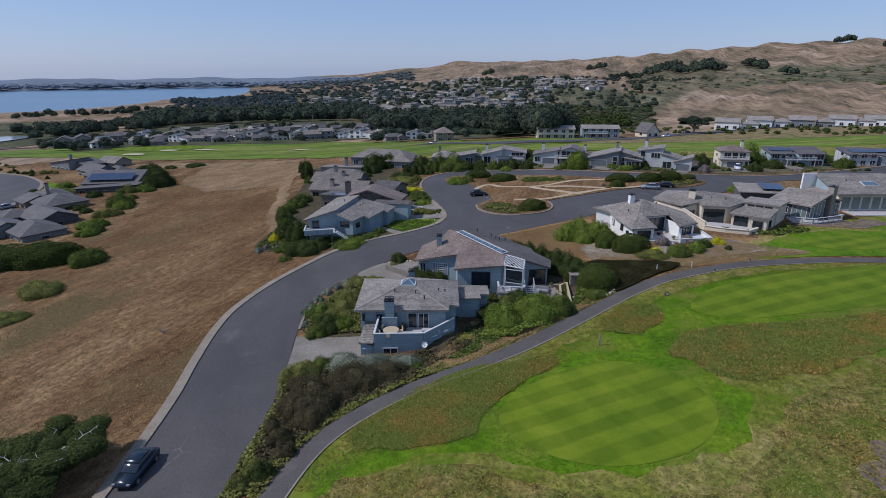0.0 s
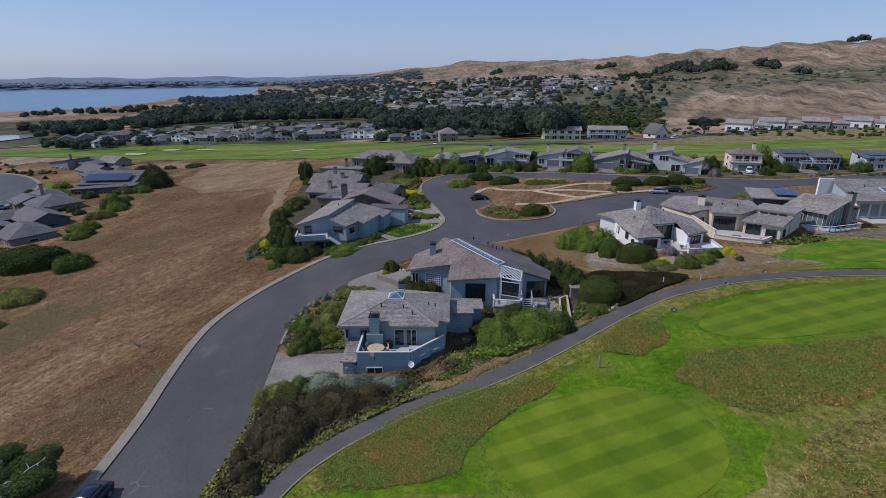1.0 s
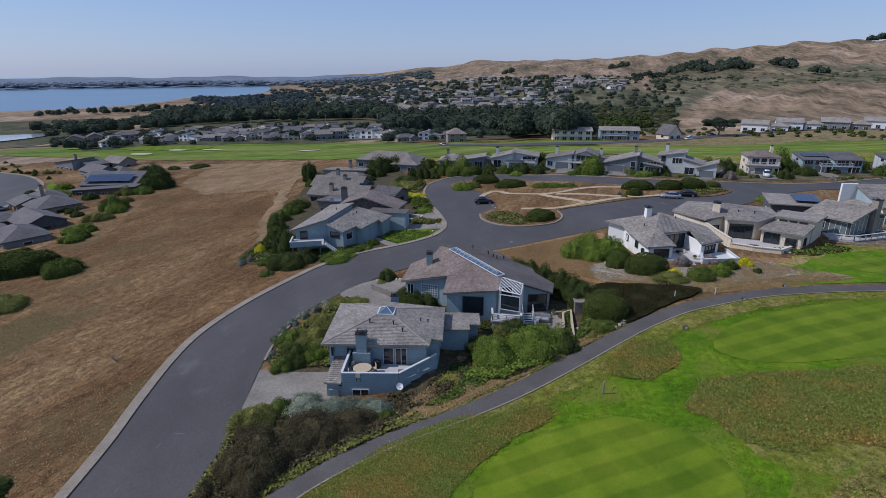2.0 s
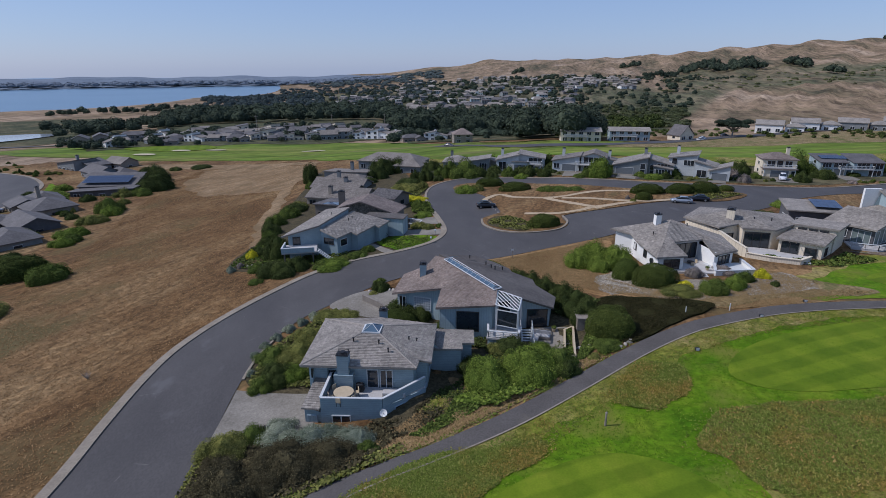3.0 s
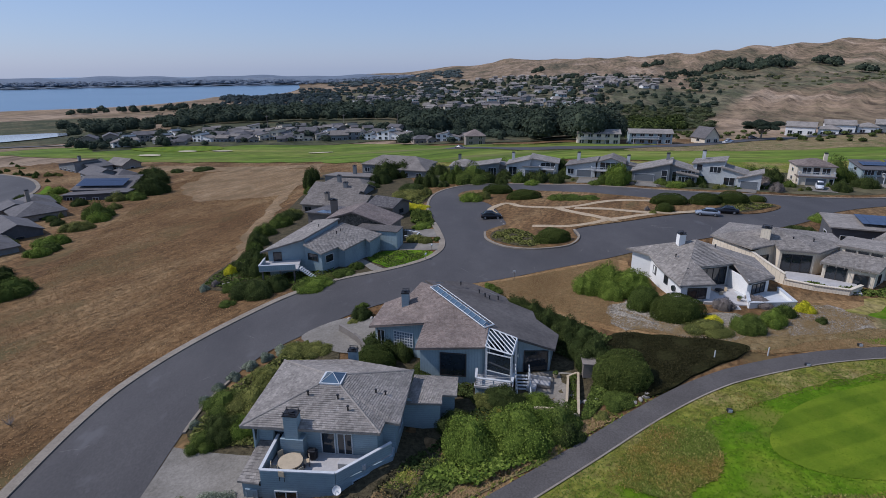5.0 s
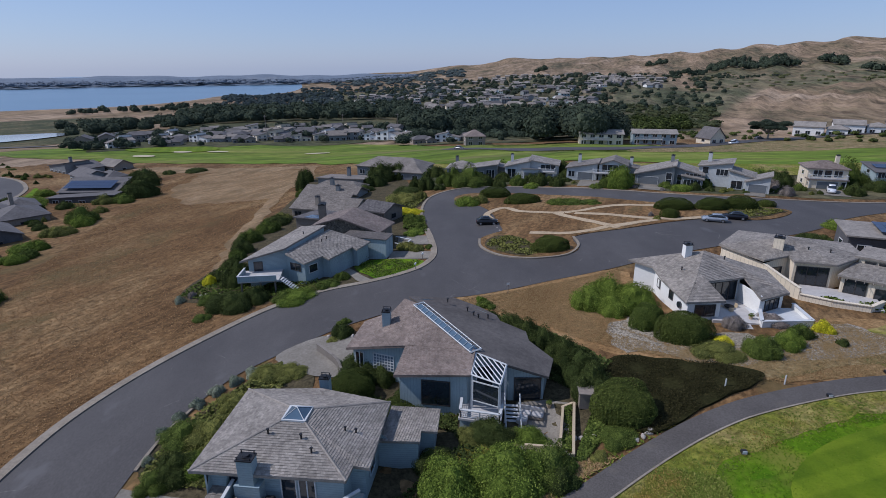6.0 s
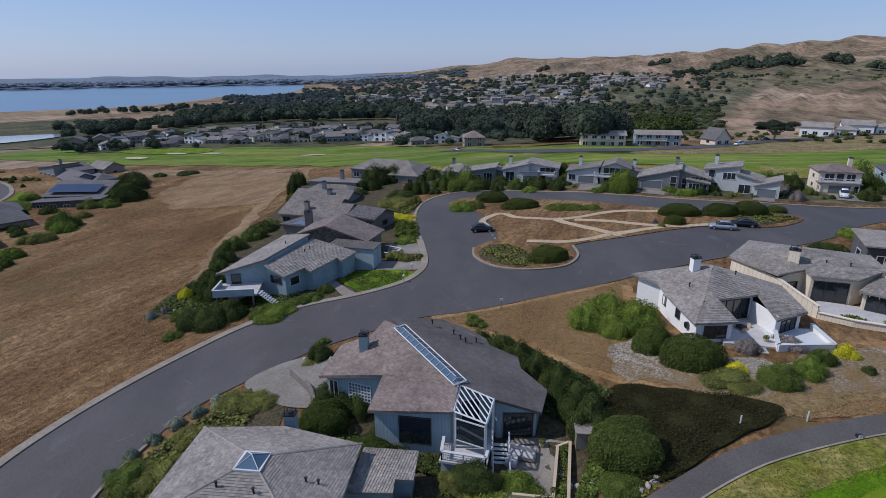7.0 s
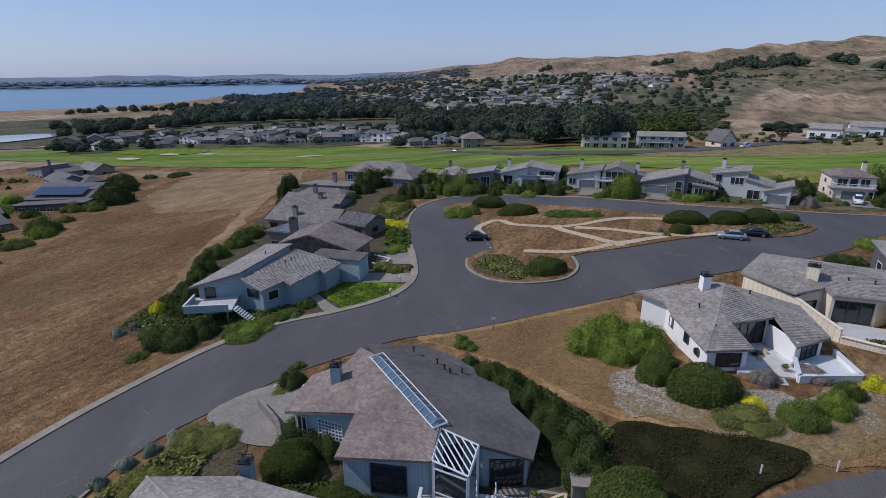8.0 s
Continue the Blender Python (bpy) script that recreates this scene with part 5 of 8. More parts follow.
def blue_house():
    h = House(-25, 108, -4.6, "pale blue house with stepped shed roofs and corner deck")
    h.roof([((-34.8, 100.6, -0.9), (-28.4, 102.6, 0.75), (-25.2, 113.4, 1.5), (-30.8, 116.2, 0.3))], ROOF_GREY, 0.25, 0.3, TRIM)
    h.roof([((-28.2, 102.4, 0.05), (-24.8, 101.0, -1.0), (-23.0, 104.2, -0.8), (-21.8, 103.6, -1.1), (-19.4, 108.6, -0.7), (-18.6, 108.2, -1.0), (-17.2, 111.8, -0.7), (-24.9, 113.6, 0.7))], ROOF_GREY, 0.22, 0.3, TRIM)
    h.wall([(-33.8, 101.4), (-28.3, 103.2), (-25.5, 113.0), (-30.4, 115.4)], -5.6, BLUE_SIDING)
    h.wall([(-28.3, 103.1), (-25.0, 101.7), (-23.2, 104.8), (-21.9, 104.3), (-19.6, 109.2), (-18.7, 108.8), (-17.6, 111.8), (-25.2, 113.2)], -5.6, BLUE_SIDING)
    h.wall([(-22.6, 113.2), (-14.6, 111.9), (-14.2, 115.6), (-22.0, 117.0)], -4.4, BLUE_BOARD, -0.4, "garage", "pale blue windowless garage wall")
    h.roof([((-22.75, 113.05, -0.3), (-14.45, 111.7, -0.3), (-14.05, 115.8, -0.42), (-22.1, 117.2, -0.42))], ROOF_DARK_BROWN, 0.1, 0.3, TRIM)
    # deck
    h.box("deck", (-34.3, 97.8, -3.0), (-28.4, 102.4, -2.75), DECKING, 14, (-31.4, 100.2))
    h.rail([(-34.2, 100.9), (-33.6, 97.2), (-28.2, 98.4)], -2.8, 0.8, BLUE_BOARD, TRIM)
    for x, y in ((-33.3, 97.6), (-30.6, 98.1), (-28.6, 98.7)):
        h.box("post", (x - 0.1, y - 0.1, -6.2), (x + 0.1, y + 0.1, -2.9), WEATHERED)
    for k in range(8):
        bm = bmesh.new()
        box(bm, (-28.0 + 0.32 * k, 98.9 - 0.06 * k, -2.98 - 0.19 * k), (-27.7 + 0.32 * k, 100.2 - 0.06 * k, -2.92 - 0.19 * k))
        h.put("stair_tread", bm, TRIM)
    bm = bmesh.new()
    rod(bm, (-28.0, 98.8, -2.0), (-25.4, 98.3, -3.6), 0.05, sides=4)
    rod(bm, (-28.0, 98.8, -2.6), (-25.4, 98.3, -4.2), 0.05, sides=4)
    h.put("stair_rail", bm, TRIM)
    h.window((-33.0, 101.66), (-31.9, 102.02), -2.7, -1.3, DARK_TRIM)
    h.window((-27.6, 102.8), (-25.8, 102.04), -2.6, -1.6, DARK_TRIM, 2)
    h.window((-24.6, 102.4), (-23.8, 103.75), -3.0, -1.8, TRIM)
    for p in ((-24.4, 108.4), (-24.0, 109.6), (-28.0, 110.0)):
        h.vent(*p)


blue_house()


def shingled_house():
    h = House(-22, 121, -4.4, "weathered brown house with stone gable and terrace")
    a, b, c, d = (-29.4, 117.3, 0.1), (-16.9, 117.1, -0.75), (-15.6, 125.0, -1.0), (-29.0, 127.5, -0.2)
    r1, r2 = (-24.1, 117.2, 1.75), (-23.8, 127.0, 1.25)
    h.roof([(a, r1, r2, d), (r1, b, c, r2)], ROOF_BROWN, 0.25, 0.32, WEATHERED)
    h.wall([(-28.8, 118.0), (-24.1, 118.0), (-17.4, 118.0), (-16.2, 124.6), (-23.8, 126.6), (-28.6, 126.9)], -5.4, WEATHERED)
    h.wall([(-28.8, 117.88), (-24.1, 117.88), (-17.4, 117.88), (-17.4, 117.995), (-24.1, 117.995), (-28.8, 117.995)], -5.4, FIELDSTONE, None, "gable_wall", "rough brown stone gable wall")
    h.window((-17.2, 118.7), (-16.75, 121.6), -3.4, -2.0, DARK_TRIM)
    h.chimney(-30.2, 126.4, -2, 1.7, 1.3, 0.9, WEATHERED)
    h.rail([(-15.0, 122.4), (-11.9, 121.0), (-12.6, 117.8), (-14.4, 118.6)], -4.0, 0.9, WOOD, TRIM, False)
    h.rail([(-34.6, 116.6), (-32.4, 114.8), (-31.0, 118.2), (-33.4, 120.6)], -3.8, 1.6, WOOD, TRIM, False)


shingled_house()


def villa(x, y, turn, volumes, walls, roofs, label, base=None, chimneys=(), solar=None, deck=None, trim=None, group="", size=1.0, shingled=0.0, openings=(), garages=()):
    """A house of several simple volumes: each (cx, cy, w, d, wall height, kind, rise); the roof kinds are shed (rising to +x, -x, +y or -y), gable and hip."""
    z = up(x, y) - (1.2 if group == "houses across the field" else 0) if base is None else base
    h = House(0, 0, 0, label, "house", group)
    trim = trim or TRIM
    for cx, cy, w, d, hh, kind, rise in volumes:
        o = 0.45
        x0, x1, y0, y1 = cx - w / 2 - o, cx + w / 2 + o, cy - d / 2 - o, cy + d / 2 + o
        h.slopes = []
        if kind in ("+x", "-x", "+y", "-y", "flat"):
            f = {"+x": lambda px, py: (px - x0) / (x1 - x0), "-x": lambda px, py: (x1 - px) / (x1 - x0), "+y": lambda px, py: (py - y0) / (y1 - y0), "-y": lambda px, py: (y1 - py) / (y1 - y0), "flat": lambda px, py: 0}[kind]
            planes = [[(px, py, hh + rise * f(px, py)) for px, py in ((x0, y0), (x1, y0), (x1, y1), (x0, y1))]]
        elif kind == "gable":
            planes = [[(x0, y0, hh), (x1, y0, hh), (x1, cy, hh + rise), (x0, cy, hh + rise)], [(x0, cy, hh + rise), (x1, cy, hh + rise), (x1, y1, hh), (x0, y1, hh)]]
        elif kind == "gable_y":
            planes = [[(x0, y0, hh), (cx, y0, hh + rise), (cx, y1, hh + rise), (x0, y1, hh)], [(cx, y0, hh + rise), (x1, y0, hh), (x1, y1, hh), (cx, y1, hh + rise)]]
        else:
            k = min(w, d) / 2
            if w >= d:
                p, q = (x0 + k, cy, hh + rise), (x1 - k, cy, hh + rise)
                planes = [[(x0, y0, hh), (x1, y0, hh), q, p], [(x1, y0, hh), (x1, y1, hh), q], [(x1, y1, hh), (x0, y1, hh), p, q], [(x0, y1, hh), (x0, y0, hh), p]]
            else:
                p, q = (cx, y0 + k, hh + rise), (cx, y1 - k, hh + rise)
                planes = [[(x0, y0, hh), (x1, y0, hh), p], [(x1, y0, hh), (x1, y1, hh), q, p], [(x1, y1, hh), (x0, y1, hh), q], [(x0, y1, hh), (x0, y0, hh), p, q]]
        h.roof(planes, roofs, 0.22, shingled, trim)
        mid_x, mid_y = [(cx, cy - d / 2)], [(cx, cy + d / 2)]
        h.wall([(cx - w / 2, cy - d / 2), *mid_x, (cx + w / 2, cy - d / 2), (cx + w / 2, cy), (cx + w / 2, cy + d / 2), *mid_y, (cx - w / 2, cy + d / 2), (cx - w / 2, cy)], -2.5, walls)
        yf = cy - d / 2
        count = max(1, int(w / 3.2))
        storeys = [0.9] if hh < 4.2 else [0.9, 3.4]
        for s in storeys if not openings else ():
            for k in range(count):
                u = cx - w / 2 + w * (k + 0.5) / count
                ww = min(1.7, w / count * 0.55)
                h.window((u - ww / 2, yf), (u + ww / 2, yf), s - 0.3, s + 1.1, trim, 2)
        for side in (-1, 1):
            xs = cx + side * w / 2
            for s in storeys:
                u = cy
                p, q = (xs, u - 0.8), (xs, u + 0.8)
                h.window(*((p, q) if side > 0 else (q, p)), s, s + 1.0, trim)
    for x0, x1, yf, z0, z1, across, down in openings:
        h.window((x0, yf), (x1, yf), z0, z1, trim, across, down)
    for x0, x1, yf in garages:
        h.window((x0, yf), (x1, yf), 0.1, 2.2, trim, name="garage_door", glass=GARAGE)
    for cx, cy, top in chimneys:
        h.chimney(cx, cy, 2.0, top, 0.95, 0.95, walls)
    if solar:
        cx, cy, w, d, z0, slope = solar
        m = Matrix.Translation((cx, cy, z0)) @ Matrix.Rotation(radians(slope), 4, "X")
        bm = bmesh.new()
        box(bm, (0, 0, 0.05), (1.05, 1.64, 0.1))
        panel = bpy.data.meshes.new("solar_panel")
        bm.to_mesh(panel)
        bm.free()
        for i in range(max(1, int(w / 1.1))):
            for j in range(max(1, int(d / 1.7))):
                held("solar_panel", panel, SOLAR, h.root, "", m @ Matrix.Translation((-w / 2 + i * 1.1, -d / 2 + j * 1.7, 0)))
    if deck:
        cx, cy, w, d, z0 = deck
        h.box("deck", (cx - w / 2, cy - d / 2, z0 - 0.2), (cx + w / 2, cy + d / 2, z0), DECKING)
        h.rail([(cx - w / 2, cy + d / 2), (cx - w / 2, cy - d / 2), (cx + w / 2, cy - d / 2), (cx + w / 2, cy + d / 2)], z0, 0.95, trim, trim, False)
        for px in (cx - w / 2 + 0.2, cx + w / 2 - 0.2):
            h.box("post", (px - 0.1, cy - d / 2 + 0.1, -2.5), (px + 0.1, cy - d / 2 + 0.3, z0), trim)
    h.root.matrix_basis = Matrix.Translation((x, y, z)) @ Matrix.Rotation(radians(turn), 4, "Z") @ Matrix.Diagonal((size, size, size, 1))
    return h.root


# houses down the street behind the blue one
villa(-31.5, 137, -12, [(0, 0, 13, 9, 3.2, "-y", 0.8), (5, -6, 7, 5, 2.6, "+y", 1.3)], WEATHERED, ROOF_DARK, "weathered grey house with low roof and solar panels", solar=(-1, -2, 7, 5, 3.75, -5), chimneys=[(4, 2, 4.6)], trim=WEATHERED, shingled=0.35, base=up(-31.5, 137) - 1.4)
villa(-21.5, 139.5, -25, [(0, 0, 6.5, 6.5, 2.8, "gable", 1.4)], WEATHERED, ROOF_DARK, "small dark shingled garage with gable roof", trim=WEATHERED, shingled=0.35)
villa(-36.5, 151.5, -10, [(0, 0, 16, 10, 2.8, "gable", 2.0), (-4, 7, 12, 6, 2.8, "gable", 1.2)], TAUPE_WALL, ROOF_WARM, "taupe house with low-pitched grey roof", chimneys=[(-2, -3, 5.4)], trim=WEATHERED, shingled=0.35, base=up(-36.5, 151.5) - 1.4)
villa(-40.5, 167, -8, [(0, 0, 15, 10, 2.7, "gable", 2.0), (-2, 8, 14, 7, 2.8, "hip", 1.6)], GREY_BOARD, ROOF_WARM, "grey timber house with stepped low roof", chimneys=[(2, -2, 5.2), (-3, 5, 5.6)], trim=WEATHERED, shingled=0.35, base=up(-40.5, 167) - 1.4)
villa(-42, 184, -6, [(0, 0, 14, 10, 3.6, "-y", 1.0)], GREY_BOARD, ROOF_WARM, "grey timber house with flat roof terraces", chimneys=[(0, 2, 6.4)], trim=TRIM, base=up(-42, 184) - 1.4)
villa(-30, 199, -14, [(0, 0, 22, 11, 3.2, "hip", 2.4), (9, -6, 9, 9, 3.0, "hip", 2.0)], GREY_BOARD, ROOF_WARM, "long grey house with hipped roof", trim=TRIM)
# houses across the loop
LOOP = "houses across the loop"
villa(-4, 186, -4, [(-4, 0, 9, 9, 3.2, "hip", 1.9), (4.5, -1.5, 8, 9, 3.8, "+x", 1.4), (9.5, 2, 5, 7, 3.0, "-x", 1.2)], GREY_BOARD, ROOF_GREY, "blue-grey house with low roofs behind shrubs", chimneys=[(-6, 2, 6.2)], group=LOOP, size=0.86, shingled=0.4, openings=[(-7, -4.4, -4.5, 0.4, 2.2, 3, 1), (-3, -1, -4.5, 0.4, 2.2, 2, 1), (1.4, 4, -6, 0.2, 2.6, 2, 1), (5, 7.6, -6, 0.2, 3.2, 3, 1)])
villa(13, 183, -8, [(-4.5, 0, 8, 10, 3.6, "+x", 2.2), (4, 1, 9, 10, 4.4, "-x", 1.6), (0, -4.4, 5, 4, 2.7, "-y", 0.8)], PALE_BOARD, ROOF_GREY, "pale grey house with facing shed roofs and garage", chimneys=[(-7, 2, 6.6)], deck=(5, -5.2, 5, 2, 2.5), group=LOOP, size=0.86, shingled=0.4, openings=[(-7.6, -5, -5, 0.3, 2.9, 2, 1), (3, 7.6, -4, 2.9, 4.4, 3, 1), (3, 4.6, -4, 0.2, 2.1, 1, 1)], garages=[(-2, 2, -6.4)])
villa(30, 175, -14, [(-4.5, 0, 9, 10, 3.4, "+x", 1.9), (4.5, 0.5, 8, 10, 4.8, "gable_y", 1.6), (9.5, 2, 5, 6, 3.4, "-x", 1.2)], PALE_BOARD, ROOF_WARM, "grey house with glazed gable, balcony and stair", chimneys=[(-6, 2, 6.6), (9.5, 3, 6.2)], deck=(2.6, -5.6, 7.4, 2.4, 2.5), group=LOOP, size=0.86, shingled=0.4, openings=[(1.4, 7.6, -4.5, 2.7, 4.8, 4, 1), (1.6, 3.4, -4.5, 0.2, 2.1, 2, 1), (-8.4, -6.6, -5, 0.8, 2.4, 2, 1)], garages=[(-5.6, -1.2, -5)])
villa(46.5, 168.5, -18, [(-3.6, 0, 10, 11, 2.9, "+x", 2.9), (4.8, 0.4, 7.6, 9.4, 3.4, "-x", 2.2), (6, -4.8, 5, 3, 2.6, "-x", 0.9)], GREY_BOARD, ROOF_GREY, "slate-blue house with long sloping roof and glass porch", chimneys=[(0.4, 3, 7.2)], group=LOOP, size=0.9, shingled=0.4, openings=[(-0.6, 0.8, -5.5, 0.2, 3.6, 1, 2), (2.2, 3.2, -4.3, 0.2, 3.2, 1, 2), (3.9, 8.1, -6.3, 0.4, 2.3, 5, 1), (4.2, 8, -4.3, 3.0, 3.7, 4, 1)], garages=[(-7.8, -2.6, -5.5)])
villa(60.5, 166, -24, [(-4, 1, 8, 9, 5.4, "+x", 1.4), (2.6, -1.4, 6, 8, 3.6, "-x", 1.6), (6.6, -4, 5.4, 7, 2.8, "+x", 2.0)], PALE_BOARD, ROOF_GREY, "pale two-storey house with stepped shed roofs", chimneys=[(-6, 2.6, 8.2)], group=LOOP, size=0.9, shingled=0.4, openings=[(-7, -5.6, -3.5, 3.4, 5.2, 1, 1), (-3.6, -0.8, -3.5, 3.2, 4.8, 3, 1), (-6.4, -4.8, -3.5, 0.6, 2.0, 2, 1), (0.4, 3, -5.4, 0.3, 2.4, 2, 1)], garages=[(4.6, 8.6, -7.5)])
villa(83.5, 170, -12, [(0, 0, 10, 9, 5.8, "hip", 1.7), (0, -4.6, 9.4, 2.4, 2.9, "flat", 0.1)], BEIGE_WALL, ROOF_BROWN, "beige two-storey house with garage, balcony and hipped roof", chimneys=[(3, 0, 9.0)], group=LOOP, size=0.84, shingled=0.4, openings=[(-3.6, -1.4, -4.5, 3.4, 5.2, 2, 1), (-0.8, 0.9, -4.5, 3.3, 5.3, 1, 1), (1.6, 3.6, -4.5, 3.4, 5.2, 2, 1), (3.4, 4.4, -5.8, 0.4, 2.2, 1, 1)], garages=[(-2.6, 2.6, -5.8)], deck=(0, -5.3, 9.4, 1.6, 3.1))
villa(104, 172.5, -6, [(-5.5, 0, 8, 9, 4.4, "+y", 1.6), (4.5, -0.8, 9, 9, 4.6, "+y", 1.7)], BLUE_BOARD, ROOF_DARK, "pale blue house with dark solar roof and glass doors", solar=(-1, 0.4, 15, 4, 5.5, 10), group=LOOP, size=0.84, openings=[(-9, -6.4, -4.5, 2.7, 4.2, 3, 1), (-5.6, -2, -4.5, 2.7, 4.2, 3, 1), (1, 4.6, -5.3, 2.6, 4.4, 3, 1), (5.4, 8.6, -5.3, 2.6, 4.4, 3, 1), (4.8, 8.4, -5.3, 0.3, 2.1, 3, 1)], garages=[(-5.4, -2.2, -4.5)], deck=(0.6, -5.9, 10, 1.4, 2.5))
villa(127, 170, -4, [(-5, 0, 10, 9, 4.2, "+y", 1.5), (6, 0, 9, 9, 4.0, "+y", 1.5)], PALE_BOARD, ROOF_DARK, "pale grey house with dark solar roof", solar=(0, 0, 16, 4, 5.1, 9), group=LOOP, size=0.84)
for x, y, turn, w, label in ((10.6, 174.6, -8, 4.4, "pale concrete driveway of a grey house"), (26.4, 166.8, -14, 5.0, "pale concrete driveway below a balcony"), (40.6, 161.6, -18, 5.6, "broad pale concrete driveway"), (62.6, 156.8, -24, 4.2, "short pale concrete driveway"), (81.4, 160.4, -12, 5.4, "brown concrete driveway of a beige house"), (100.4, 164.6, -6, 4.4, "pale concrete driveway of a blue house")):
    c, q = math.cos(radians(turn)), math.sin(radians(turn))
    drape("driveway", [(x + c * u - q * v, y + q * u + c * v) for u, v in ((-w / 2, -3.6), (w / 2, -3.6), (w / 2, 3.8), (-w / 2, 3.8))], 0.12, CONCRETE, label, "driveway")
# modern houses beside the second green
def glass_house():
    h = House(64, 102, -1.2, "dark timber house with tall glass front, brick chimney and deck")
    fl, fr, br, bl = (63.5, 98.5, 2.55), (68.5, 100.8, 4.45), (64.2, 107.7, 4.45), (58.9, 105.0, 2.55)
    h.roof([(fl, fr, br, bl)], ROOF_GREY, 0.25, 0.3, DARK_TRIM)
    h.wall([(63.9, 99.5), (68.0, 101.35), (64.1, 107.1), (59.7, 104.6)], -3.0, DARK_BOARD)
    a, d = Vector((64.15, 99.61)), Vector((0.9, 0.395))
    for k in range(4):
        h.window(a + d * k, a + d * (k + 0.86), 0.0 if k > 1 else -0.1, 2.0 + 0.37 * k, TRIM, name="window", glass=SKY_PANE)
    h.window((62.0, 101.8), (63.6, 99.85), -0.2, 1.9, TRIM, 3, glass=SKY_PANE)
    h.window((60.2, 104.0), (61.5, 102.4), 0.4, 1.6, TRIM, 2)
    h.chimney(69.0, 101.6, -2.0, 5.7, 1.15, 1.1, TAUPE_WALL, 24)
    h.roof([((69.4, 101.7, 3.5), (73.0, 103.4, 2.5), (69.8, 109.2, 2.5), (65.4, 107.6, 3.7))], ROOF_GREY, 0.25, 0.3, DARK_TRIM)
    h.wall([(69.5, 102.3), (72.3, 103.6), (69.4, 108.6), (65.9, 107.2)], -3.0, DARK_BOARD)
    h.window((70.0, 102.53), (71.9, 103.41), -0.1, 2.0, TRIM, 3, glass=SKY_PANE)
    h.wall([(60.1, 98.4), (63.3, 97.0), (70.8, 99.7), (69.6, 102.2), (68.1, 101.3), (63.9, 99.45), (61.4, 102.4)], -2.6, DECKING, -0.35, "deck", "pale weathered timber deck on a board skirt")
    h.rail([(60.1, 98.4), (63.3, 97.0), (70.8, 99.7), (69.7, 102.0)], -0.35, 0.85, DECKING, TRIM, False)
    for x, y in ((66.4, 99.4), (67.6, 99.8)):
        h.box("deck_planter", (x - 0.35, y - 0.3, -0.34), (x + 0.35, y + 0.3, 0.3), IRON)


def cream_house():
    h = House(82, 112, -1.2, "cream house with broad grey roof, skylight and glass front")
    h.roof([((74.6, 107.4, 2.9), (92.0, 107.6, 2.9), (92.4, 116.4, 5.6), (74.8, 116.3, 5.6))], ROOF_GREY, 0.25, 0.35, TRIM)
    h.wall([(75.4, 108.3), (91.4, 108.5), (91.6, 116.0), (75.4, 115.9)], -3.0, BEIGE_WALL)
    h.wall([(72.3, 116.1), (75.3, 116.1), (75.3, 116.6), (72.3, 116.6)], -3.0, WHITE_WALL, 5.7, "gable_wall", "tall white gable wall")
    h.roof([((71.6, 110.2, 1.9), (75.3, 110.2, 2.7), (75.3, 116.0, 2.7), (71.6, 116.0, 1.9))], ROOF_GREY, 0.22, 0.35, TRIM)
    h.wall([(72.1, 110.8), (75.2, 110.8), (75.2, 115.9), (72.1, 115.9)], -3.0, BLUE_BOARD)
    for k in range(7):
        h.window((76.1 + 2.1 * k, 108.31 + 0.026 * k), (77.8 + 2.1 * k, 108.33 + 0.026 * k), -0.4, 2.1, TRIM, glass=SKY_PANE)
    h.window((72.6, 110.8), (74.6, 110.8), -0.4, 1.4, TRIM, 2)
    m = Matrix.Translation((83.4, 111.6, 4.22)) @ Matrix.Rotation(math.atan2(2.7, 8.9), 4, "X")
    bm = bmesh.new()
    box(bm, (-1.5, -0.9, 0), (1.5, 0.9, 0.16), m)
    light = h.put("skylight_frame", bm, TRIM)
    for k in range(3):
        bm = bmesh.new()
        box(bm, (-1.38 + 0.95 * k, -0.75, 0.14), (-0.52 + 0.95 * k, 0.75, 0.2), m)
        h.put("pane", bm, SKYLIGHT, light)
    h.box("terrace", (76.5, 104.4, -2.6), (91.0, 108.25, -0.75), DECKING, label="pale terrace along the glass front")
    h.vent(79.4, 113.0)


glass_house()
cream_house()
villa(61.6, 113.2, -15, [(0, 0, 8.6, 6.4, 3.5, "+y", 0.6)], DARK_BOARD, ROOF_GREY, "low dark house with solar panels on its roof", solar=(2.0, 0.2, 4.4, 5.2, 4.2, 4))
# houses across the dry field
villa(-119.5, 178, 8, [(0, 0, 17, 9, 3.4, "+y", 2.8), (1, -7, 19, 5, 2.8, "+x", 0.9)], DARK_BOARD, ROOF_DARK, "dark timber house with a roof of solar panels", solar=(0, -1.0, 15, 6, 5.2, 15.5), trim=TRIM, group="houses across the field")
villa(-119, 149, -36, [(0, 0, 12, 11, 3.0, "hip", 2.2), (-9, -3, 8, 8, 2.8, "gable", 1.6)], TAUPE_WALL, ROOF_DARK, "dark house with hipped shingle roof", chimneys=[(-11, 1, 6.4)], trim=WEATHERED, group="houses across the field")
villa(-110, 132, -34, [(0, 0, 13, 9, 2.9, "gable", 2.0), (-8, -5, 8, 8, 2.8, "hip", 1.6)], DARK_BOARD, ROOF_DARK, "dark house with gable roof beside a walled terrace", trim=WEATHERED, group="houses across the field")
villa(-104, 119, -34, [(0, 0, 12, 9, 2.8, "hip", 1.9), (-8, -4, 9, 9, 2.8, "gable", 1.8)], GREY_BOARD, ROOF_DARK, "grey house with dark roof and open rafters", trim=TRIM, group="houses across the field")
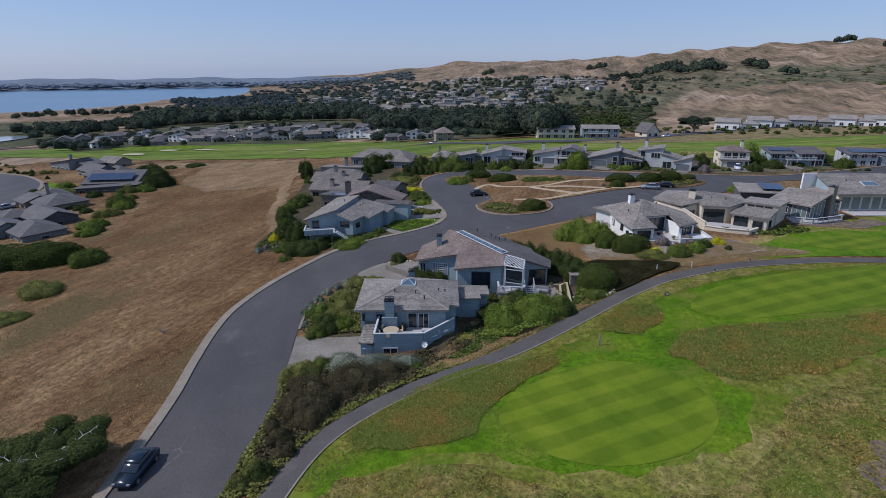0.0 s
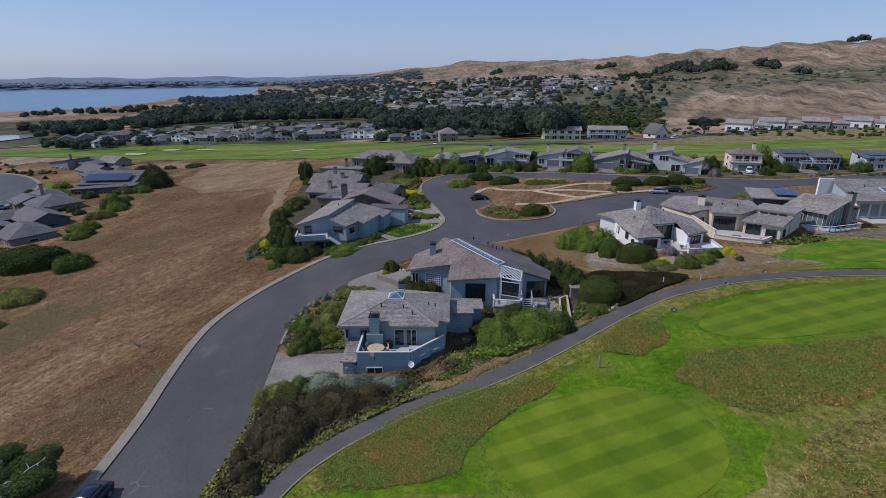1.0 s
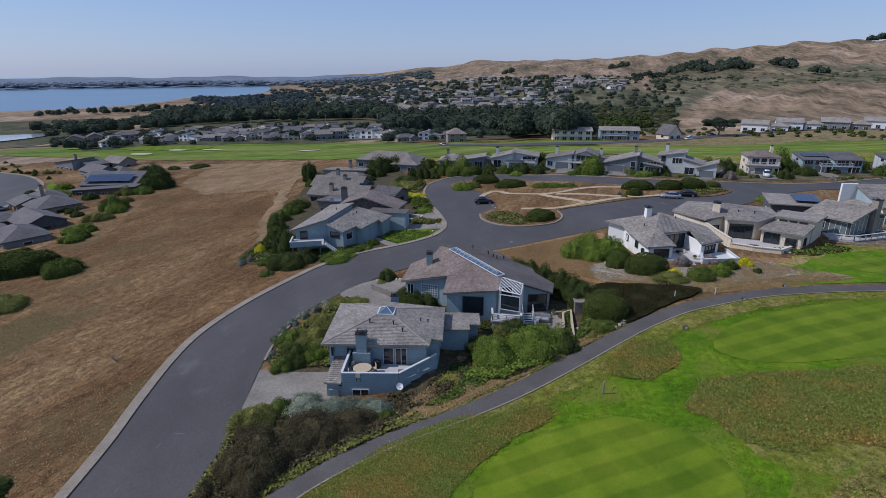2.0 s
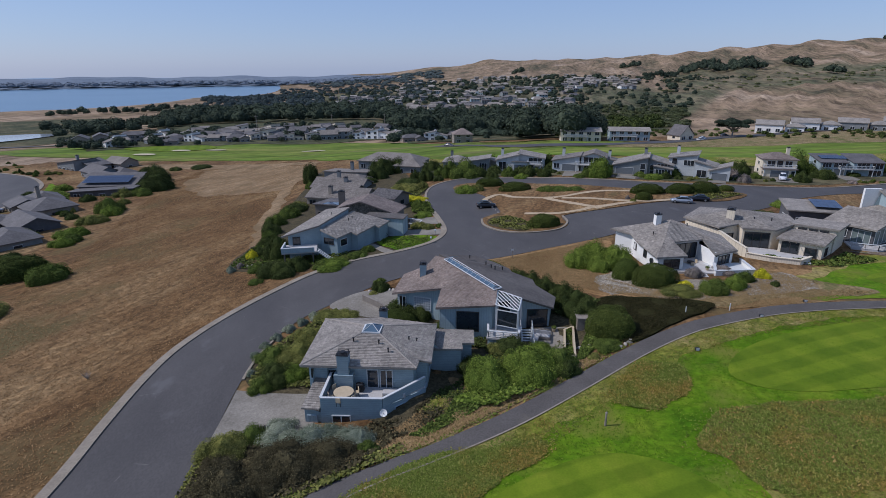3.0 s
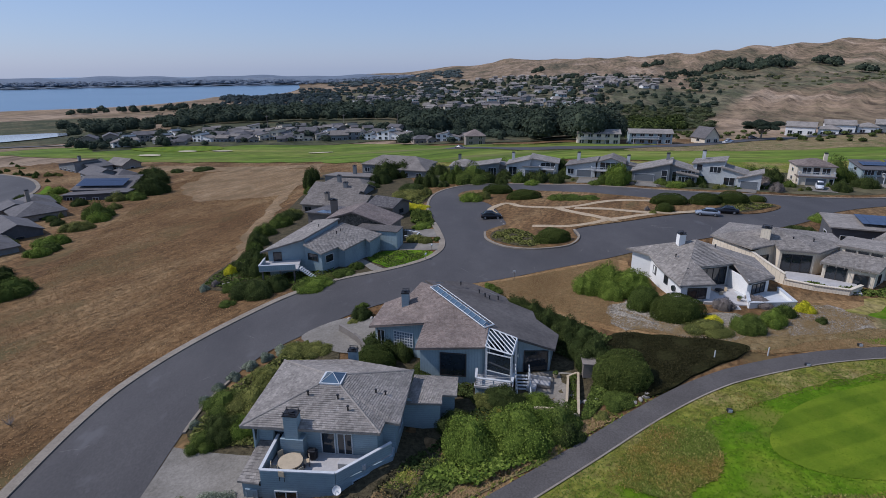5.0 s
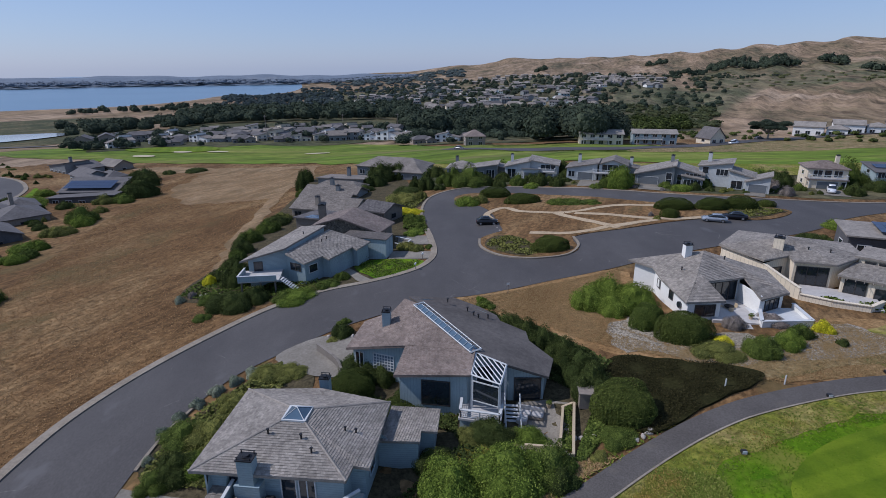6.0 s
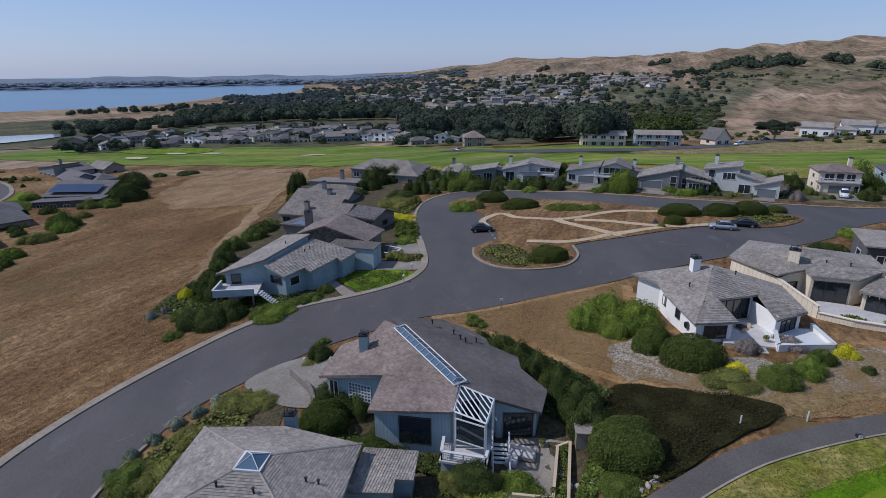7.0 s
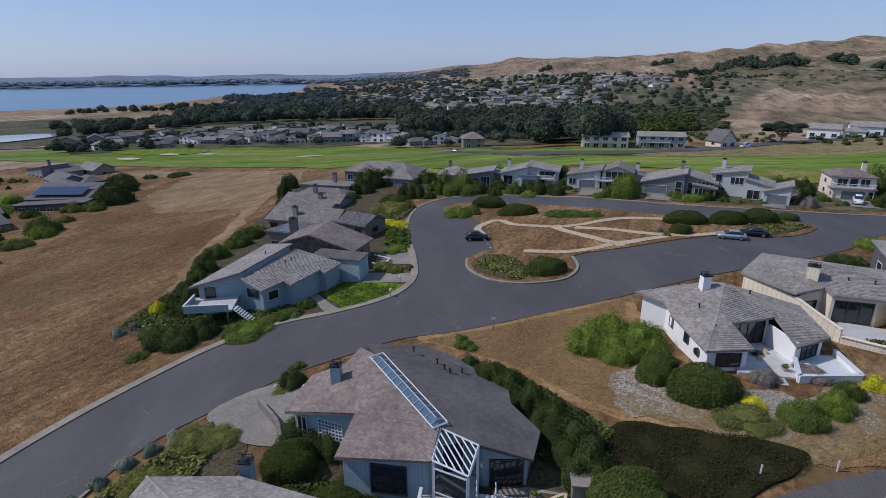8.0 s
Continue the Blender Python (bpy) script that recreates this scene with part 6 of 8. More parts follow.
villa(-96.5, 96, -30, [(0, 0, 12, 10, 3.2, "hip", 1.8), (-2, -8, 10, 7, 3.0, "gable", 1.5)], BLUE_SIDING, ROOF_DARK, "blue-grey house with white deck rail", deck=(4, -9, 5, 4, 0.6), group="houses across the field")
villa(-142, 204, -34, [(0, 0, 14, 9, 3.2, "gable", 2.2), (6, 5, 10, 7, 3.0, "hip", 1.6)], GREY_BOARD, ROOF_DARK, "grey house with pale trim at the field edge", trim=TRIM, group="houses across the field")
villa(-133, 193, -36, [(0, 0, 12, 9, 3.0, "gable", 2.0)], DARK_BOARD, ROOF_DARK, "dark house with shingled gable roof", trim=WEATHERED, group="houses across the field")
villa(-129, 160, -40, [(0, 0, 10, 8, 2.8, "hip", 1.8)], GREY_BOARD, ROOF_DARK, "low grey house behind a hedge", trim=WEATHERED, group="houses across the field")
villa(-165, 222, -26, [(0, 0, 13, 9, 3.6, "+x", 2.0), (8, 3, 8, 8, 3.2, "-x", 1.8)], GREY_BOARD, ROOF_DARK, "grey house with white bargeboards", chimneys=[(-3, 2, 6.0)], trim=TRIM, group="houses across the field")
villa(-150, 228, -20, [(0, 0, 10, 8, 3.0, "gable", 2.2)], TAUPE_WALL, ROOF_WARM, "small brown house with steep gable", trim=TRIM, group="houses across the field")


# ---- plants ----
BRIGHT_1 = [(34.1, 80.5, 2.0, 2.3), (-19.7, 61.6, 1.9, 2.3), (1.6, 59.2, 3.3, 4.2), (5.6, 60.2, 3.4, 5.4), (7.4, 65.8, 1.9, 1.7), (2.1, 93.3, 1.0, 0.8), (-94.1, 125.1, 4.2, 2.2), (-90.3, 117.4, 2.6, 2.2), (-131.8, 165.4, 8.0, 2.8), (-24.2, 95.7, 3.4, 2.0), (-12.2, 126.3, 2.7, 1.2), (11.9, 166.5, 2.7, 1.5), (33.2, 161.9, 4.4, 6.5), (46.9, 159.0, 3.0, 1.8), (86.1, 165.8, 1.9, 2.3), (-3.1, 149.0, 3.5, 2.3), (64.8, 128.3, 3.1, 1.8), (64.7, 125.4, 1.7, 1.8)]
GREEN_1 = [(30.9, 78.7, 2.2, 2.8), (36.4, 82.6, 1.5, 2.1), (14.3, 65.1, 1.6, 1.2), (-14.7, 87.2, 1.0, 1.0), (-22.4, 59.7, 1.6, 2.1), (-23.2, 65.3, 2.3, 2.4), (8.4, 61.4, 2.7, 4.7), (14.8, 65.4, 1.3, 1.0), (2.9, 91.4, 1.4, 1.2), (-19.8, 51.2, 2.2, 2.0), (-8.8, 49.0, 1.2, 1.3), (-75.9, 95.9, 3.8, 4.3), (-100.2, 147.6, 4.0, 5.2), (-104.5, 169.9, 3.7, 2.9), (-26.0, 95.7, 2.1, 2.0), (-21.3, 100.5, 2.2, 1.3), (-19.7, 103.5, 1.5, 1.4), (-37.7, 96.1, 2.1, 1.7), (-35.5, 90.1, 1.6, 1.0), (-46.2, 127.8, 3.1, 3.1), (-45.7, 134.6, 3.3, 3.0), (-43.1, 115.8, 1.8, 2.5)]
GREEN_2 = [(-51.1, 169.8, 1.8, 2.7), (-13.9, 134.9, 2.6, 2.5), (-11.4, 130.2, 1.4, 1.6), (-7.9, 116.8, 0.9, 0.9), (-4.8, 172.0, 5.6, 6.5), (-8.5, 173.0, 3.6, 6.7), (8.6, 170.0, 2.5, 3.8), (27.4, 160.9, 1.9, 1.6), (30.7, 162.2, 2.5, 3.5), (92.0, 173.8, 4.6, 7.4), (20.3, 146.5, 3.4, 1.2), (17.0, 147.1, 2.8, 1.6), (24.0, 145.1, 2.8, 1.1)]
OLIVE_1 = [(26.8, 78.7, 2.7, 1.6), (-14.8, 82.7, 1.1, 0.6), (-20.4, 65.3, 2.6, 2.9), (-20.2, 69.5, 2.3, 2.2), (-19.5, 75.0, 2.0, 1.5), (-17.2, 75.3, 2.0, 1.1), (2.5, 65.5, 1.6, 1.5), (12.6, 62.9, 1.0, 0.8), (-21.6, 49.2, 2.4, 3.2), (-20.9, 33.3, 1.4, 2.7), (-22.0, 31.9, 1.1, 1.9), (-74.1, 80.4, 4.2, 2.8), (-70.8, 69.0, 3.3, 1.8), (-109.8, 168.7, 3.7, 3.2), (-97.4, 136.3, 3.7, 2.5), (-23.0, 99.1, 1.4, 1.1), (-45.9, 143.8, 2.4, 2.3), (-19.9, 157.7, 4.8, 2.4), (-15.7, 158.2, 1.9, 2.6), (-10.0, 115.9, 1.7, 1.2), (-12.2, 117.4, 1.8, 1.6), (-0.5, 150.5, 2.4, 2.5), (34.0, 130.5, 1.0, 1.0)]
YELLOW_1 = [(27.7, 80.6, 1.5, 1.1), (39.3, 84.1, 1.4, 1.8), (-41.6, 103.4, 1.5, 1.9), (-17.6, 144.3, 3.2, 1.5), (-15.0, 143.6, 2.4, 1.2), (-20.4, 145.0, 2.4, 1.3)]
DARK_1 = [(39.6, 80.9, 0.7, 1.1), (-9.4, 76.1, 2.8, 3.3), (-7.1, 74.5, 1.9, 2.6), (-3.1, 70.9, 2.3, 2.9), (-14.0, 84.1, 1.6, 2.6), (-21.2, 61.1, 2.4, 3.3), (-0.1, 62.6, 1.8, 2.3), (4.2, 65.9, 2.2, 2.3), (9.4, 59.9, 1.4, 2.2), (-20.6, 33.0, 1.4, 2.4)]
BROWN_1 = [(-18.7, 43.7, 3.3, 3.6), (-15.2, 46.6, 3.2, 3.0), (-11.8, 48.2, 2.7, 2.3), (-20.6, 42.2, 1.9, 3.0), (-20.2, 37.4, 1.5, 2.3), (-21.6, 39.4, 1.3, 1.9), (-20.0, 45.4, 1.7, 2.6), (-16.6, 44.8, 2.2, 2.3), (-13.4, 46.4, 1.9, 1.8), (-18.4, 40.2, 2.0, 2.2), (-21.4, 47.2, 1.5, 2.0), (-19.2, 35.6, 1.2, 1.6)]
DARK_2 = [(-105.2, 178.4, 5.7, 7.4), (-120.2, 216.8, 2.5, 1.8), (-112.5, 221.6, 4.9, 1.7), (-140.8, 167.8, 2.7, 1.9), (-121.1, 203.9, 5.4, 4.9), (-20.4, 112.6, 3.2, 4.1), (-33.1, 93.6, 3.4, 3.4), (-30.7, 96.0, 2.5, 4.6), (-36.6, 103.2, 3.1, 5.0), (-41.2, 105.1, 2.0, 2.0), (-44.7, 120.3, 2.9, 3.4), (-46.2, 140.3, 3.5, 2.7), (-42.1, 110.9, 1.7, 2.3), (-54.1, 179.1, 2.3, 6.3), (-58.1, 193.1, 2.9, 5.5), (-16.1, 170.5, 3.0, 5.6), (-20.6, 167.6, 4.2, 1.9), (-32.3, 188.4, 4.8, 7.1), (-32.7, 180.5, 3.8, 4.9), (-27.0, 190.5, 4.1, 6.0), (-33.9, 173.5, 2.9, 2.2), (-19.3, 172.2, 1.8, 4.1)]
DARK_3 = [(-12.2, 168.7, 2.0, 2.0), (-24.9, 151.2, 1.6, 2.0), (0.3, 171.2, 2.8, 3.9), (3.8, 169.2, 2.1, 2.8), (14.1, 169.2, 2.7, 4.0), (18.5, 166.4, 2.1, 3.2), (50.1, 159.8, 1.8, 2.2), (54.0, 170.0, 2.6, 3.7), (53.2, 158.9, 1.5, 1.3), (73.8, 168.3, 2.9, 4.8), (85.3, 159.2, 2.6, 3.2), (56.1, 120.0, 2.5, 1.2), (57.7, 119.4, 1.8, 1.2)]
PURPLE_1 = [(30.6, 84.8, 1.6, 1.8), (35.1, 85.8, 1.9, 1.4), (-41.5, 98.0, 0.9, 1.7), (69.5, 164.8, 2.0, 2.8), (69.2, 156.3, 2.1, 2.8), (65.5, 159.4, 1.3, 1.5), (33.4, 132.7, 0.7, 1.3)]
SILVER_1 = [(-25.5, 65.7, 0.9, 1.1), (-25.3, 67.9, 0.9, 1.2), (-24.6, 69.9, 1.0, 1.2), (-23.7, 72.1, 1.1, 1.2), (-22.6, 73.8, 1.1, 1.2), (-21.4, 75.4, 1.2, 1.3), (-19.9, 76.3, 1.0, 1.0), (-24.5, 62.1, 0.7, 1.1), (-17.7, 51.9, 2.5, 2.0), (-14.0, 50.7, 2.5, 2.0), (-10.2, 50.6, 2.2, 2.1), (-11.9, 49.2, 1.8, 1.4), (-42.6, 96.3, 1.2, 1.4)]


def leaf_cloud(rng, count, size, lumps=6, flat=0.0, low=-0.05, shape=(1, 1, 1), core=True, bulge=(0.1, 0.34), loose=(0.86, 1.05)):
    """Vertices and faces of a lumpy unit crown: loose leaves over a closed inner body."""
    bumps = rng.normal(size=(lumps, 3))
    bumps /= np.linalg.norm(bumps, axis=1)[:, None]
    bumps[:, 2] = np.abs(bumps[:, 2])
    grow = rng.uniform(*bulge, lumps)

    def reach(d):
        k = np.clip(d @ bumps.T, 0, 1) ** 6
        fine = 0.05 * np.sin(9 * d[:, 0] + 3) * np.sin(8 * d[:, 1] + 1) * np.sin(7 * d[:, 2])
        return 0.74 + (k * grow).max(1) + fine

    count = int(count * 1.5)
    d = rng.normal(size=(count * 2, 3))
    d /= np.linalg.norm(d, axis=1)[:, None]
    d = d[d[:, 2] > low][:count]
    n = len(d)
    r = reach(d) * rng.uniform(*loose, n)
    c = d * r[:, None] * np.array(shape)
    out = d + rng.normal(scale=0.55, size=(n, 3))
    out[:, 2] += 0.5
    out /= np.linalg.norm(out, axis=1)[:, None]
    side = np.cross(out, rng.normal(size=(n, 3)))
    side /= np.linalg.norm(side, axis=1)[:, None]
    other = np.cross(out, side)
    s = (size * rng.uniform(0.6, 1.3, n))[:, None]
    verts = np.concatenate([c + side * s, c - side * s * 0.5 + other * s * 0.75, c - side * s * 0.5 - other * s * 0.75])
    i = np.arange(n)
    faces = np.stack([i, i + n, i + 2 * n], 1).tolist()
    verts = verts.tolist()
    if core:
        bm = bmesh.new()
        bmesh.ops.create_icosphere(bm, subdivisions=2, radius=1)
        cd = np.array([v.co[:] for v in bm.verts])
        cd = cd * (reach(cd) * 0.86)[:, None] * np.array(shape)
        cd[:, 2] = np.maximum(cd[:, 2], -0.25)
        base = len(verts)
        verts += cd.tolist()
        faces += [[base + v.index for v in f.verts] for f in bm.faces]
        bm.free()
    return verts, faces


SHRUB = {}
LABELS = {
    "green": "rounded green garden shrub with dense leaves", "dark": "dense dark green shrub with rounded crown", "bright": "bright green leafy shrub in full leaf",
    "olive": "low olive-green spreading shrub", "silver": "low silver-grey coastal shrub", "brown": "dark brown-green coastal scrub bush", "yellow": "low shrub covered in yellow flowers", "purple": "low purple-grey heather-like shrub",
}


def shrub_mesh(species, large, k):
    """A unit shrub of several lobes that grow into one another."""
    key = (species, large, k)
    if key not in SHRUB:
        rng = np.random.default_rng(11 * k + (500 if large else 0) + len(species) * 37)
        verts, faces = [], []
        lobes = 7 if large else 4
        for n in range(lobes):
            v, f = leaf_cloud(rng, 1500 if large else 560, 0.037 if large else 0.07, 8)
            a = n * 2.4 + rng.uniform(-0.4, 0.4)
            off = 0 if n == 0 else rng.uniform(0.38, 0.56)
            s = rng.uniform(0.5, 0.62) if n else 0.66
            top = rng.uniform(0.55, 0.8) if n else 0.95
            base = len(verts)
            verts += [(p[0] * s + off * math.cos(a), p[1] * s + off * math.sin(a), p[2] * top) for p in v]
            faces += [[base + i for i in q] for q in f]
        me = meshed("shrub", verts, faces)
        me.materials.append(LEAF[species])
        SHRUB[key] = me
    return SHRUB[key]


def shrub(x, y, r, height, species, group="garden shrubs"):
    k = random.randrange(3)
    ob = new("shrub", shrub_mesh(species, r > 1.4 or height > 2.2, k))
    tagged(ob, LABELS[species], "shrub", group)
    ob.matrix_basis = Matrix.Translation((x, y, up(x, y) + 0.02)) @ Matrix.Rotation(random.uniform(0, 6.28), 4, "Z") @ Matrix.Diagonal((r * random.uniform(0.9, 1.1), r * random.uniform(0.85, 1.05), height, 1))


for rows, species in ((BRIGHT_1, "bright"), (GREEN_1, "green"), (GREEN_2, "green"), (OLIVE_1, "olive"), (YELLOW_1, "yellow"), (DARK_1, "dark"), (BROWN_1, "brown"), (DARK_2, "dark"), (DARK_3, "dark"), (PURPLE_1, "purple"), (SILVER_1, "silver")):
    for x, y, r, height in rows:
        shrub(x, y, r, min(height * 0.85, 0.85 * r + 0.5) if y < 100 else height, species)


def clipped_bush(x, y, rx, ry, height, species, label, turn=0.0, k=0):
    """A dense bush with a smooth, nearly clipped outline."""
    key = ("clipped", species, k)
    if key not in SHRUB:
        rng = np.random.default_rng(700 + k)
        v, f = leaf_cloud(rng, 9000, 0.026, 11, low=-0.1, bulge=(0.10, 0.24), loose=(0.95, 1.03))
        me = meshed("shrub", [(p[0] * 1.08, p[1] * 1.08, max(p[2], -0.1) ** 0.8 if p[2] > 0 else p[2]) for p in v], f)
        me.materials.append(LEAF[species])
        SHRUB[key] = me
    ob = tagged(new("shrub", SHRUB[key]), label, "shrub", "clipped shrubs")
    ob.matrix_basis = Matrix.Translation((x, y, up(x, y) + 0.02)) @ Matrix.Rotation(radians(turn), 4, "Z") @ Matrix.Diagonal((rx, ry, height, 1))


for k, (x, y, rx, ry, height) in enumerate([(13, 114.4, 3.5, 2.2, 2.7), (39.5, 139.2, 4.4, 2.2, 2.5), (36.7, 132.2, 1.9, 1.6, 2.2), (47.6, 140.3, 4.2, 2.3, 2.6), (53, 141.2, 4.0, 2.4, 2.8), (59.2, 143.6, 2.0, 1.6, 1.7), (9.5, 149.2, 4.5, 2.2, 2.5), (3, 156.4, 4.2, 2.4, 2.6)]):
    clipped_bush(x, y, rx, ry, height, "clipped", "smooth dark green dome-shaped bush on the island", 5, k % 3)
clipped_bush(15.4, 68.6, 3.0, 2.7, 3.3, "clipped", "large smooth dark green bush beside the ground cover", 0, 1)
clipped_bush(21.4, 85.4, 2.1, 2.0, 2.9, "green", "rounded green bush against the white house", 0, 0)
clipped_bush(24.4, 82.2, 3.0, 2.6, 3.2, "clipped", "broad dark green bush below the white house", 0, 2)
for x, y, r, height in ((15.9, 91.8, 2.9, 3.4), (18.4, 92.4, 3.0, 4.0), (20.8, 90.8, 2.9, 3.8), (18.2, 89.6, 2.6, 2.8), (21.6, 88.4, 2.2, 3.0)):
    shrub(x, y, r, height, "bright", "tall shrubs above the white house")
clipped_bush(-85, 97.5, 7.6, 4.4, 4.6, "clipped", "long dark green hedge beside the field", 20, 0)
clipped_bush(-93, 96, 6.5, 4.6, 4.4, "clipped", "long dark green hedge beside the field", 20, 1)
clipped_bush(-9.6, 72.3, 2.5, 2.2, 2.5, "clipped", "dense dark green bush between the houses", 20, 1)
clipped_bush(-4.6, 68.9, 2.2, 1.9, 2.3, "clipped", "dense dark green bush between the houses", 0, 2)
for x, y, r, height in ((3.6, 86.2, 1.7, 2.2), (5.6, 84.6, 2.3, 3.0), (7.6, 82.2, 2.3, 3.2), (9.4, 79.7, 2.3, 3.4), (11.2, 77.2, 2.4, 3.5), (12.5, 74.7, 2.5, 3.6), (13.2, 72.0, 2.5, 3.6)):
    shrub(x, y, r, height, "dark", "tall hedge beside the house")
for x, y, r, height, species in ((-90, 120.5, 2.2, 2.0, "green"), (-92.5, 126, 2.6, 2.4, "bright"), (-96, 138, 2.6, 2.2, "olive"), (-97.5, 144.5, 3.0, 3.0, "bright"), (-99.5, 150, 2.4, 2.4, "green"), (-103, 158, 2.2, 2.0, "olive"), (-107, 171, 3.0, 2.6, "green"), (-109.5, 180, 3.6, 4.0, "dark"), (-111, 187, 3.6, 4.2, "green"), (-113.5, 194, 3.8, 4.6, "dark"), (-118, 200, 4.0, 4.2, "dark"), (-125, 206, 4.6, 3.8, "dark"), (-93, 107, 2.6, 2.2, "dark"), (-87, 104, 3.2, 2.8, "dark"), (-137, 178, 3.5, 2.6, "bright"), (-133, 168, 4.0, 2.2, "bright"), (-139, 196, 3.0, 3.2, "dark"), (-128, 187, 2.6, 3.0, "dark"), (-117, 162, 2.4, 2.4, "dark"), (-106, 141, 2.0, 1.8, "dark"), (-104, 124, 2.2, 2.2, "green")):
    shrub(x, y, r, height, species, "shrubs along the field edge")


def scattered(poly, count, seed):
    rng = np.random.default_rng(seed)
    xs, ys = [p[0] for p in poly], [p[1] for p in poly]
    x, y = rng.uniform(min(xs), max(xs), count * 6), rng.uniform(min(ys), max(ys), count * 6)
    ok = inside(list(poly), x, y)
    return x[ok][:count], y[ok][:count], rng


def tufts(name, poly, count, size, material, label, seed, lift=0.08, avoid=()):
    """Grass as many bent blades in one object."""
    x, y, rng = scattered(poly, count, seed)
    for other in avoid:
        keep = ~inside(other, x, y)
        x, y = x[keep], y[keep]
    n = len(x)
    z = land(x, y) + lift
    verts, faces = [], []
    for b in range(3):
        a = rng.uniform(0, 2 * np.pi, n)
        s = size * rng.uniform(0.5, 1.4, n)
        lean = s * rng.uniform(0.7, 1.3, n)
        w = s * 0.3
        base = len(verts)
        p0 = np.stack([x - np.sin(a) * w, y + np.cos(a) * w, z], 1)
        p1 = np.stack([x + np.sin(a) * w, y - np.cos(a) * w, z], 1)
        p2 = np.stack([x + np.cos(a) * lean, y + np.sin(a) * lean, z + s * 0.55], 1)
        verts += np.stack([p0, p1, p2], 1).reshape(-1, 3).tolist()
        k = base + np.arange(n) * 3
        faces += np.stack([k, k + 1, k + 2], 1).tolist()
    tagged(held(name, meshed(name, verts, faces), material), label, "grass", kind="stuff")


def ground_leaves(name, poly, count, size, species, label, seed, lift=0.25):
    """Ground cover as many loose leaf clumps in one object."""
    x, y, rng = scattered(poly, count, seed)
    n = len(x)
    mound = 0.18 * np.sin(x * 1.3) * np.sin(y * 1.1) + rng.uniform(-0.05, 0.12, n)
    c = np.stack([x, y, land(x, y) + lift + mound], 1)
    out = rng.normal(scale=0.5, size=(n, 3)) + np.array([0, 0, 1])
    out /= np.linalg.norm(out, axis=1)[:, None]
    side = np.cross(out, rng.normal(size=(n, 3)))
    side /= np.linalg.norm(side, axis=1)[:, None]
    other = np.cross(out, side)
    s = (size * rng.uniform(0.6, 1.4, n))[:, None]
    verts = np.concatenate([c + side * s, c + other * s, c - side * s, c - other * s]).tolist()
    i = np.arange(n)
    tagged(held(name, meshed(name, verts, np.stack([i, i + n, i + 2 * n, i + 3 * n], 1).tolist()), LEAF[species]), label, "ground cover", kind="stuff")


GREEN_A = curve([(-0.9, 39.2), (3.6, 44.6), (11.2, 47.7), (17.2, 44.4), (18.0, 37.8), (13.6, 33.2), (6.9, 32.0), (1.4, 34.4)], 6, True)
for k, p in enumerate(ROUGHS):
    tufts("rough_grass", p, (15000, 5000, 22000, 36000)[k], 0.16, TUFT_ROUGH, "tall olive and straw tufts of rough grass", 20 + k, 0.1)
for k, p in enumerate(ROUGHS):
    tufts("rough_clumps", p, (6000, 1800, 9000, 13000)[k], 0.24, TUFT_DEEP, "deep clumps of tall dark rough grass", 220 + k, 0.06)
FIELD = [(-33.5, 30), (-34, 46), (-37.5, 60), (-37.5, 70), (-32, 87), (-38, 99), (-48, 128), (-52, 150), (-60, 188), (-62, 215), (-110, 226), (-106, 188), (-93, 143), (-77, 100), (-74, 72), (-60, 20)]
tufts("field_grass", FIELD, 110000, 0.13, TUFT_DRY, "short dry brown grass of the open field", 31, 0.02)
tufts("verge_grass", [(-11, 46), (-4, 49), (2, 53.4), (8.6, 58.6), (14, 63), (6, 62), (-2, 57), (-8, 51), (-13, 48)], 9000, 0.2, TUFT_GOLD, "unmown grass verge along the cart path", 32)
tufts("slope_grass", [(17, 86), (24, 78), (29, 75), (40, 78), (46, 82), (42, 87), (33, 80), (25, 79)], 7000, 0.11, TUFT_GOLD, "dry grass in the gravel slope", 36, 0.09)
ground_leaves("deck_plants", [(-5.6, 50.6), (-2.6, 53), (-1.6, 57), (1.2, 61), (2.6, 57.4), (0.2, 53.6), (-4, 50.2)], 5200, 0.11, "green", "lush green grass and weeds below the deck", 53, 0.2)
for k in range(46):
    x = random.uniform(-14, 128)
    y = np.interp(x, [-14, 7, 22, 43, 62, 82, 104, 130], [190, 184, 180, 171, 168, 170, 174, 174]) + random.uniform(-9, 14)
    shrub(x, float(y), random.uniform(1.0, 2.2), random.uniform(1.0, 2.4), random.choice(("dark", "dark", "olive", "green")), "shrubs round the far houses")
ground_leaves("verge_plants", band(curve([(-22.4, 28), (-22.3, 37), (-22.3, 43), (-23.1, 50)]), 1.5), 2200, 0.13, "olive", "low scrub along the street edge", 54, 0.2)
ground_leaves("verge_plants", band([p for p in offset(PATH_LINE, 1.9) if 24 < p[1] < 49], 1.7), 3000, 0.13, "olive", "low scrub along the cart path", 55, 0.2)
tufts("verge_tufts", band([p for p in offset(PATH_LINE, 1.9) if 24 < p[1] < 68], 1.6), 3600, 0.2, TUFT_ROUGH, "grass along the edge of the cart path", 56, 0.08)
tufts("lot_grass", [(-2, 93), (5, 96), (13.5, 100), (22, 104), (20, 92), (17, 84), (24, 78), (30, 75), (44, 80), (52, 80), (40, 75), (30, 73), (14, 82), (8, 88)], 22000, 0.11, TUFT_GOLD, "dry brown grass of the open lot", 33)
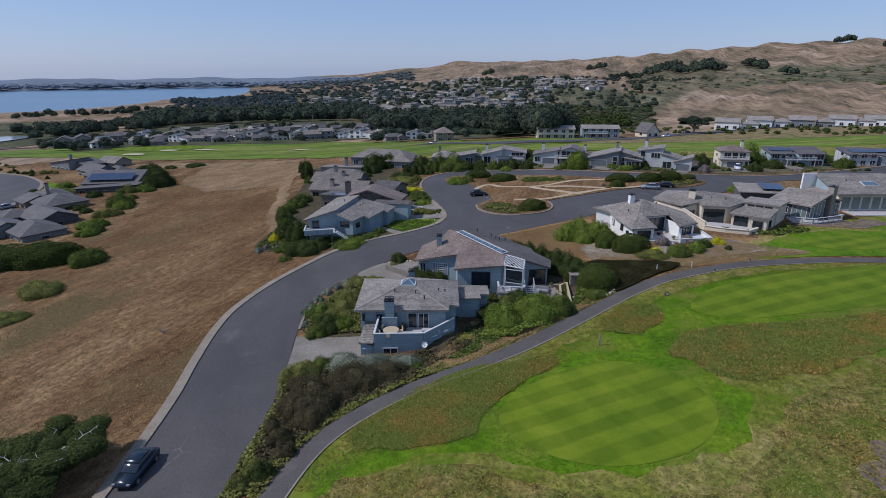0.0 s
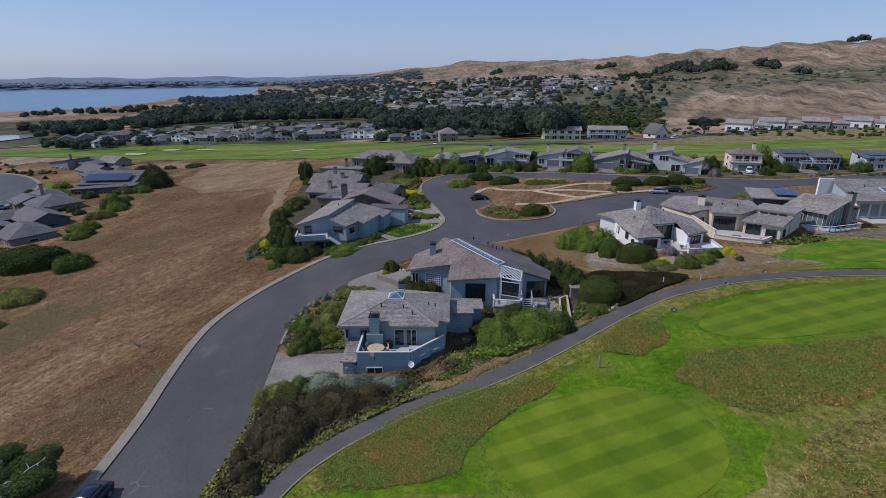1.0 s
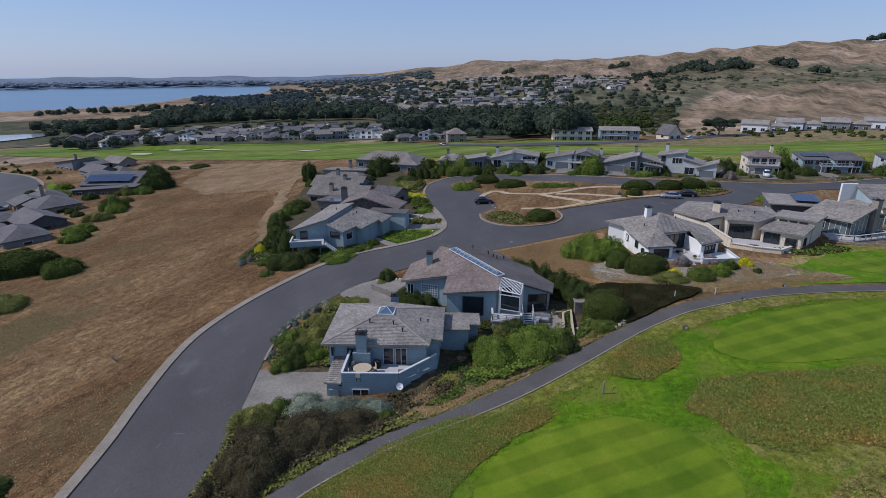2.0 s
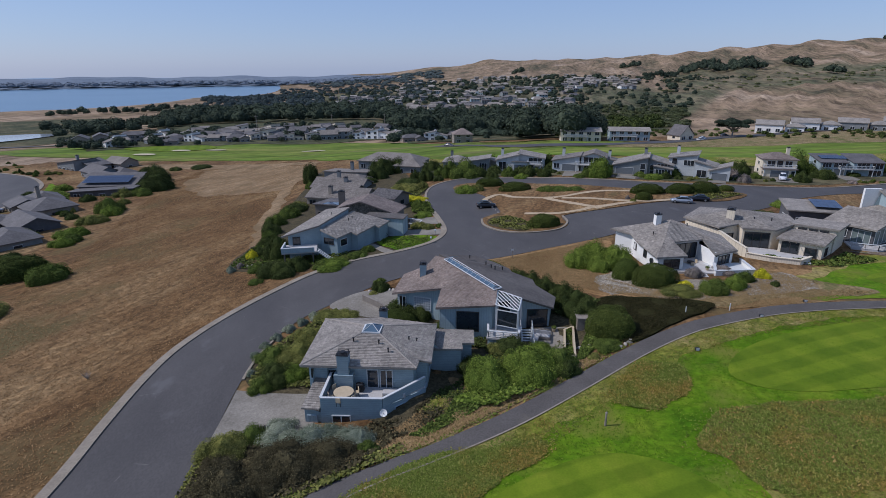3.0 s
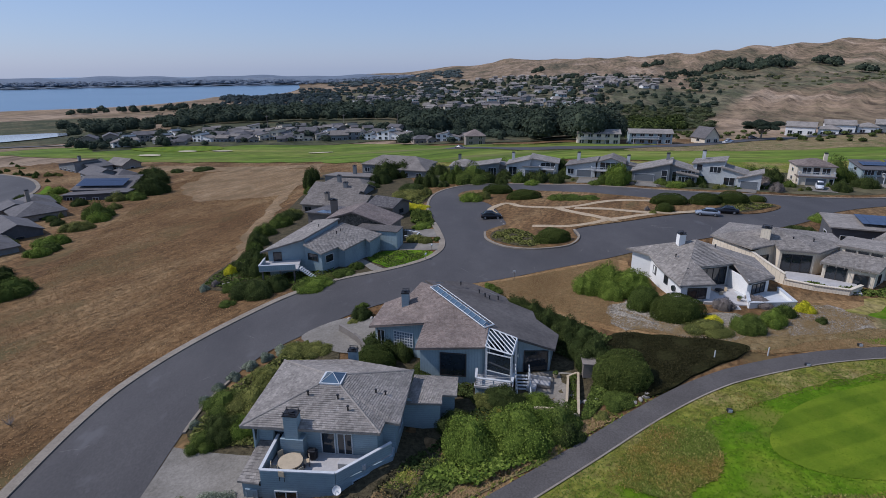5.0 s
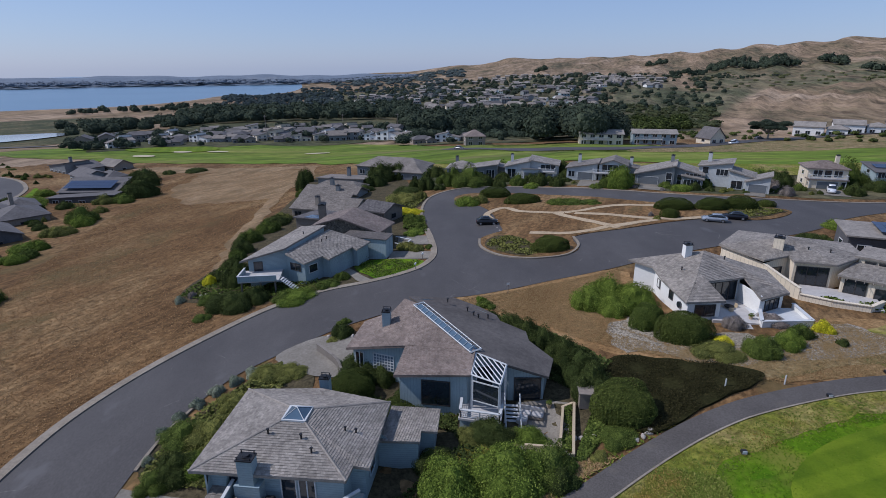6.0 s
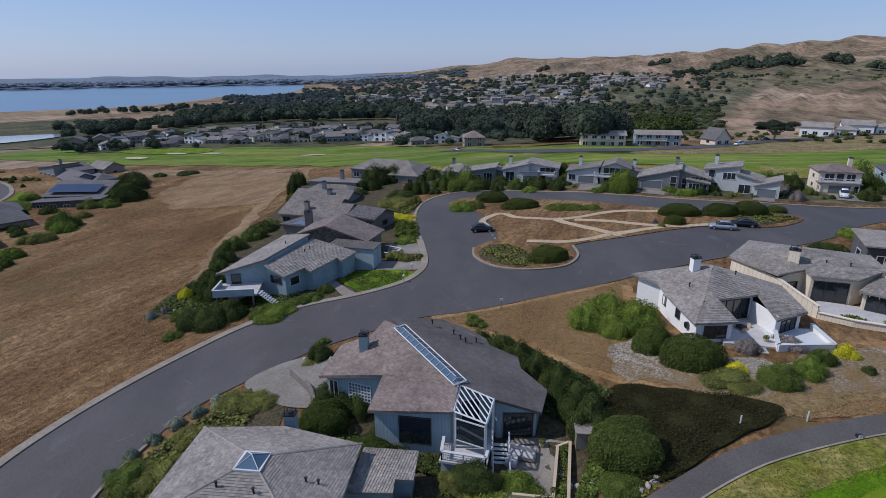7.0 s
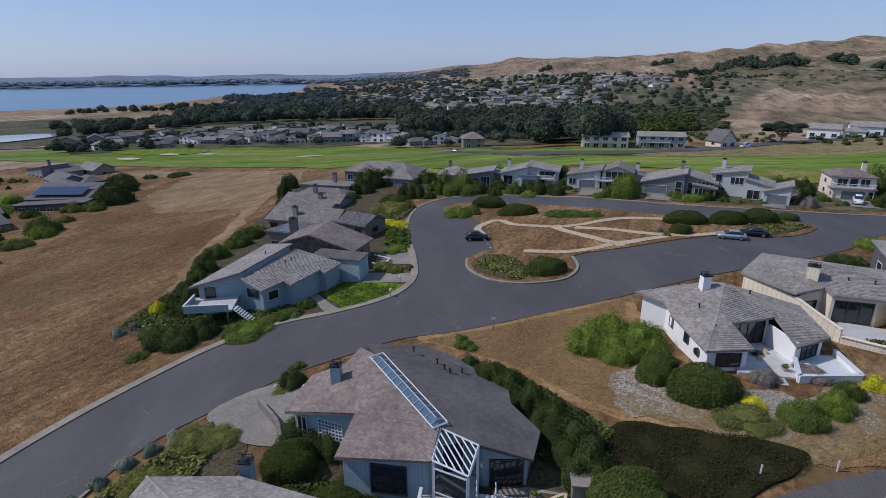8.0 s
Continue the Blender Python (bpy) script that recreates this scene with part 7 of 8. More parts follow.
tufts("lawn_grass", [(-16, 33), (-10, 41), (0, 48), (12, 57), (24, 66), (40, 72), (64, 73), (64, 44), (40, 40), (24, 28), (0, 28)], 52000, 0.10, TUFT_LAWN, "blades of the mown golf lawn", 34, 0.06, [GREEN_A] + ROUGHS)
COVER = curve([(13.6, 69.4), (16.0, 77.6), (21.2, 77.3), (28.3, 75.2), (28.4, 73.0), (23.6, 70.2), (18.6, 66.4), (16.4, 65.9)], 6, True)
ground_leaves("groundcover_leaves", COVER, 22000, 0.055, "cover", "dark matted ground cover leaves", 41)
ground_leaves("bed_leaves", [(2, 117), (5.5, 112.6), (9, 111.4), (12, 112.5), (9.5, 118), (8, 121.5), (3.4, 122.3)], 2600, 0.14, "olive", "yellow-green low plants on the island", 42, 0.3)
ground_leaves("bed_leaves", [(50, 133), (56, 135), (61, 139), (57, 141.4), (50, 141)], 1800, 0.16, "olive", "yellow-green low plants on the island", 43, 0.3)
ground_leaves("bed_leaves", [(-24.2, 60), (-16.5, 59), (-17, 74), (-19, 77.5), (-24.4, 67)], 5200, 0.14, "olive", "dense green and olive garden plants", 44, 0.35)
ground_leaves("bed_leaves", [(-23, 50), (-15.5, 52), (-6.5, 51.2), (-9, 46.5), (-16, 42), (-20, 35), (-21.6, 31), (-22.4, 40)], 7500, 0.14, "brown", "low coastal scrub beside the cart path", 45, 0.3)
ground_leaves("bed_leaves", [(-44, 98), (-36, 96), (-28, 97), (-22, 100), (-24, 104), (-34, 101), (-44, 112)], 4200, 0.14, "green", "low garden plants beside the street", 46, 0.3)
ground_leaves("bed_leaves", [(-15, 130), (-9.8, 127), (-12, 139), (-17, 141)], 2200, 0.16, "green", "green plants in a front garden", 47, 0.3)
ground_leaves("bed_leaves", [(-16, 146), (-14, 159), (-22, 162), (-24, 146)], 2600, 0.2, "olive", "olive plants in a front garden", 48, 0.3)
ground_leaves("bed_leaves", [(-2, 55), (1, 59), (6, 62), (11, 62), (7, 57.5), (2, 54)], 4200, 0.14, "bright", "leafy scrub on the slope below the house", 49, 0.4)
ground_leaves("lawn_leaves", [(-19.0, 107.6), (-17.6, 110.8), (-12, 110.8), (-8.4, 109.2), (-8.6, 106.8), (-11.8, 103.6), (-14.0, 102.6)], 3600, 0.08, "green", "lush green planting of a small front lawn", 50, 0.22)
ground_leaves("hill_plants", [(43, 92), (52, 89), (60, 92), (58, 96), (52, 91.5), (44, 93.6)], 2400, 0.14, "green", "green plants below the terrace wall", 51, 0.2)
for k in range(60):
    a = random.random()
    x, y = -205 + 95 * a + random.uniform(-6, 6), 226 - 60 * a + random.uniform(-8, 8) - 20 * (a > 0.5)
    r, height, species = random.uniform(0.8, 1.8), random.uniform(0.8, 2.0), random.choice(("dark", "olive", "green"))
    if not inside(BACK_STREET, x, y):
        shrub(x, y, r, height, species, "shrubs round the far street")
for k in range(36):
    x = random.uniform(-12, 120)
    shrub(x, 158 + random.uniform(3, 6) + max(0, 18 - abs(x) * 0.5) - (4 if x > 40 else 0), random.uniform(0.6, 1.3), random.uniform(0.6, 1.2), random.choice(("dark", "olive", "green", "purple")), "front garden shrubs")


for x, y, r in ((-16, 190, 3.4), (4, 192, 3.6), (9, 190, 3.0), (22, 186, 3.4), (24, 180, 2.4), (38, 179, 3.2), (41, 174, 2.6), (54, 173, 3.4), (70, 173, 3.6), (75, 176, 3.0), (92, 178, 3.4), (95, 172, 2.6), (116, 176, 3.6), (12, 174, 2.2), (-2, 178, 2.6), (64, 160, 1.8), (4.5, 178, 2.6), (21.5, 176, 2.4), (38.5, 168.5, 2.6), (53.6, 163.5, 2.3), (70.5, 166, 3.0), (75, 163, 1.8), (94, 165, 3.2), (115.5, 165, 3.4), (-12, 178, 2.6), (-8, 176, 2.2), (17, 173.5, 1.6), (34, 165, 1.5), (139, 166, 3)):
    shrub(x, y, r, r * 1.15, random.choice(("dark", "dark", "green")), "shrubs between the far houses")
for k, p in enumerate(ROUGHS):
    cx, cy = sum(q[0] for q in p) / len(p), sum(q[1] for q in p) / len(p)
    wider = [(cx + (x - cx) * 1.08, cy + (y - cy) * 1.08) for x, y in p]
    tufts("edge_grass", wider, (3600, 1500, 5000, 7000)[k], 0.12, TUFT_ROUGH, "straggling grass at the edge of the rough", 80 + k, 0.1, [GREEN_A])
tufts("dull_tufts", [(-13, 4), (-16, 28), (-8, 33), (5, 30.6), (12, 31), (19, 34.4), (22, 39.5), (21, 44.5), (34, 45.5), (56, 57), (60, 30), (24, 10)], 30000, 0.12, TUFT_ROUGH, "olive grass tufts of the golf rough", 90, 0.08, [GREEN_A])
tufts("path_tufts", band([p for p in offset(PATH_LINE, -2.9) if 30 < p[1] and p[0] < 62], 3.2), 16000, 0.13, TUFT_ROUGH, "olive grass along the cart path", 96, 0.07)
tufts("weeds", [(-5, 54), (-2, 58), (1, 63), (3, 67), (7, 64), (3, 57), (-3, 52.5)], 3000, 0.28, TUFT_ROUGH, "weeds on the slope below the houses", 91)
ground_leaves("weed_leaves", [(-4.4, 56), (-2, 60), (1, 64), (4, 66), (3, 62), (-1, 56)], 1600, 0.12, "dark", "dark weeds beside the house", 92, 0.25)


ground_leaves("slope_leaves", [(-15, 52.4), (-12.5, 49.2), (-6, 50.8), (-1, 54.6), (3, 58.6), (2, 63), (-1, 61), (-4, 57), (-6, 53.4)], 5200, 0.12, "brown", "dark dry weeds on the slope below the house", 97, 0.12)
# Leaf cover laid on bare ground; its dark tone stands for shade.
ground_leaves("bank_leaves", [(-5.6, 67.4), (-0.5, 67.2), (1.2, 66.4), (1.2, 68.8), (-5.2, 70.8), (-9, 72.5), (-9.6, 70)], 3000, 0.13, "dark", "low plants between the houses, darkened in place of shade", 93, 0.3)
ground_leaves("bank_leaves", [(6.4, 62), (11.5, 62.6), (13.6, 66), (13.0, 69), (11.8, 66), (10.8, 62.8), (6.6, 63.2)], 2200, 0.12, "green", "low garden plants round the patio", 94, 0.2)
ground_leaves("bank_leaves", [(9.6, 74), (13, 71.5), (16, 77), (11, 83), (6, 88), (5.6, 85), (8, 80)], 3600, 0.15, "dark", "dark hedge plants beside the house", 95, 0.35)


def crowned_tree(x, y, height, spread, seed, species, label, bare=0):
    """A tree: tapered trunk, forking limbs, and a crown of leaf clumps with gaps."""
    rng = np.random.default_rng(seed)
    root = tagged(new("tree"), label, "tree")
    root.matrix_basis = Matrix.Translation((x, y, up(x, y)))
    bm = bmesh.new()
    rod(bm, (0, 0, -0.3), (0.2, 0.1, height * 0.4), height * 0.05, height * 0.035, 8)
    ends = []
    for k in range(22):
        a = k * 2.4 + rng.uniform(-0.3, 0.3)
        r = spread * rng.uniform(0.35, 0.85)
        mid = Vector((math.cos(a) * r * 0.5, math.sin(a) * r * 0.5, height * rng.uniform(0.45, 0.6)))
        end = Vector((math.cos(a) * r, math.sin(a) * r, height * rng.uniform(0.6, 0.92)))
        rod(bm, (0.2, 0.1, height * 0.36), mid, height * 0.028, height * 0.018)
        rod(bm, mid, end, height * 0.018, height * 0.006)
        ends.append(end)
    part("trunk", bm, BARK, root)
    verts, faces = [], []
    for e in ends + [Vector((0, 0, height * 0.85))]:
        v, f = leaf_cloud(rng, 1500, 0.06, 7, core=True, low=-0.4)
        s = spread * rng.uniform(0.3, 0.42)
        base = len(verts)
        verts += [(e.x + p[0] * s, e.y + p[1] * s, e.z + p[2] * s * 0.55) for p in v]
        faces += [[base + i for i in q] for q in f]
    held("crown", meshed("crown", verts, faces), LEAF[species], root)
    for k in range(bare):
        a = rng.uniform(0, 6.28)
        bm = bmesh.new()
        p = Vector((rng.uniform(-0.4, 0.4) * spread, rng.uniform(-0.5, 0.2) * spread, height * 0.82))
        for j in range(4):
            q = p + Vector((math.cos(a) * 0.5, math.sin(a) * 0.5, rng.uniform(0.05, 0.35))) * spread * 0.28
            rod(bm, p, q, 0.055 - 0.011 * j, 0.045 - 0.011 * j, 5)
            side = q + Vector((rng.uniform(-0.5, 0.5), rng.uniform(-0.5, 0.5), rng.uniform(0.1, 0.4)))
            rod(bm, q, side, 0.03, 0.012, 4)
            p, a = q, a + rng.uniform(-0.7, 0.7)
        part("bare_branch", bm, BONE, root, "bleached leafless branch")


crowned_tree(-38.8, 34.6, 3.4, 4.0, 5, "dark", "low dark cypress with bleached bare branches", 7)
crowned_tree(-39.6, 30.4, 3.0, 3.6, 6, "dark", "low dark cypress beside the street", 4)
crowned_tree(119, 280, 8.0, 7.6, 8, "far", "broad flat-topped cypress beside the far road")


def woods(name, az, dist, count, height, seed, label, material=None, clump=70, wide=0.55, leaf=0.18):
    """Far trees in one object; az and dist: ranges of bearing in degrees and of distance."""
    rng = np.random.default_rng(seed)
    kinds = []
    for k in range(4):
        v, f = leaf_cloud(rng, clump, leaf, 6, low=-0.3)
        kinds.append((np.array(v), f))
    verts, faces = [], []
    for k in range(count):
        a = math.radians(rng.uniform(*az))
        d = math.sqrt(rng.uniform(dist[0] ** 2, dist[1] ** 2))
        x, y, h = d * math.sin(a), d * math.cos(a), rng.uniform(*height)
        z = up(x, y)
        if z < SEA + 0.3:
            if dist[0] < 2000:
                continue
            z = SEA + 6
        v, f = kinds[k % 4]
        r = h * wide * rng.uniform(0.8, 1.25)
        t = rng.uniform(0, 6.28)
        p = np.stack([(v[:, 0] * math.cos(t) - v[:, 1] * math.sin(t)) * r + x, (v[:, 0] * math.sin(t) + v[:, 1] * math.cos(t)) * r + y, v[:, 2] * h * 0.62 + z + h * 0.38], 1)
        base = len(verts)
        verts += p.tolist()
        faces += [[base + i for i in q] for q in f]
    tagged(held(name, meshed(name, verts, faces), material or LEAF["far"]), label, "woods", kind="stuff")


woods("woods", (-9, 10), (400, 560), 330, (9, 17), 61, "dense dark conifer wood in the valley", None, 260, 0.6, 0.10)
woods("woods", (-9, 12.5), (300, 410), 130, (3, 7), 78, "dark undergrowth at the edge of the wood", None, 120, 0.7, 0.12)
woods("woods", (4.2, 11.5), (262, 345), 30, (12, 19), 62, "tall dark cypresses beside the fairway", None, 620, 0.52, 0.075)
woods("woods", (-30, -9), (545, 800), 330, (7, 16), 63, "dark conifer wood along the bay shore", None, 160, 0.62, 0.13)
woods("woods", (-39, -29), (520, 640), 70, (7, 12), 64, "dark trees beside the lagoon", None, 160, 0.7, 0.13)
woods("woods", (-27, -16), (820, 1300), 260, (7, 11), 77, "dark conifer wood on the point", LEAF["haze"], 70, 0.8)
woods("woods", (-39, -24), (905, 960), 46, (7, 12), 65, "row of dark trees on the near shore")
woods("woods", (-19, 9), (600, 1500), 760, (4, 9), 66, "scattered dark trees between far houses", wide=0.7)
woods("woods", (9, 20), (620, 1500), 160, (4, 9), 67, "scattered dark trees on the far slope", wide=0.7)
woods("woods", (12, 19.5), (400, 720), 300, (1.5, 4.5), 68, "soft green scrub in the gully", LEAF["scrub"], 60, 1.2)
woods("woods", (12.5, 17), (330, 520), 70, (4, 8), 75, "dark green trees in the gully", LEAF["dark"], 120, 0.7)
woods("woods", (17, 38), (1000, 1500), 150, (2, 5), 69, "low scrub on the green hill shelf", LEAF["scrub"], 40, 1.2)
woods("woods", (-38, -3), (335, 470), 230, (3.0, 6.5), 70, "garden trees among the far houses", None, 90, 0.62)
woods("woods", (7, 38), (296, 345), 150, (1.0, 2.4), 71, "garden shrubs behind the fairway", LEAF["dark"], 60, 0.8)
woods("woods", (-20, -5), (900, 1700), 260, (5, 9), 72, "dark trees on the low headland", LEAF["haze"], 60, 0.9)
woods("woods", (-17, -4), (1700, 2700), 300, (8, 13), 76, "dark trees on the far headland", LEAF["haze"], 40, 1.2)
for k, (a0, a1, d0, d1, count, tall) in enumerate(((15.5, 18.5, 1480, 1600, 36, 13), (18.5, 24.5, 1650, 1860, 120, 20), (24.3, 25.4, 1700, 1760, 9, 22), (26.8, 28.6, 1700, 1780, 16, 26), (13.4, 15, 2050, 2150, 18, 22), (18, 24, 1300, 1420, 34, 7), (3.0, 4.0, 1800, 1900, 8, 22), (29.8, 31.2, 1330, 1380, 12, 17), (33.4, 34.6, 2720, 2790, 10, 34), (36.5, 40, 2200, 2500, 26, 20), (11, 12.2, 1300, 1350, 6, 15), (17.6, 18.4, 1080, 1110, 5, 14))):
    woods("grove", (a0, a1), (d0, d1), count, (tall * 0.6, tall), 100 + k, "grove of dark conifers on the far hills", None, 60, 0.55)
# These trees take the shore's haze-tinted colour.
woods("far_shore_trees", (-52, -9), (2280, 2520), 480, (6, 17), 73, "trees along the far shore in painted haze blue", HAZED_SHORE, 40, 1.6)


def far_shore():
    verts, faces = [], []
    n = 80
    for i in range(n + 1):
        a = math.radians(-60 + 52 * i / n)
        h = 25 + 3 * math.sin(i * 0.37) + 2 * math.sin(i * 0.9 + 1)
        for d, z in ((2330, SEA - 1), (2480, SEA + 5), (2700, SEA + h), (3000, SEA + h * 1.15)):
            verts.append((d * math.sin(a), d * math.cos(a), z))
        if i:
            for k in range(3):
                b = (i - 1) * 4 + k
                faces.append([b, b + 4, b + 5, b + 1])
    tagged(held("far_shore", meshed("far_shore", verts, faces), HAZED_SHORE), "low land across the bay, haze blue painted in", "shore", kind="structure")


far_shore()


# ---- far houses ----
VILLAGE = [
    villa(-128, 338, -10, [(-3, 0, 9, 9, 5.2, "+x", 1.6), (5, 1, 8, 8, 3.2, "-x", 1.6)], BEIGE_WALL, ROOF_DARK, "pale two-storey house with dark shed roofs", deck=(-3, -5.2, 6, 2, 2.6), group="houses beyond the fairway"),
    villa(-154, 342, -24, [(0, 0, 14, 9, 3.2, "hip", 2.2), (5, -5, 7, 6, 3.0, "gable_y", 1.8)], TAUPE_WALL, ROOF_DARK, "brown house with dark hipped roof", group="houses beyond the fairway"),
    villa(-111, 341, 4, [(0, 0, 10, 9, 5.4, "gable", 2.2), (7, 1, 7, 7, 3.0, "flat", 0.2)], TAUPE_WALL, ROOF_DARK, "brown two-storey house with gable roof", group="houses beyond the fairway"),
    villa(-88, 337, 14, [(-3, 0, 10, 8, 3.4, "gable", 2.4), (5, 2, 8, 8, 4.8, "+y", 1.2)], GREY_BOARD, ROOF_WARM, "grey house with gable roof", group="houses beyond the fairway"),
    villa(-60, 335, -16, [(-3, 0, 8, 8, 4.6, "+x", 2.2), (5, 0, 8, 7, 3.4, "-x", 1.8)], WHITE_WALL, ROOF_WARM, "white house with facing shed roofs", chimneys=[(0, 2, 7.2)], deck=(4, -4.6, 5, 2, 1.0), group="houses beyond the fairway"),
]
for k, (az, d) in enumerate([(-37, 420), (-35, 404), (-33.5, 385), (-32, 420), (-30.6, 395), (-29, 372), (-28, 410), (-26, 380), (-24.6, 402), (-22.6, 372), (-21.6, 412), (-18.4, 385), (-17.0, 415), (-16.6, 352), (-15.2, 390), (-13.2, 372), (-12.6, 410), (-10.8, 362), (-9.8, 398), (-8.4, 330), (-7.0, 312), (-4.6, 316), (-2.6, 322), (-25.4, 356), (-20, 352), (-31, 362), (-34.6, 440), (-27, 440), (-23, 436), (-19, 440), (-14.2, 438), (-36.4, 372), (-34, 352), (-32.6, 398), (-30, 430), (-29.4, 350), (-27.4, 364), (-26.6, 396), (-25.6, 424), (-23.8, 350), (-23.4, 388), (-22, 360), (-20.8, 396), (-20.4, 428), (-19.2, 366), (-18.6, 352), (-17.6, 398), (-16, 372), (-15.6, 424), (-14.6, 356), (-13.8, 394), (-12.0, 344), (-11.6, 386), (-10.2, 376), (-9.2, 348)]):
    x, y = d * math.sin(radians(az)), d * math.cos(radians(az))
    copy_thing(VILLAGE[(k * 7 + k // 3) % 5], Matrix.Translation((x, y, up(x, y))) @ Matrix.Rotation(radians(random.uniform(-80, 60)), 4, "Z") @ Matrix.Scale(random.uniform(0.66, 0.9), 4))
for k, (x, y, turn, walls, label) in enumerate([(44, 258, -4, BEIGE_WALL, "long pale house with low roof behind flowers"), (66, 262, -6, BLUE_BOARD, "long blue house with low grey roof")]):
    villa(x, y, turn, [(0, 0, 17, 9, 4.6, "gable", 1.4)], walls, ROOF_GREY, label, deck=(-2, -5, 10, 1.6, 2.4), group="houses behind the fairway")
villa(91, 268, 24, [(0, 0, 7.5, 8, 2.4, "gable_y", 4.4)], BEIGE_WALL, ROOF_DARK, "pale house with steep dark gable roof", group="houses behind the fairway")
villa(-9, 282, 10, [(0, 0, 9, 9, 4.4, "hip", 2.6)], TAUPE_WALL, ROOF_BROWN, "brown house with reddish hipped roof", group="houses behind the fairway")
for x, y, turn, walls, label in ((150, 300, -30, WHITE_WALL, "white stucco house with arched front"), (168, 302, -24, WHITE_WALL, "white house with grey roof"), (190, 300, -30, GREY_BOARD, "grey house with wide hipped roof"), (216, 306, -34, WHITE_WALL, "long cream house with many windows"), (240, 312, -34, WHITE_WALL, "white two-storey house on the slope"), (262, 322, -34, BEIGE_WALL, "cream house with grey roof")):
    villa(x, y, turn, [(-4, 0, 12, 9, 4.0, "gable", 2.0), (7, 1, 8, 8, 3.4, "hip", 1.6)], walls, ROOF_GREY, label, group="houses on the slope")


def plain_house(w, d, h, rise, walls, roofs, label):
    hs = House(0, 0, 0, label, "house", "houses on the far hill")
    hs.roof([[(-w / 2 - 0.5, -d / 2 - 0.5, h), (w / 2 + 0.5, -d / 2 - 0.5, h), (w / 2 + 0.5, 0, h + rise), (-w / 2 - 0.5, 0, h + rise)], [(-w / 2 - 0.5, 0, h + rise), (w / 2 + 0.5, 0, h + rise), (w / 2 + 0.5, d / 2 + 0.5, h), (-w / 2 - 0.5, d / 2 + 0.5, h)]], roofs, 0.3)
    hs.wall([(-w / 2, -d / 2), (w / 2, -d / 2), (w / 2, 0), (w / 2, d / 2), (-w / 2, d / 2), (-w / 2, 0)], -4, walls)
    for k in range(3):
        u = -w / 2 + w * (k + 0.5) / 3
        hs.box("window", (u - 0.9, -d / 2 - 0.06, h - 1.9), (u + 0.9, -d / 2 + 0.1, h - 0.5), PANE)
        if h > 4:
            hs.box("window", (u - 0.9, -d / 2 - 0.06, h - 4.6), (u + 0.9, -d / 2 + 0.1, h - 3.1), PANE)
    return hs.root


HILL_HOUSES = []
for k, (w, d, h, rise, walls, roofs, label) in enumerate(((14, 10, 3.4, 2.2, WHITE_WALL, ROOF_GREY, "small white house on the far hill"), (12, 9, 5.6, 2.0, GREY_BOARD, ROOF_DARK, "small grey two-storey house on the far hill"), (15, 9, 3.2, 2.4, BEIGE_WALL, ROOF_WARM, "small beige house on the far hill"), (13, 10, 5.2, 1.6, BLUE_BOARD, ROOF_GREY, "small pale blue house on the far hill"), (14, 11, 3.4, 2.6, TAUPE_WALL, ROOF_DARK, "small brown house on the far hill"))):
    HILL_HOUSES.append(plain_house(w, d, h, rise, walls, roofs, label))
    x, y = 820 * math.sin(radians(-3 + 3 * k)), 820 * math.cos(radians(-3 + 3 * k))
    HILL_HOUSES[-1].matrix_basis = Matrix.Translation((x, y, up(x, y))) @ Matrix.Rotation(radians(20 * k - 40), 4, "Z")
rng = random.Random(77)
PLOTS = []
for k in range(330):
    t = rng.random()
    d = 690 + 900 * t ** 1.5
    az = rng.uniform(-8.5, 9 + 3 * t) if k % 6 else rng.uniform(8, 15)
    if k % 6 == 0:
        d = rng.uniform(1050, 1350)
    elif k % 6 == 1:
        az, d = rng.uniform(-17.5, -8), rng.uniform(760, 1150)
    PLOTS.append((d, az))
PLOTS.sort()
verts, faces, slots = [], [], []
PAINTS = []
for k, (d, az) in enumerate(PLOTS):
    x, y = d * math.sin(radians(az)), d * math.cos(radians(az))
    m = Matrix.Translation((x, y, up(x, y) + 0.5)) @ Matrix.Rotation(radians(rng.uniform(-60, 60)), 4, "Z") @ Matrix.Scale(rng.uniform(0.75, 1.0), 4)
    house = rng.choice(HILL_HOUSES)
    if k < 180:
        copy_thing(house, m)
        continue
    for piece in house.children:
        base = len(verts)
        verts += [m @ v.co for v in piece.data.vertices]
        faces += [[base + q for q in f.vertices] for f in piece.data.polygons]
        if piece.data.materials[0] not in PAINTS:
            PAINTS.append(piece.data.materials[0])
        slots += [PAINTS.index(piece.data.materials[0])] * len(piece.data.polygons)
far_village = meshed("far_village", verts, faces)
far_village.polygons.foreach_set("material_index", np.array(slots, np.int32))
tagged(held("far_village", far_village, PAINTS), "small houses scattered over the farthest slopes", "houses", kind="stuff")


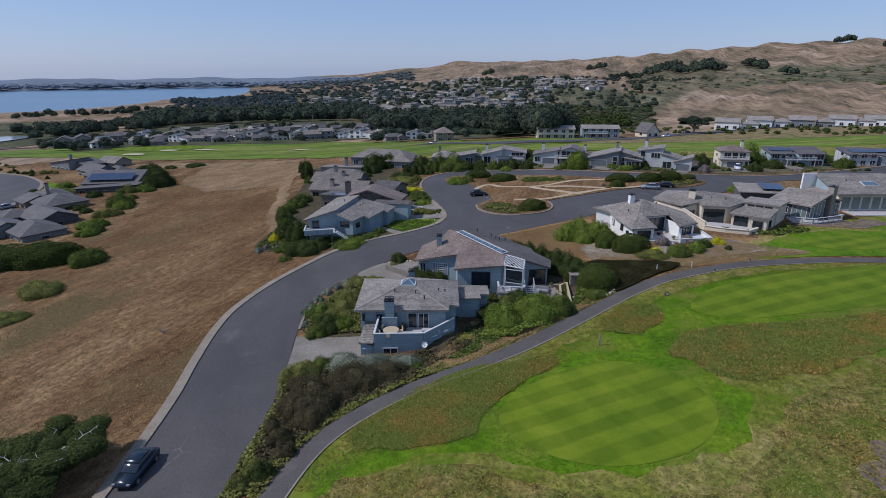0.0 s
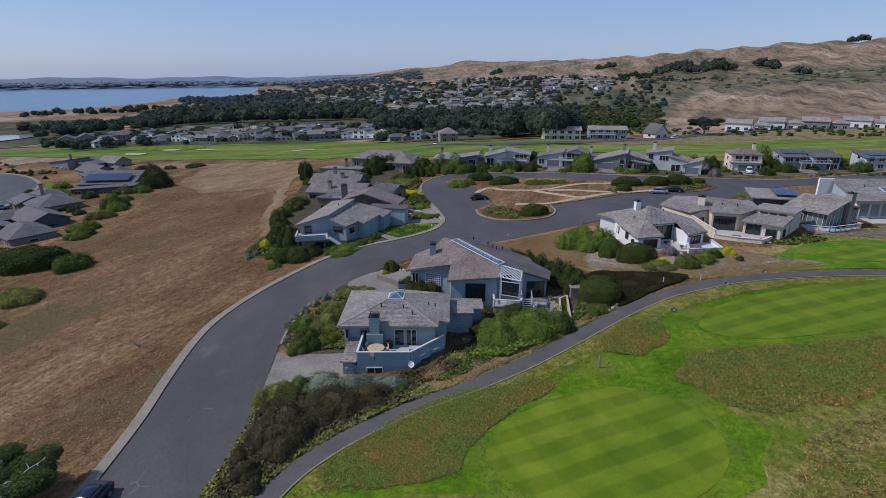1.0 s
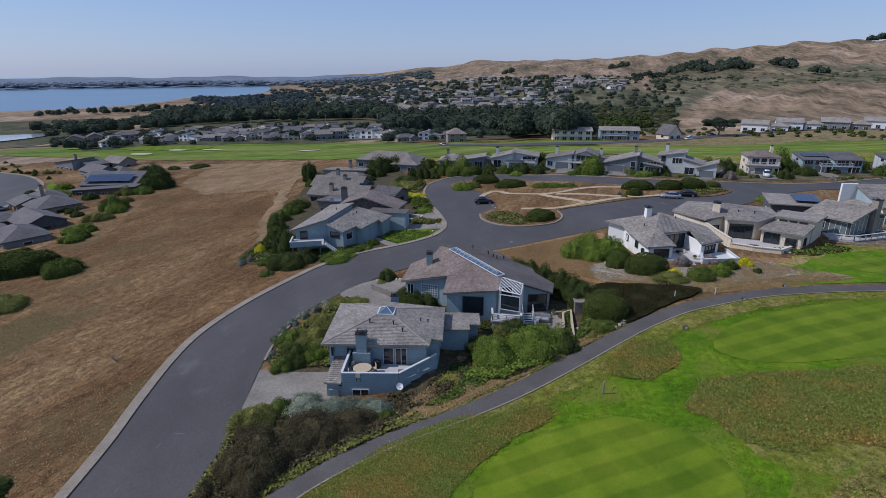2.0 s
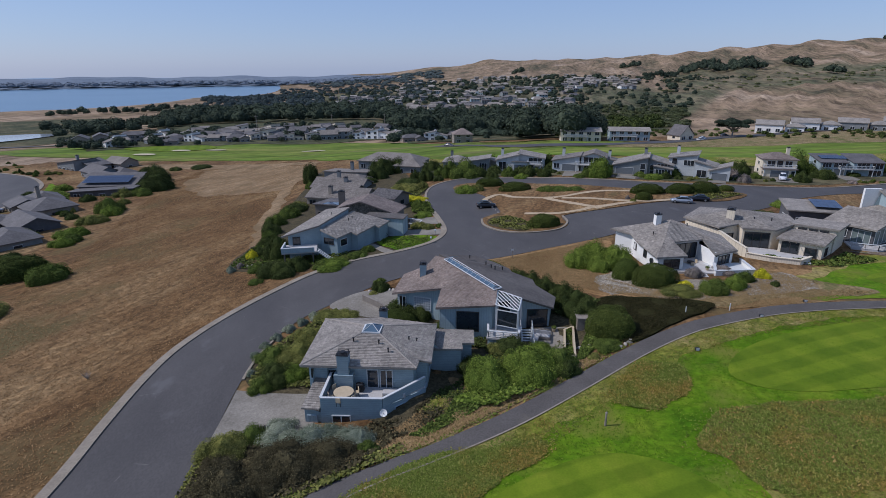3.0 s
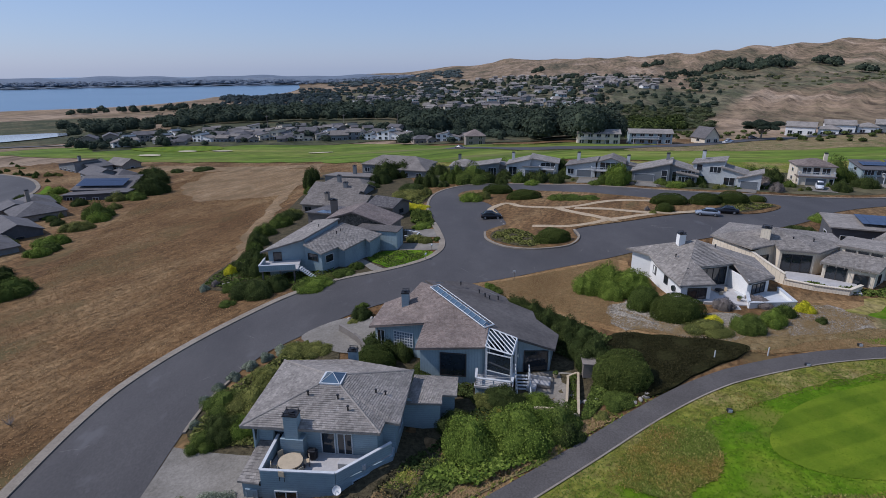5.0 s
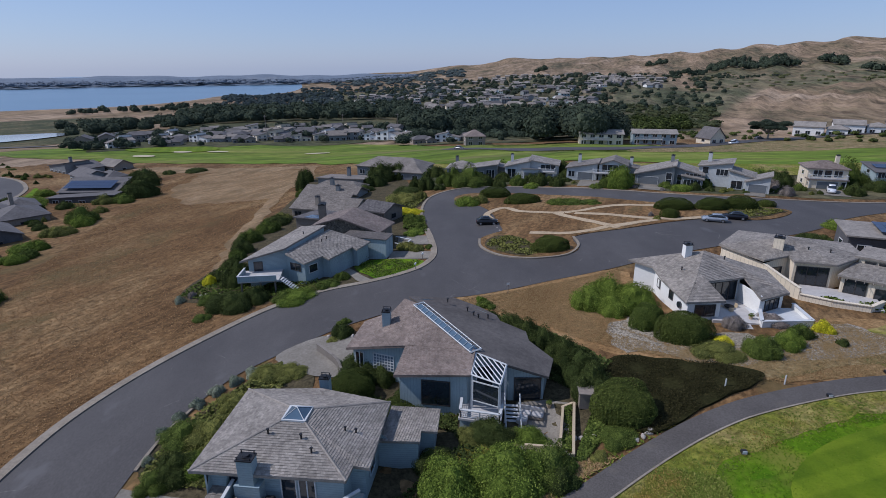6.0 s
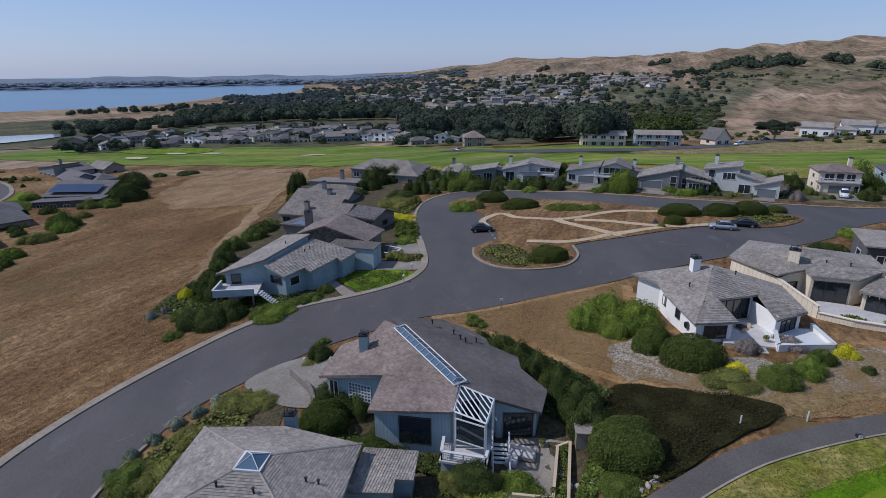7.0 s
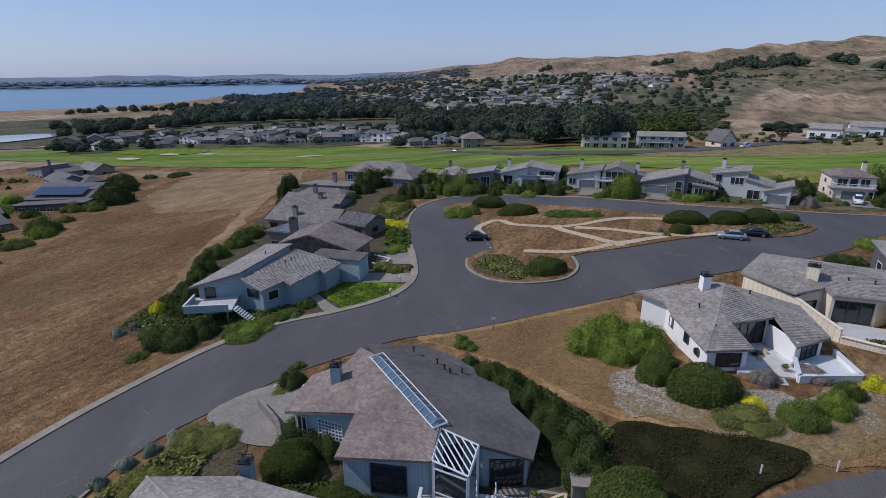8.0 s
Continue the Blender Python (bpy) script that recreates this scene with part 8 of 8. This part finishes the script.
# ---- cars ----
def car(x, y, turn, colour, label, tall=1.45, length=4.5):
    root = tagged(new("car"), label, "car")
    z = up(x, y) + 0.09
    root.matrix_basis = Matrix.Translation((x, y, z)) @ Matrix.Rotation(radians(turn), 4, "Z")
    coat = glossy("car_paint", colour, 0.25, 0.3, 0.6)
    k = length / 4.5

    def loft(name, rows, material):
        bm = bmesh.new()
        rings = [[bm.verts.new((px * k, side * w, pz)) for side, w, pz in ((-1, wl, zl), (-1, wm, zm), (-1, wt, zt), (1, wt, zt), (1, wm, zm), (1, wl, zl))] for px, wl, zl, wm, zm, wt, zt in rows]
        for a, b in zip(rings, rings[1:]):
            for i in range(6):
                bm.faces.new((a[i], a[(i + 1) % 6], b[(i + 1) % 6], b[i]))
        bm.faces.new(rings[0][::-1])
        bm.faces.new(rings[-1])
        bmesh.ops.recalc_face_normals(bm, faces=bm.faces)
        for f in bm.faces:
            f.smooth = True
        return part(name, bm, material, root)

    b = tall * 0.62
    loft("body", [(-2.22, 0.7, 0.35, 0.78, 0.6, 0.68, b * 0.9), (-2.05, 0.8, 0.24, 0.88, 0.6, 0.76, b), (-1.0, 0.84, 0.2, 0.91, 0.6, 0.8, b * 1.03), (0.9, 0.84, 0.2, 0.91, 0.6, 0.8, b), (1.9, 0.8, 0.22, 0.88, 0.58, 0.72, b * 0.86), (2.22, 0.64, 0.34, 0.74, 0.52, 0.6, b * 0.68)], coat)
    loft("window_band", [(-1.75, 0.72, b * 0.98, 0.7, b * 1.1, 0.62, b * 1.12), (-1.15, 0.77, b, 0.7, tall * 0.9, 0.58, tall * 0.95), (0.2, 0.77, b, 0.7, tall * 0.92, 0.58, tall * 0.965), (1.1, 0.74, b * 0.96, 0.7, b * 1.05, 0.6, b * 1.07)], PANE)
    loft("roof_panel", [(-1.2, 0.5, tall * 0.9, 0.62, tall * 0.93, 0.55, tall * 0.97), (-0.6, 0.5, tall * 0.92, 0.64, tall * 0.95, 0.55, tall), (0.1, 0.5, tall * 0.92, 0.64, tall * 0.95, 0.55, tall), (0.45, 0.5, tall * 0.9, 0.62, tall * 0.9, 0.55, tall * 0.94)], coat)
    for sx in (-1.35, 1.38):
        for sy in (-1, 1):
            bm = bmesh.new()
            rod(bm, (sx * k, sy * 0.7, 0.32), (sx * k, sy * 0.92, 0.32), 0.32, sides=16)
            w = part("wheel", bm, RUBBER, root)
            bm = bmesh.new()
            rod(bm, (sx * k, sy * 0.9, 0.32), (sx * k, sy * 0.935, 0.32), 0.2, sides=12)
            part("rim", bm, STEEL, w)
    for sy in (-1, 1):
        bm = bmesh.new()
        box(bm, (2.08 * k, sy * 0.6 - 0.13, b * 0.62), (2.24 * k, sy * 0.6 + 0.13, b * 0.76))
        part("headlight", bm, STEEL, root)
        bm = bmesh.new()
        box(bm, (-2.24 * k, sy * 0.62 - 0.12, b * 0.72), (-2.1 * k, sy * 0.62 + 0.12, b * 0.9))
        part("tail_light", bm, RED, root)


RED = glossy("red_lens", (0.25, 0.015, 0.012), 0.2)
car(-31.55, 34.3, -92, (0.012, 0.022, 0.035), "dark blue saloon car parked beside the kerb")
car(1.7, 131.4, 6, (0.012, 0.012, 0.014), "black hatchback parked beside the island", 1.6, 4.3)
car(44.2, 130.0, 166, (0.30, 0.33, 0.37), "silver saloon car parked beside the island")
car(48.6, 132.2, 166, (0.014, 0.015, 0.02), "black saloon car parked beside the island")
car(81.4, 161.2, -116, (0.72, 0.72, 0.72), "white pickup parked on a driveway", 1.8, 4.8)
for x, y, turn, c in ((101, 268, 34, (0.6, 0.6, 0.62)), (98, 262, 30, (0.7, 0.7, 0.7)), (116, 281, 26, (0.1, 0.1, 0.12)), (-14, 257, -30, (0.16, 0.15, 0.15)), (-133, 147, 60, (0.3, 0.3, 0.32))):
    car(x, y, turn, c, "car parked on the far road beside the verge")


# ---- small things ----
def thing(name, x, y, label, category, lift=0.0, group=""):
    root = tagged(new(name), label, category, group)
    root.matrix_basis = Matrix.Translation((x, y, up(x, y) + lift))
    return root


post = thing("sign_post", 5.7, 95.8, "slim grey post with small white sign beside the street", "sign")
bm = bmesh.new()
rod(bm, (0, 0, -0.2), (0, 0, 1.5), 0.05)
part("pole", bm, WOOD, post)
bm = bmesh.new()
box(bm, (-0.22, -0.08, 1.3), (0.22, -0.05, 1.62))
part("sign_plate", bm, TRIM, post)

post = thing("marker_post", 11.2, 51.2, "weathered wooden marker post on the golf lawn", "post")
bm = bmesh.new()
rod(bm, (0, 0, -0.2), (0, 0, 1.3), 0.1, 0.085, 8)
part("pole", bm, WOOD, post)
bm = bmesh.new()
rod(bm, (0, 0, 1.3), (0, 0, 1.42), 0.12, 0.06, 8)
part("post_cap", bm, WOOD, post)
for x, y in ((23.1, 63.3), (33.1, 71.0), (40.5, 75.6)):
    lamp = thing("path_marker", x, y, "low black marker box with pale front beside the path", "marker", 0.08, "markers along the path")
    bm = bmesh.new()
    box(bm, (-0.2, -0.16, 0), (0.2, 0.16, 0.26))
    part("casing", bm, IRON, lamp)
    bm = bmesh.new()
    box(bm, (-0.16, -0.19, 0.04), (0.16, -0.16, 0.3))
    part("front_plate", bm, TRIM, lamp)
for x, y in ((25.0, 72.2), (30.4, 73.0)):
    stake = thing("stake", x, y, "short white stake in the ground cover", "stake")
    bm = bmesh.new()
    rod(bm, (0, 0, -0.1), (0, 0, 0.95), 0.06)
    part("shaft", bm, TRIM, stake)
for x, y in ((-8.6, 105.6), (-8.2, 110.5)):
    mail = thing("mailbox", x, y, "pale mailbox on a short post beside the kerb", "mailbox", 0.05, "mailboxes")
    bm = bmesh.new()
    rod(bm, (0, 0, 0), (0, 0, 0.95), 0.05)
    part("post", bm, WOOD, mail)
    bm = bmesh.new()
    made = box(bm, (-0.13, -0.28, 0.95), (0.13, 0.28, 1.2))
    bmesh.ops.bevel(bm, geom=[e for e in bm.edges if e.verts[0].co.z > 1.1 and e.verts[1].co.z > 1.1], offset=0.07, segments=2, affect="EDGES")
    part("box", bm, TRIM, mail)


def stones(points, size, label, seed):
    r = random.Random(seed)
    for x, y in points:
        bm = bmesh.new()
        bmesh.ops.create_icosphere(bm, subdivisions=2, radius=1)
        sx, sy, sz = (size * r.uniform(0.6, 1.3) for _ in range(3))
        for v in bm.verts:
            k = 1 + 0.28 * noise.noise(v.co * 1.3 + Vector((x, y, 0)))
            v.co = Vector((v.co.x * sx * k, v.co.y * sy * k, v.co.z * sz * 0.6 * k))
        ob = part("boulder", bm, STONE, None, label, Matrix.Translation((x, y, up(x, y) + size * 0.25)))
        tagged(ob, category="rock", group="garden boulders")


stones([(14.9 + 0.45 * k + 0.2 * math.sin(k * 5), 64.4 + 0.36 * k) for k in range(8)], 0.3, "pale boulder edging the garden above the path", 1)
stones([(10.6 + 0.5 * k, 65.8 + 0.3 * math.sin(k * 3)) for k in range(5)], 0.3, "pale boulder beside the patio", 2)
stones([(-15.6 + 0.6 * k, 83.6 + 0.4 * math.sin(k * 2)) for k in range(7)], 0.34, "pale boulder in a bed beside the driveway", 3)
stones([(-40.5 + 0.7 * k, 98.4 + 0.5 * math.sin(k * 2.2)) for k in range(5)], 0.4, "brown boulder at the edge of the field", 4)
stones([(3.6 + 1.9 * k, 124.8 + 0.2 * math.sin(k)) for k in range(8)], 0.22, "small pale stone edging the island", 5)
stones([(4.3 - 0.5 * k, 126.8 + 2.0 * k) for k in range(7)], 0.22, "small pale stone edging the island", 6)
stones([(66 + 0.9 * k, 160.4 - 0.5 * k) for k in range(5)], 0.5, "pale boulder in a front garden", 7)

# driveway retaining wall
wall_line = curve([(-15.8, 80.2), (-14.2, 78.6), (-12.6, 76.9), (-11.4, 74.9)], 4)
retain = thing("retaining_wall", -13.6, 77.6, "low curved dark retaining wall beside the driveway", "wall")
off = retain.matrix_basis.translation
for (ax, ay), (bx, by) in zip(wall_line, wall_line[1:]):
    bm = bmesh.new()
    a, b = Vector((ax, ay, up(ax, ay) + 0.1)) - off, Vector((bx, by, up(bx, by) + 0.1)) - off
    d = (b - a).normalized()
    m = Matrix.Translation(a) @ d.to_track_quat("X", "Z").to_matrix().to_4x4()
    box(bm, (0, -0.14, -0.2), ((b - a).length * 1.01, 0.14, 0.85), m)
    part("wall_block", bm, WEATHERED, retain)


def table_set(x, y, z, label, r=0.85, chairs=5, top=TAN):
    root = tagged(new("round_table"), label, "table")
    root.matrix_basis = Matrix.Translation((x, y, z))
    bm = bmesh.new()
    rod(bm, (0, 0, 0.68), (0, 0, 0.76), r, sides=28)
    part("tabletop", bm, top, root)
    bm = bmesh.new()
    rod(bm, (0, 0, 0), (0, 0, 0.68), 0.12, 0.08, 10)
    rod(bm, (0, 0, 0), (0, 0, 0.06), 0.4, 0.3, 16)
    part("pedestal", bm, IRON, root)
    first = None
    for k in range(chairs):
        a = 6.283 * k / chairs + 0.4
        m = Matrix.Translation((x + math.cos(a) * (r + 0.25), y + math.sin(a) * (r + 0.25), z)) @ Matrix.Rotation(a, 4, "Z")
        if first is None:
            first = tagged(new("patio_chair"), "dark metal patio chair with tan cushion", "chair", "chairs round the patio tables")
            for name, lo, hi, mat in (("seat", (-0.24, -0.24, 0.4), (0.24, 0.24, 0.48), TAN), ("backrest", (0.2, -0.24, 0.48), (0.26, 0.24, 0.95), TAN)):
                bm = bmesh.new()
                box(bm, lo, hi)
                bmesh.ops.bevel(bm, geom=bm.edges[:], offset=0.02, segments=1, affect="EDGES")
                part(name, bm, mat, first)
            for sx in (-0.2, 0.2):
                for sy in (-0.2, 0.2):
                    bm = bmesh.new()
                    rod(bm, (sx, sy, 0), (sx, sy, 0.4), 0.025)
                    part("leg", bm, IRON, first)
            first.matrix_basis = m
        else:
            copy_thing(first, m)


table_set(-12.3, 54.9, -2.42, "round tan patio table on the deck", 0.95, 6)
table_set(31.6, 89.2, -0.75, "round dark patio table on the terrace", 0.55, 3, IRON)


def patio_sofa(x, y, z, turn, label):
    root = tagged(new("patio_sofa"), label, "sofa")
    root.matrix_basis = Matrix.Translation((x, y, z)) @ Matrix.Rotation(radians(turn), 4, "Z")
    for name, lo, hi, mat in (("base", (-1.1, -0.45, 0.05), (1.1, 0.45, 0.3), WOOD), ("seat_cushion", (-1.08, -0.44, 0.302), (-0.02, 0.3, 0.46), DECKING), ("seat_cushion", (0.02, -0.44, 0.302), (1.08, 0.3, 0.46), DECKING), ("backrest", (-1.1, 0.3, 0.302), (1.1, 0.48, 0.82), DECKING), ("chaise", (-1.1, -1.5, 0.05), (-0.2, -0.46, 0.44), DECKING)):
        bm = bmesh.new()
        box(bm, lo, hi)
        bmesh.ops.bevel(bm, geom=bm.edges[:], offset=0.04, segments=2, affect="EDGES")
        part(name, bm, mat, root)


def stool(x, y, z):
    root = tagged(new("patio_stool"), "low pale square stool on the patio", "stool", "stools on the patio")
    root.matrix_basis = Matrix.Translation((x, y, z))
    bm = bmesh.new()
    box(bm, (-0.3, -0.3, 0.3), (0.3, 0.3, 0.42))
    bmesh.ops.bevel(bm, geom=bm.edges[:], offset=0.03, segments=1, affect="EDGES")
    part("seat", bm, DECKING, root)
    for sx in (-0.24, 0.24):
        for sy in (-0.24, 0.24):
            bm = bmesh.new()
            rod(bm, (sx, sy, 0), (sx, sy, 0.3), 0.03)
            part("leg", bm, IRON, root)


# patio beside the pergola house
patio = drape("patio", [(6.6, 64.0), (10.2, 63.4), (11.2, 70.6), (9.0, 71.3), (6.4, 70.9)], 0.14, CONCRETE, "pale concrete patio with planter walls", "patio", skirt=0.4)
for a, b, h0 in (((6.8, 63.6), (10.6, 63.0), 0.5), ((10.6, 63.0), (11.5, 70.2), 0.5), ((6.9, 64.6), (9.7, 64.2), 0.55), ((9.7, 64.2), (10.5, 69.9), 0.55), ((10.5, 69.9), (11.5, 70.2), 0.5)):
    bm = bmesh.new()
    a, b = Vector((*a, up(*a))), Vector((*b, up(*b)))
    m = Matrix.Translation(a) @ (b - a).to_track_quat("X", "Z").to_matrix().to_4x4()
    box(bm, (0, -0.11, -0.3), ((b - a).length, 0.11, h0), m)
    tagged(part("planter_wall", bm, TAN), "low tan planter wall round the patio", "wall", "planter walls")
ground_leaves("planter_leaves", [(9.9, 64.3), (10.5, 63.3), (11.3, 69.9), (10.7, 69.8)], 500, 0.1, "green", "green plants in a narrow planter", 55, 0.35)
patio_sofa(7.7, 69.4, up(7.7, 69.4) + 0.15, -12, "pale grey cornered outdoor sofa on the patio")
stool(7.0, 67.0, up(7.0, 67.0) + 0.15)
stool(7.7, 66.8, up(7.7, 66.8) + 0.15)
shed = thing("garden_shed", 12.6, 70.4, "small pale timber garden shed with slatted sides", "shed")
for k in range(7):
    bm = bmesh.new()
    box(bm, (-0.75, -0.9 + 0.26 * k, 0), (0.75, -0.7 + 0.26 * k, 1.5))
    part("board", bm, WOOD, shed)
bm = bmesh.new()
box(bm, (-0.85, -1.0, 1.5), (0.85, 1.0, 1.6))
part("roof", bm, WOOD, shed)
for x, y in ((9.3, 70.4), (9.8, 64.9), (8.9, 64.8), (32.9, 86.4)):
    pot = thing("flower_pot", x, y, "round clay pot with a leafy plant", "flower pot", 0.14, "pots on the patios")
    bm = bmesh.new()
    rod(bm, (0, 0, 0), (0, 0, 0.4), 0.16, 0.26, 14)
    part("pot", bm, TAN, pot)
    v, f = leaf_cloud(np.random.default_rng(int(x * 10)), 160, 0.16, 4, core=False)
    held("plant", meshed("plant", [(p[0] * 0.35, p[1] * 0.35, 0.45 + p[2] * 0.35) for p in v], f), LEAF["green"], pot)

# satellite dish, grill and fence of the house with the deck
dish = tagged(new("satellite_dish"), "round white satellite dish on the deck corner", "satellite dish")
dish.matrix_basis = Matrix.Translation((-8.3, 53.45, -2.85))
bm = bmesh.new()
bmesh.ops.create_uvsphere(bm, u_segments=20, v_segments=10, radius=0.6)
bmesh.ops.delete(bm, geom=[v for v in bm.verts if v.co.z > -0.38], context="VERTS")
bmesh.ops.solidify(bm, geom=bm.faces[:], thickness=0.02)
bmesh.ops.transform(bm, matrix=Matrix.Rotation(radians(60), 4, "X") @ Matrix.Translation((0, 0, 0.4)), verts=bm.verts)
part("reflector", bm, WHITE_WALL, dish)
bm = bmesh.new()
rod(bm, (0, 0.25, -0.3), (0, 0, 0), 0.03)
rod(bm, (0, 0, 0), (0, -0.45, -0.1), 0.02)
part("arm", bm, STEEL, dish)
grill = tagged(new("grill"), "black covered grill beside the chimney on the deck", "grill")
grill.matrix_basis = Matrix.Translation((-11.0, 56.2, -2.42))
bm = bmesh.new()
box(bm, (-0.4, -0.28, 0), (0.4, 0.28, 0.95))
bmesh.ops.bevel(bm, geom=bm.edges[:], offset=0.14, segments=3, affect="EDGES")
part("cover", bm, IRON, grill)
bench = tagged(new("bench"), "low grey storage bench on the deck", "bench")
bench.matrix_basis = Matrix.Translation((-7.6, 55.6, -2.42))
bm = bmesh.new()
box(bm, (-1.1, -0.35, 0), (1.1, 0.35, 0.5))
bmesh.ops.bevel(bm, geom=bm.edges[:], offset=0.03, segments=1, affect="EDGES")
part("seat_box", bm, DECKING, bench)


def fence(a, b, label, height=0.9):
    root = thing("fence", *a, label, "fence")
    count = int(math.hypot(b[0] - a[0], b[1] - a[1]) / 0.22)
    for k in range(count):
        t = k / count
        x, y = (b[0] - a[0]) * t, (b[1] - a[1]) * t
        z = up(a[0] + x, a[1] + y) - up(*a)
        bm = bmesh.new()
        box(bm, (x - 0.05, y - 0.03, z - 0.1), (x + 0.05, y + 0.03, z + height))
        part("picket", bm, WOOD, root)


fence((-20.8, 52.0), (-17.4, 52.9), "short weathered picket fence beside the driveway")
fence((-16.2, 52.2), (-13.6, 51.2), "short weathered picket fence below the house")
stump = thing("dead_shrub", -43.6, 61.8, "small dead brown shrub in the field", "shrub")
bm = bmesh.new()
for k in range(16):
    a = k * 2.4
    rod(bm, (0, 0, 0), (0.5 * math.cos(a), 0.5 * math.sin(a), 0.5 + 0.03 * k), 0.03, 0.01, 4)
part("twigs", bm, BARK, stump)
for x, y in ((-150, 372), (-104, 392), (-70, 410)):
    pole = thing("utility_pole", x, y, "tall wooden utility pole among far houses", "utility pole")
    bm = bmesh.new()
    rod(bm, (0, 0, 0), (0, 0, 13), 0.2, 0.14)
    part("pole", bm, WOOD, pole)
    bm = bmesh.new()
    box(bm, (-1.2, -0.08, 12), (1.2, 0.08, 12.2))
    part("crossarm", bm, WOOD, pole)
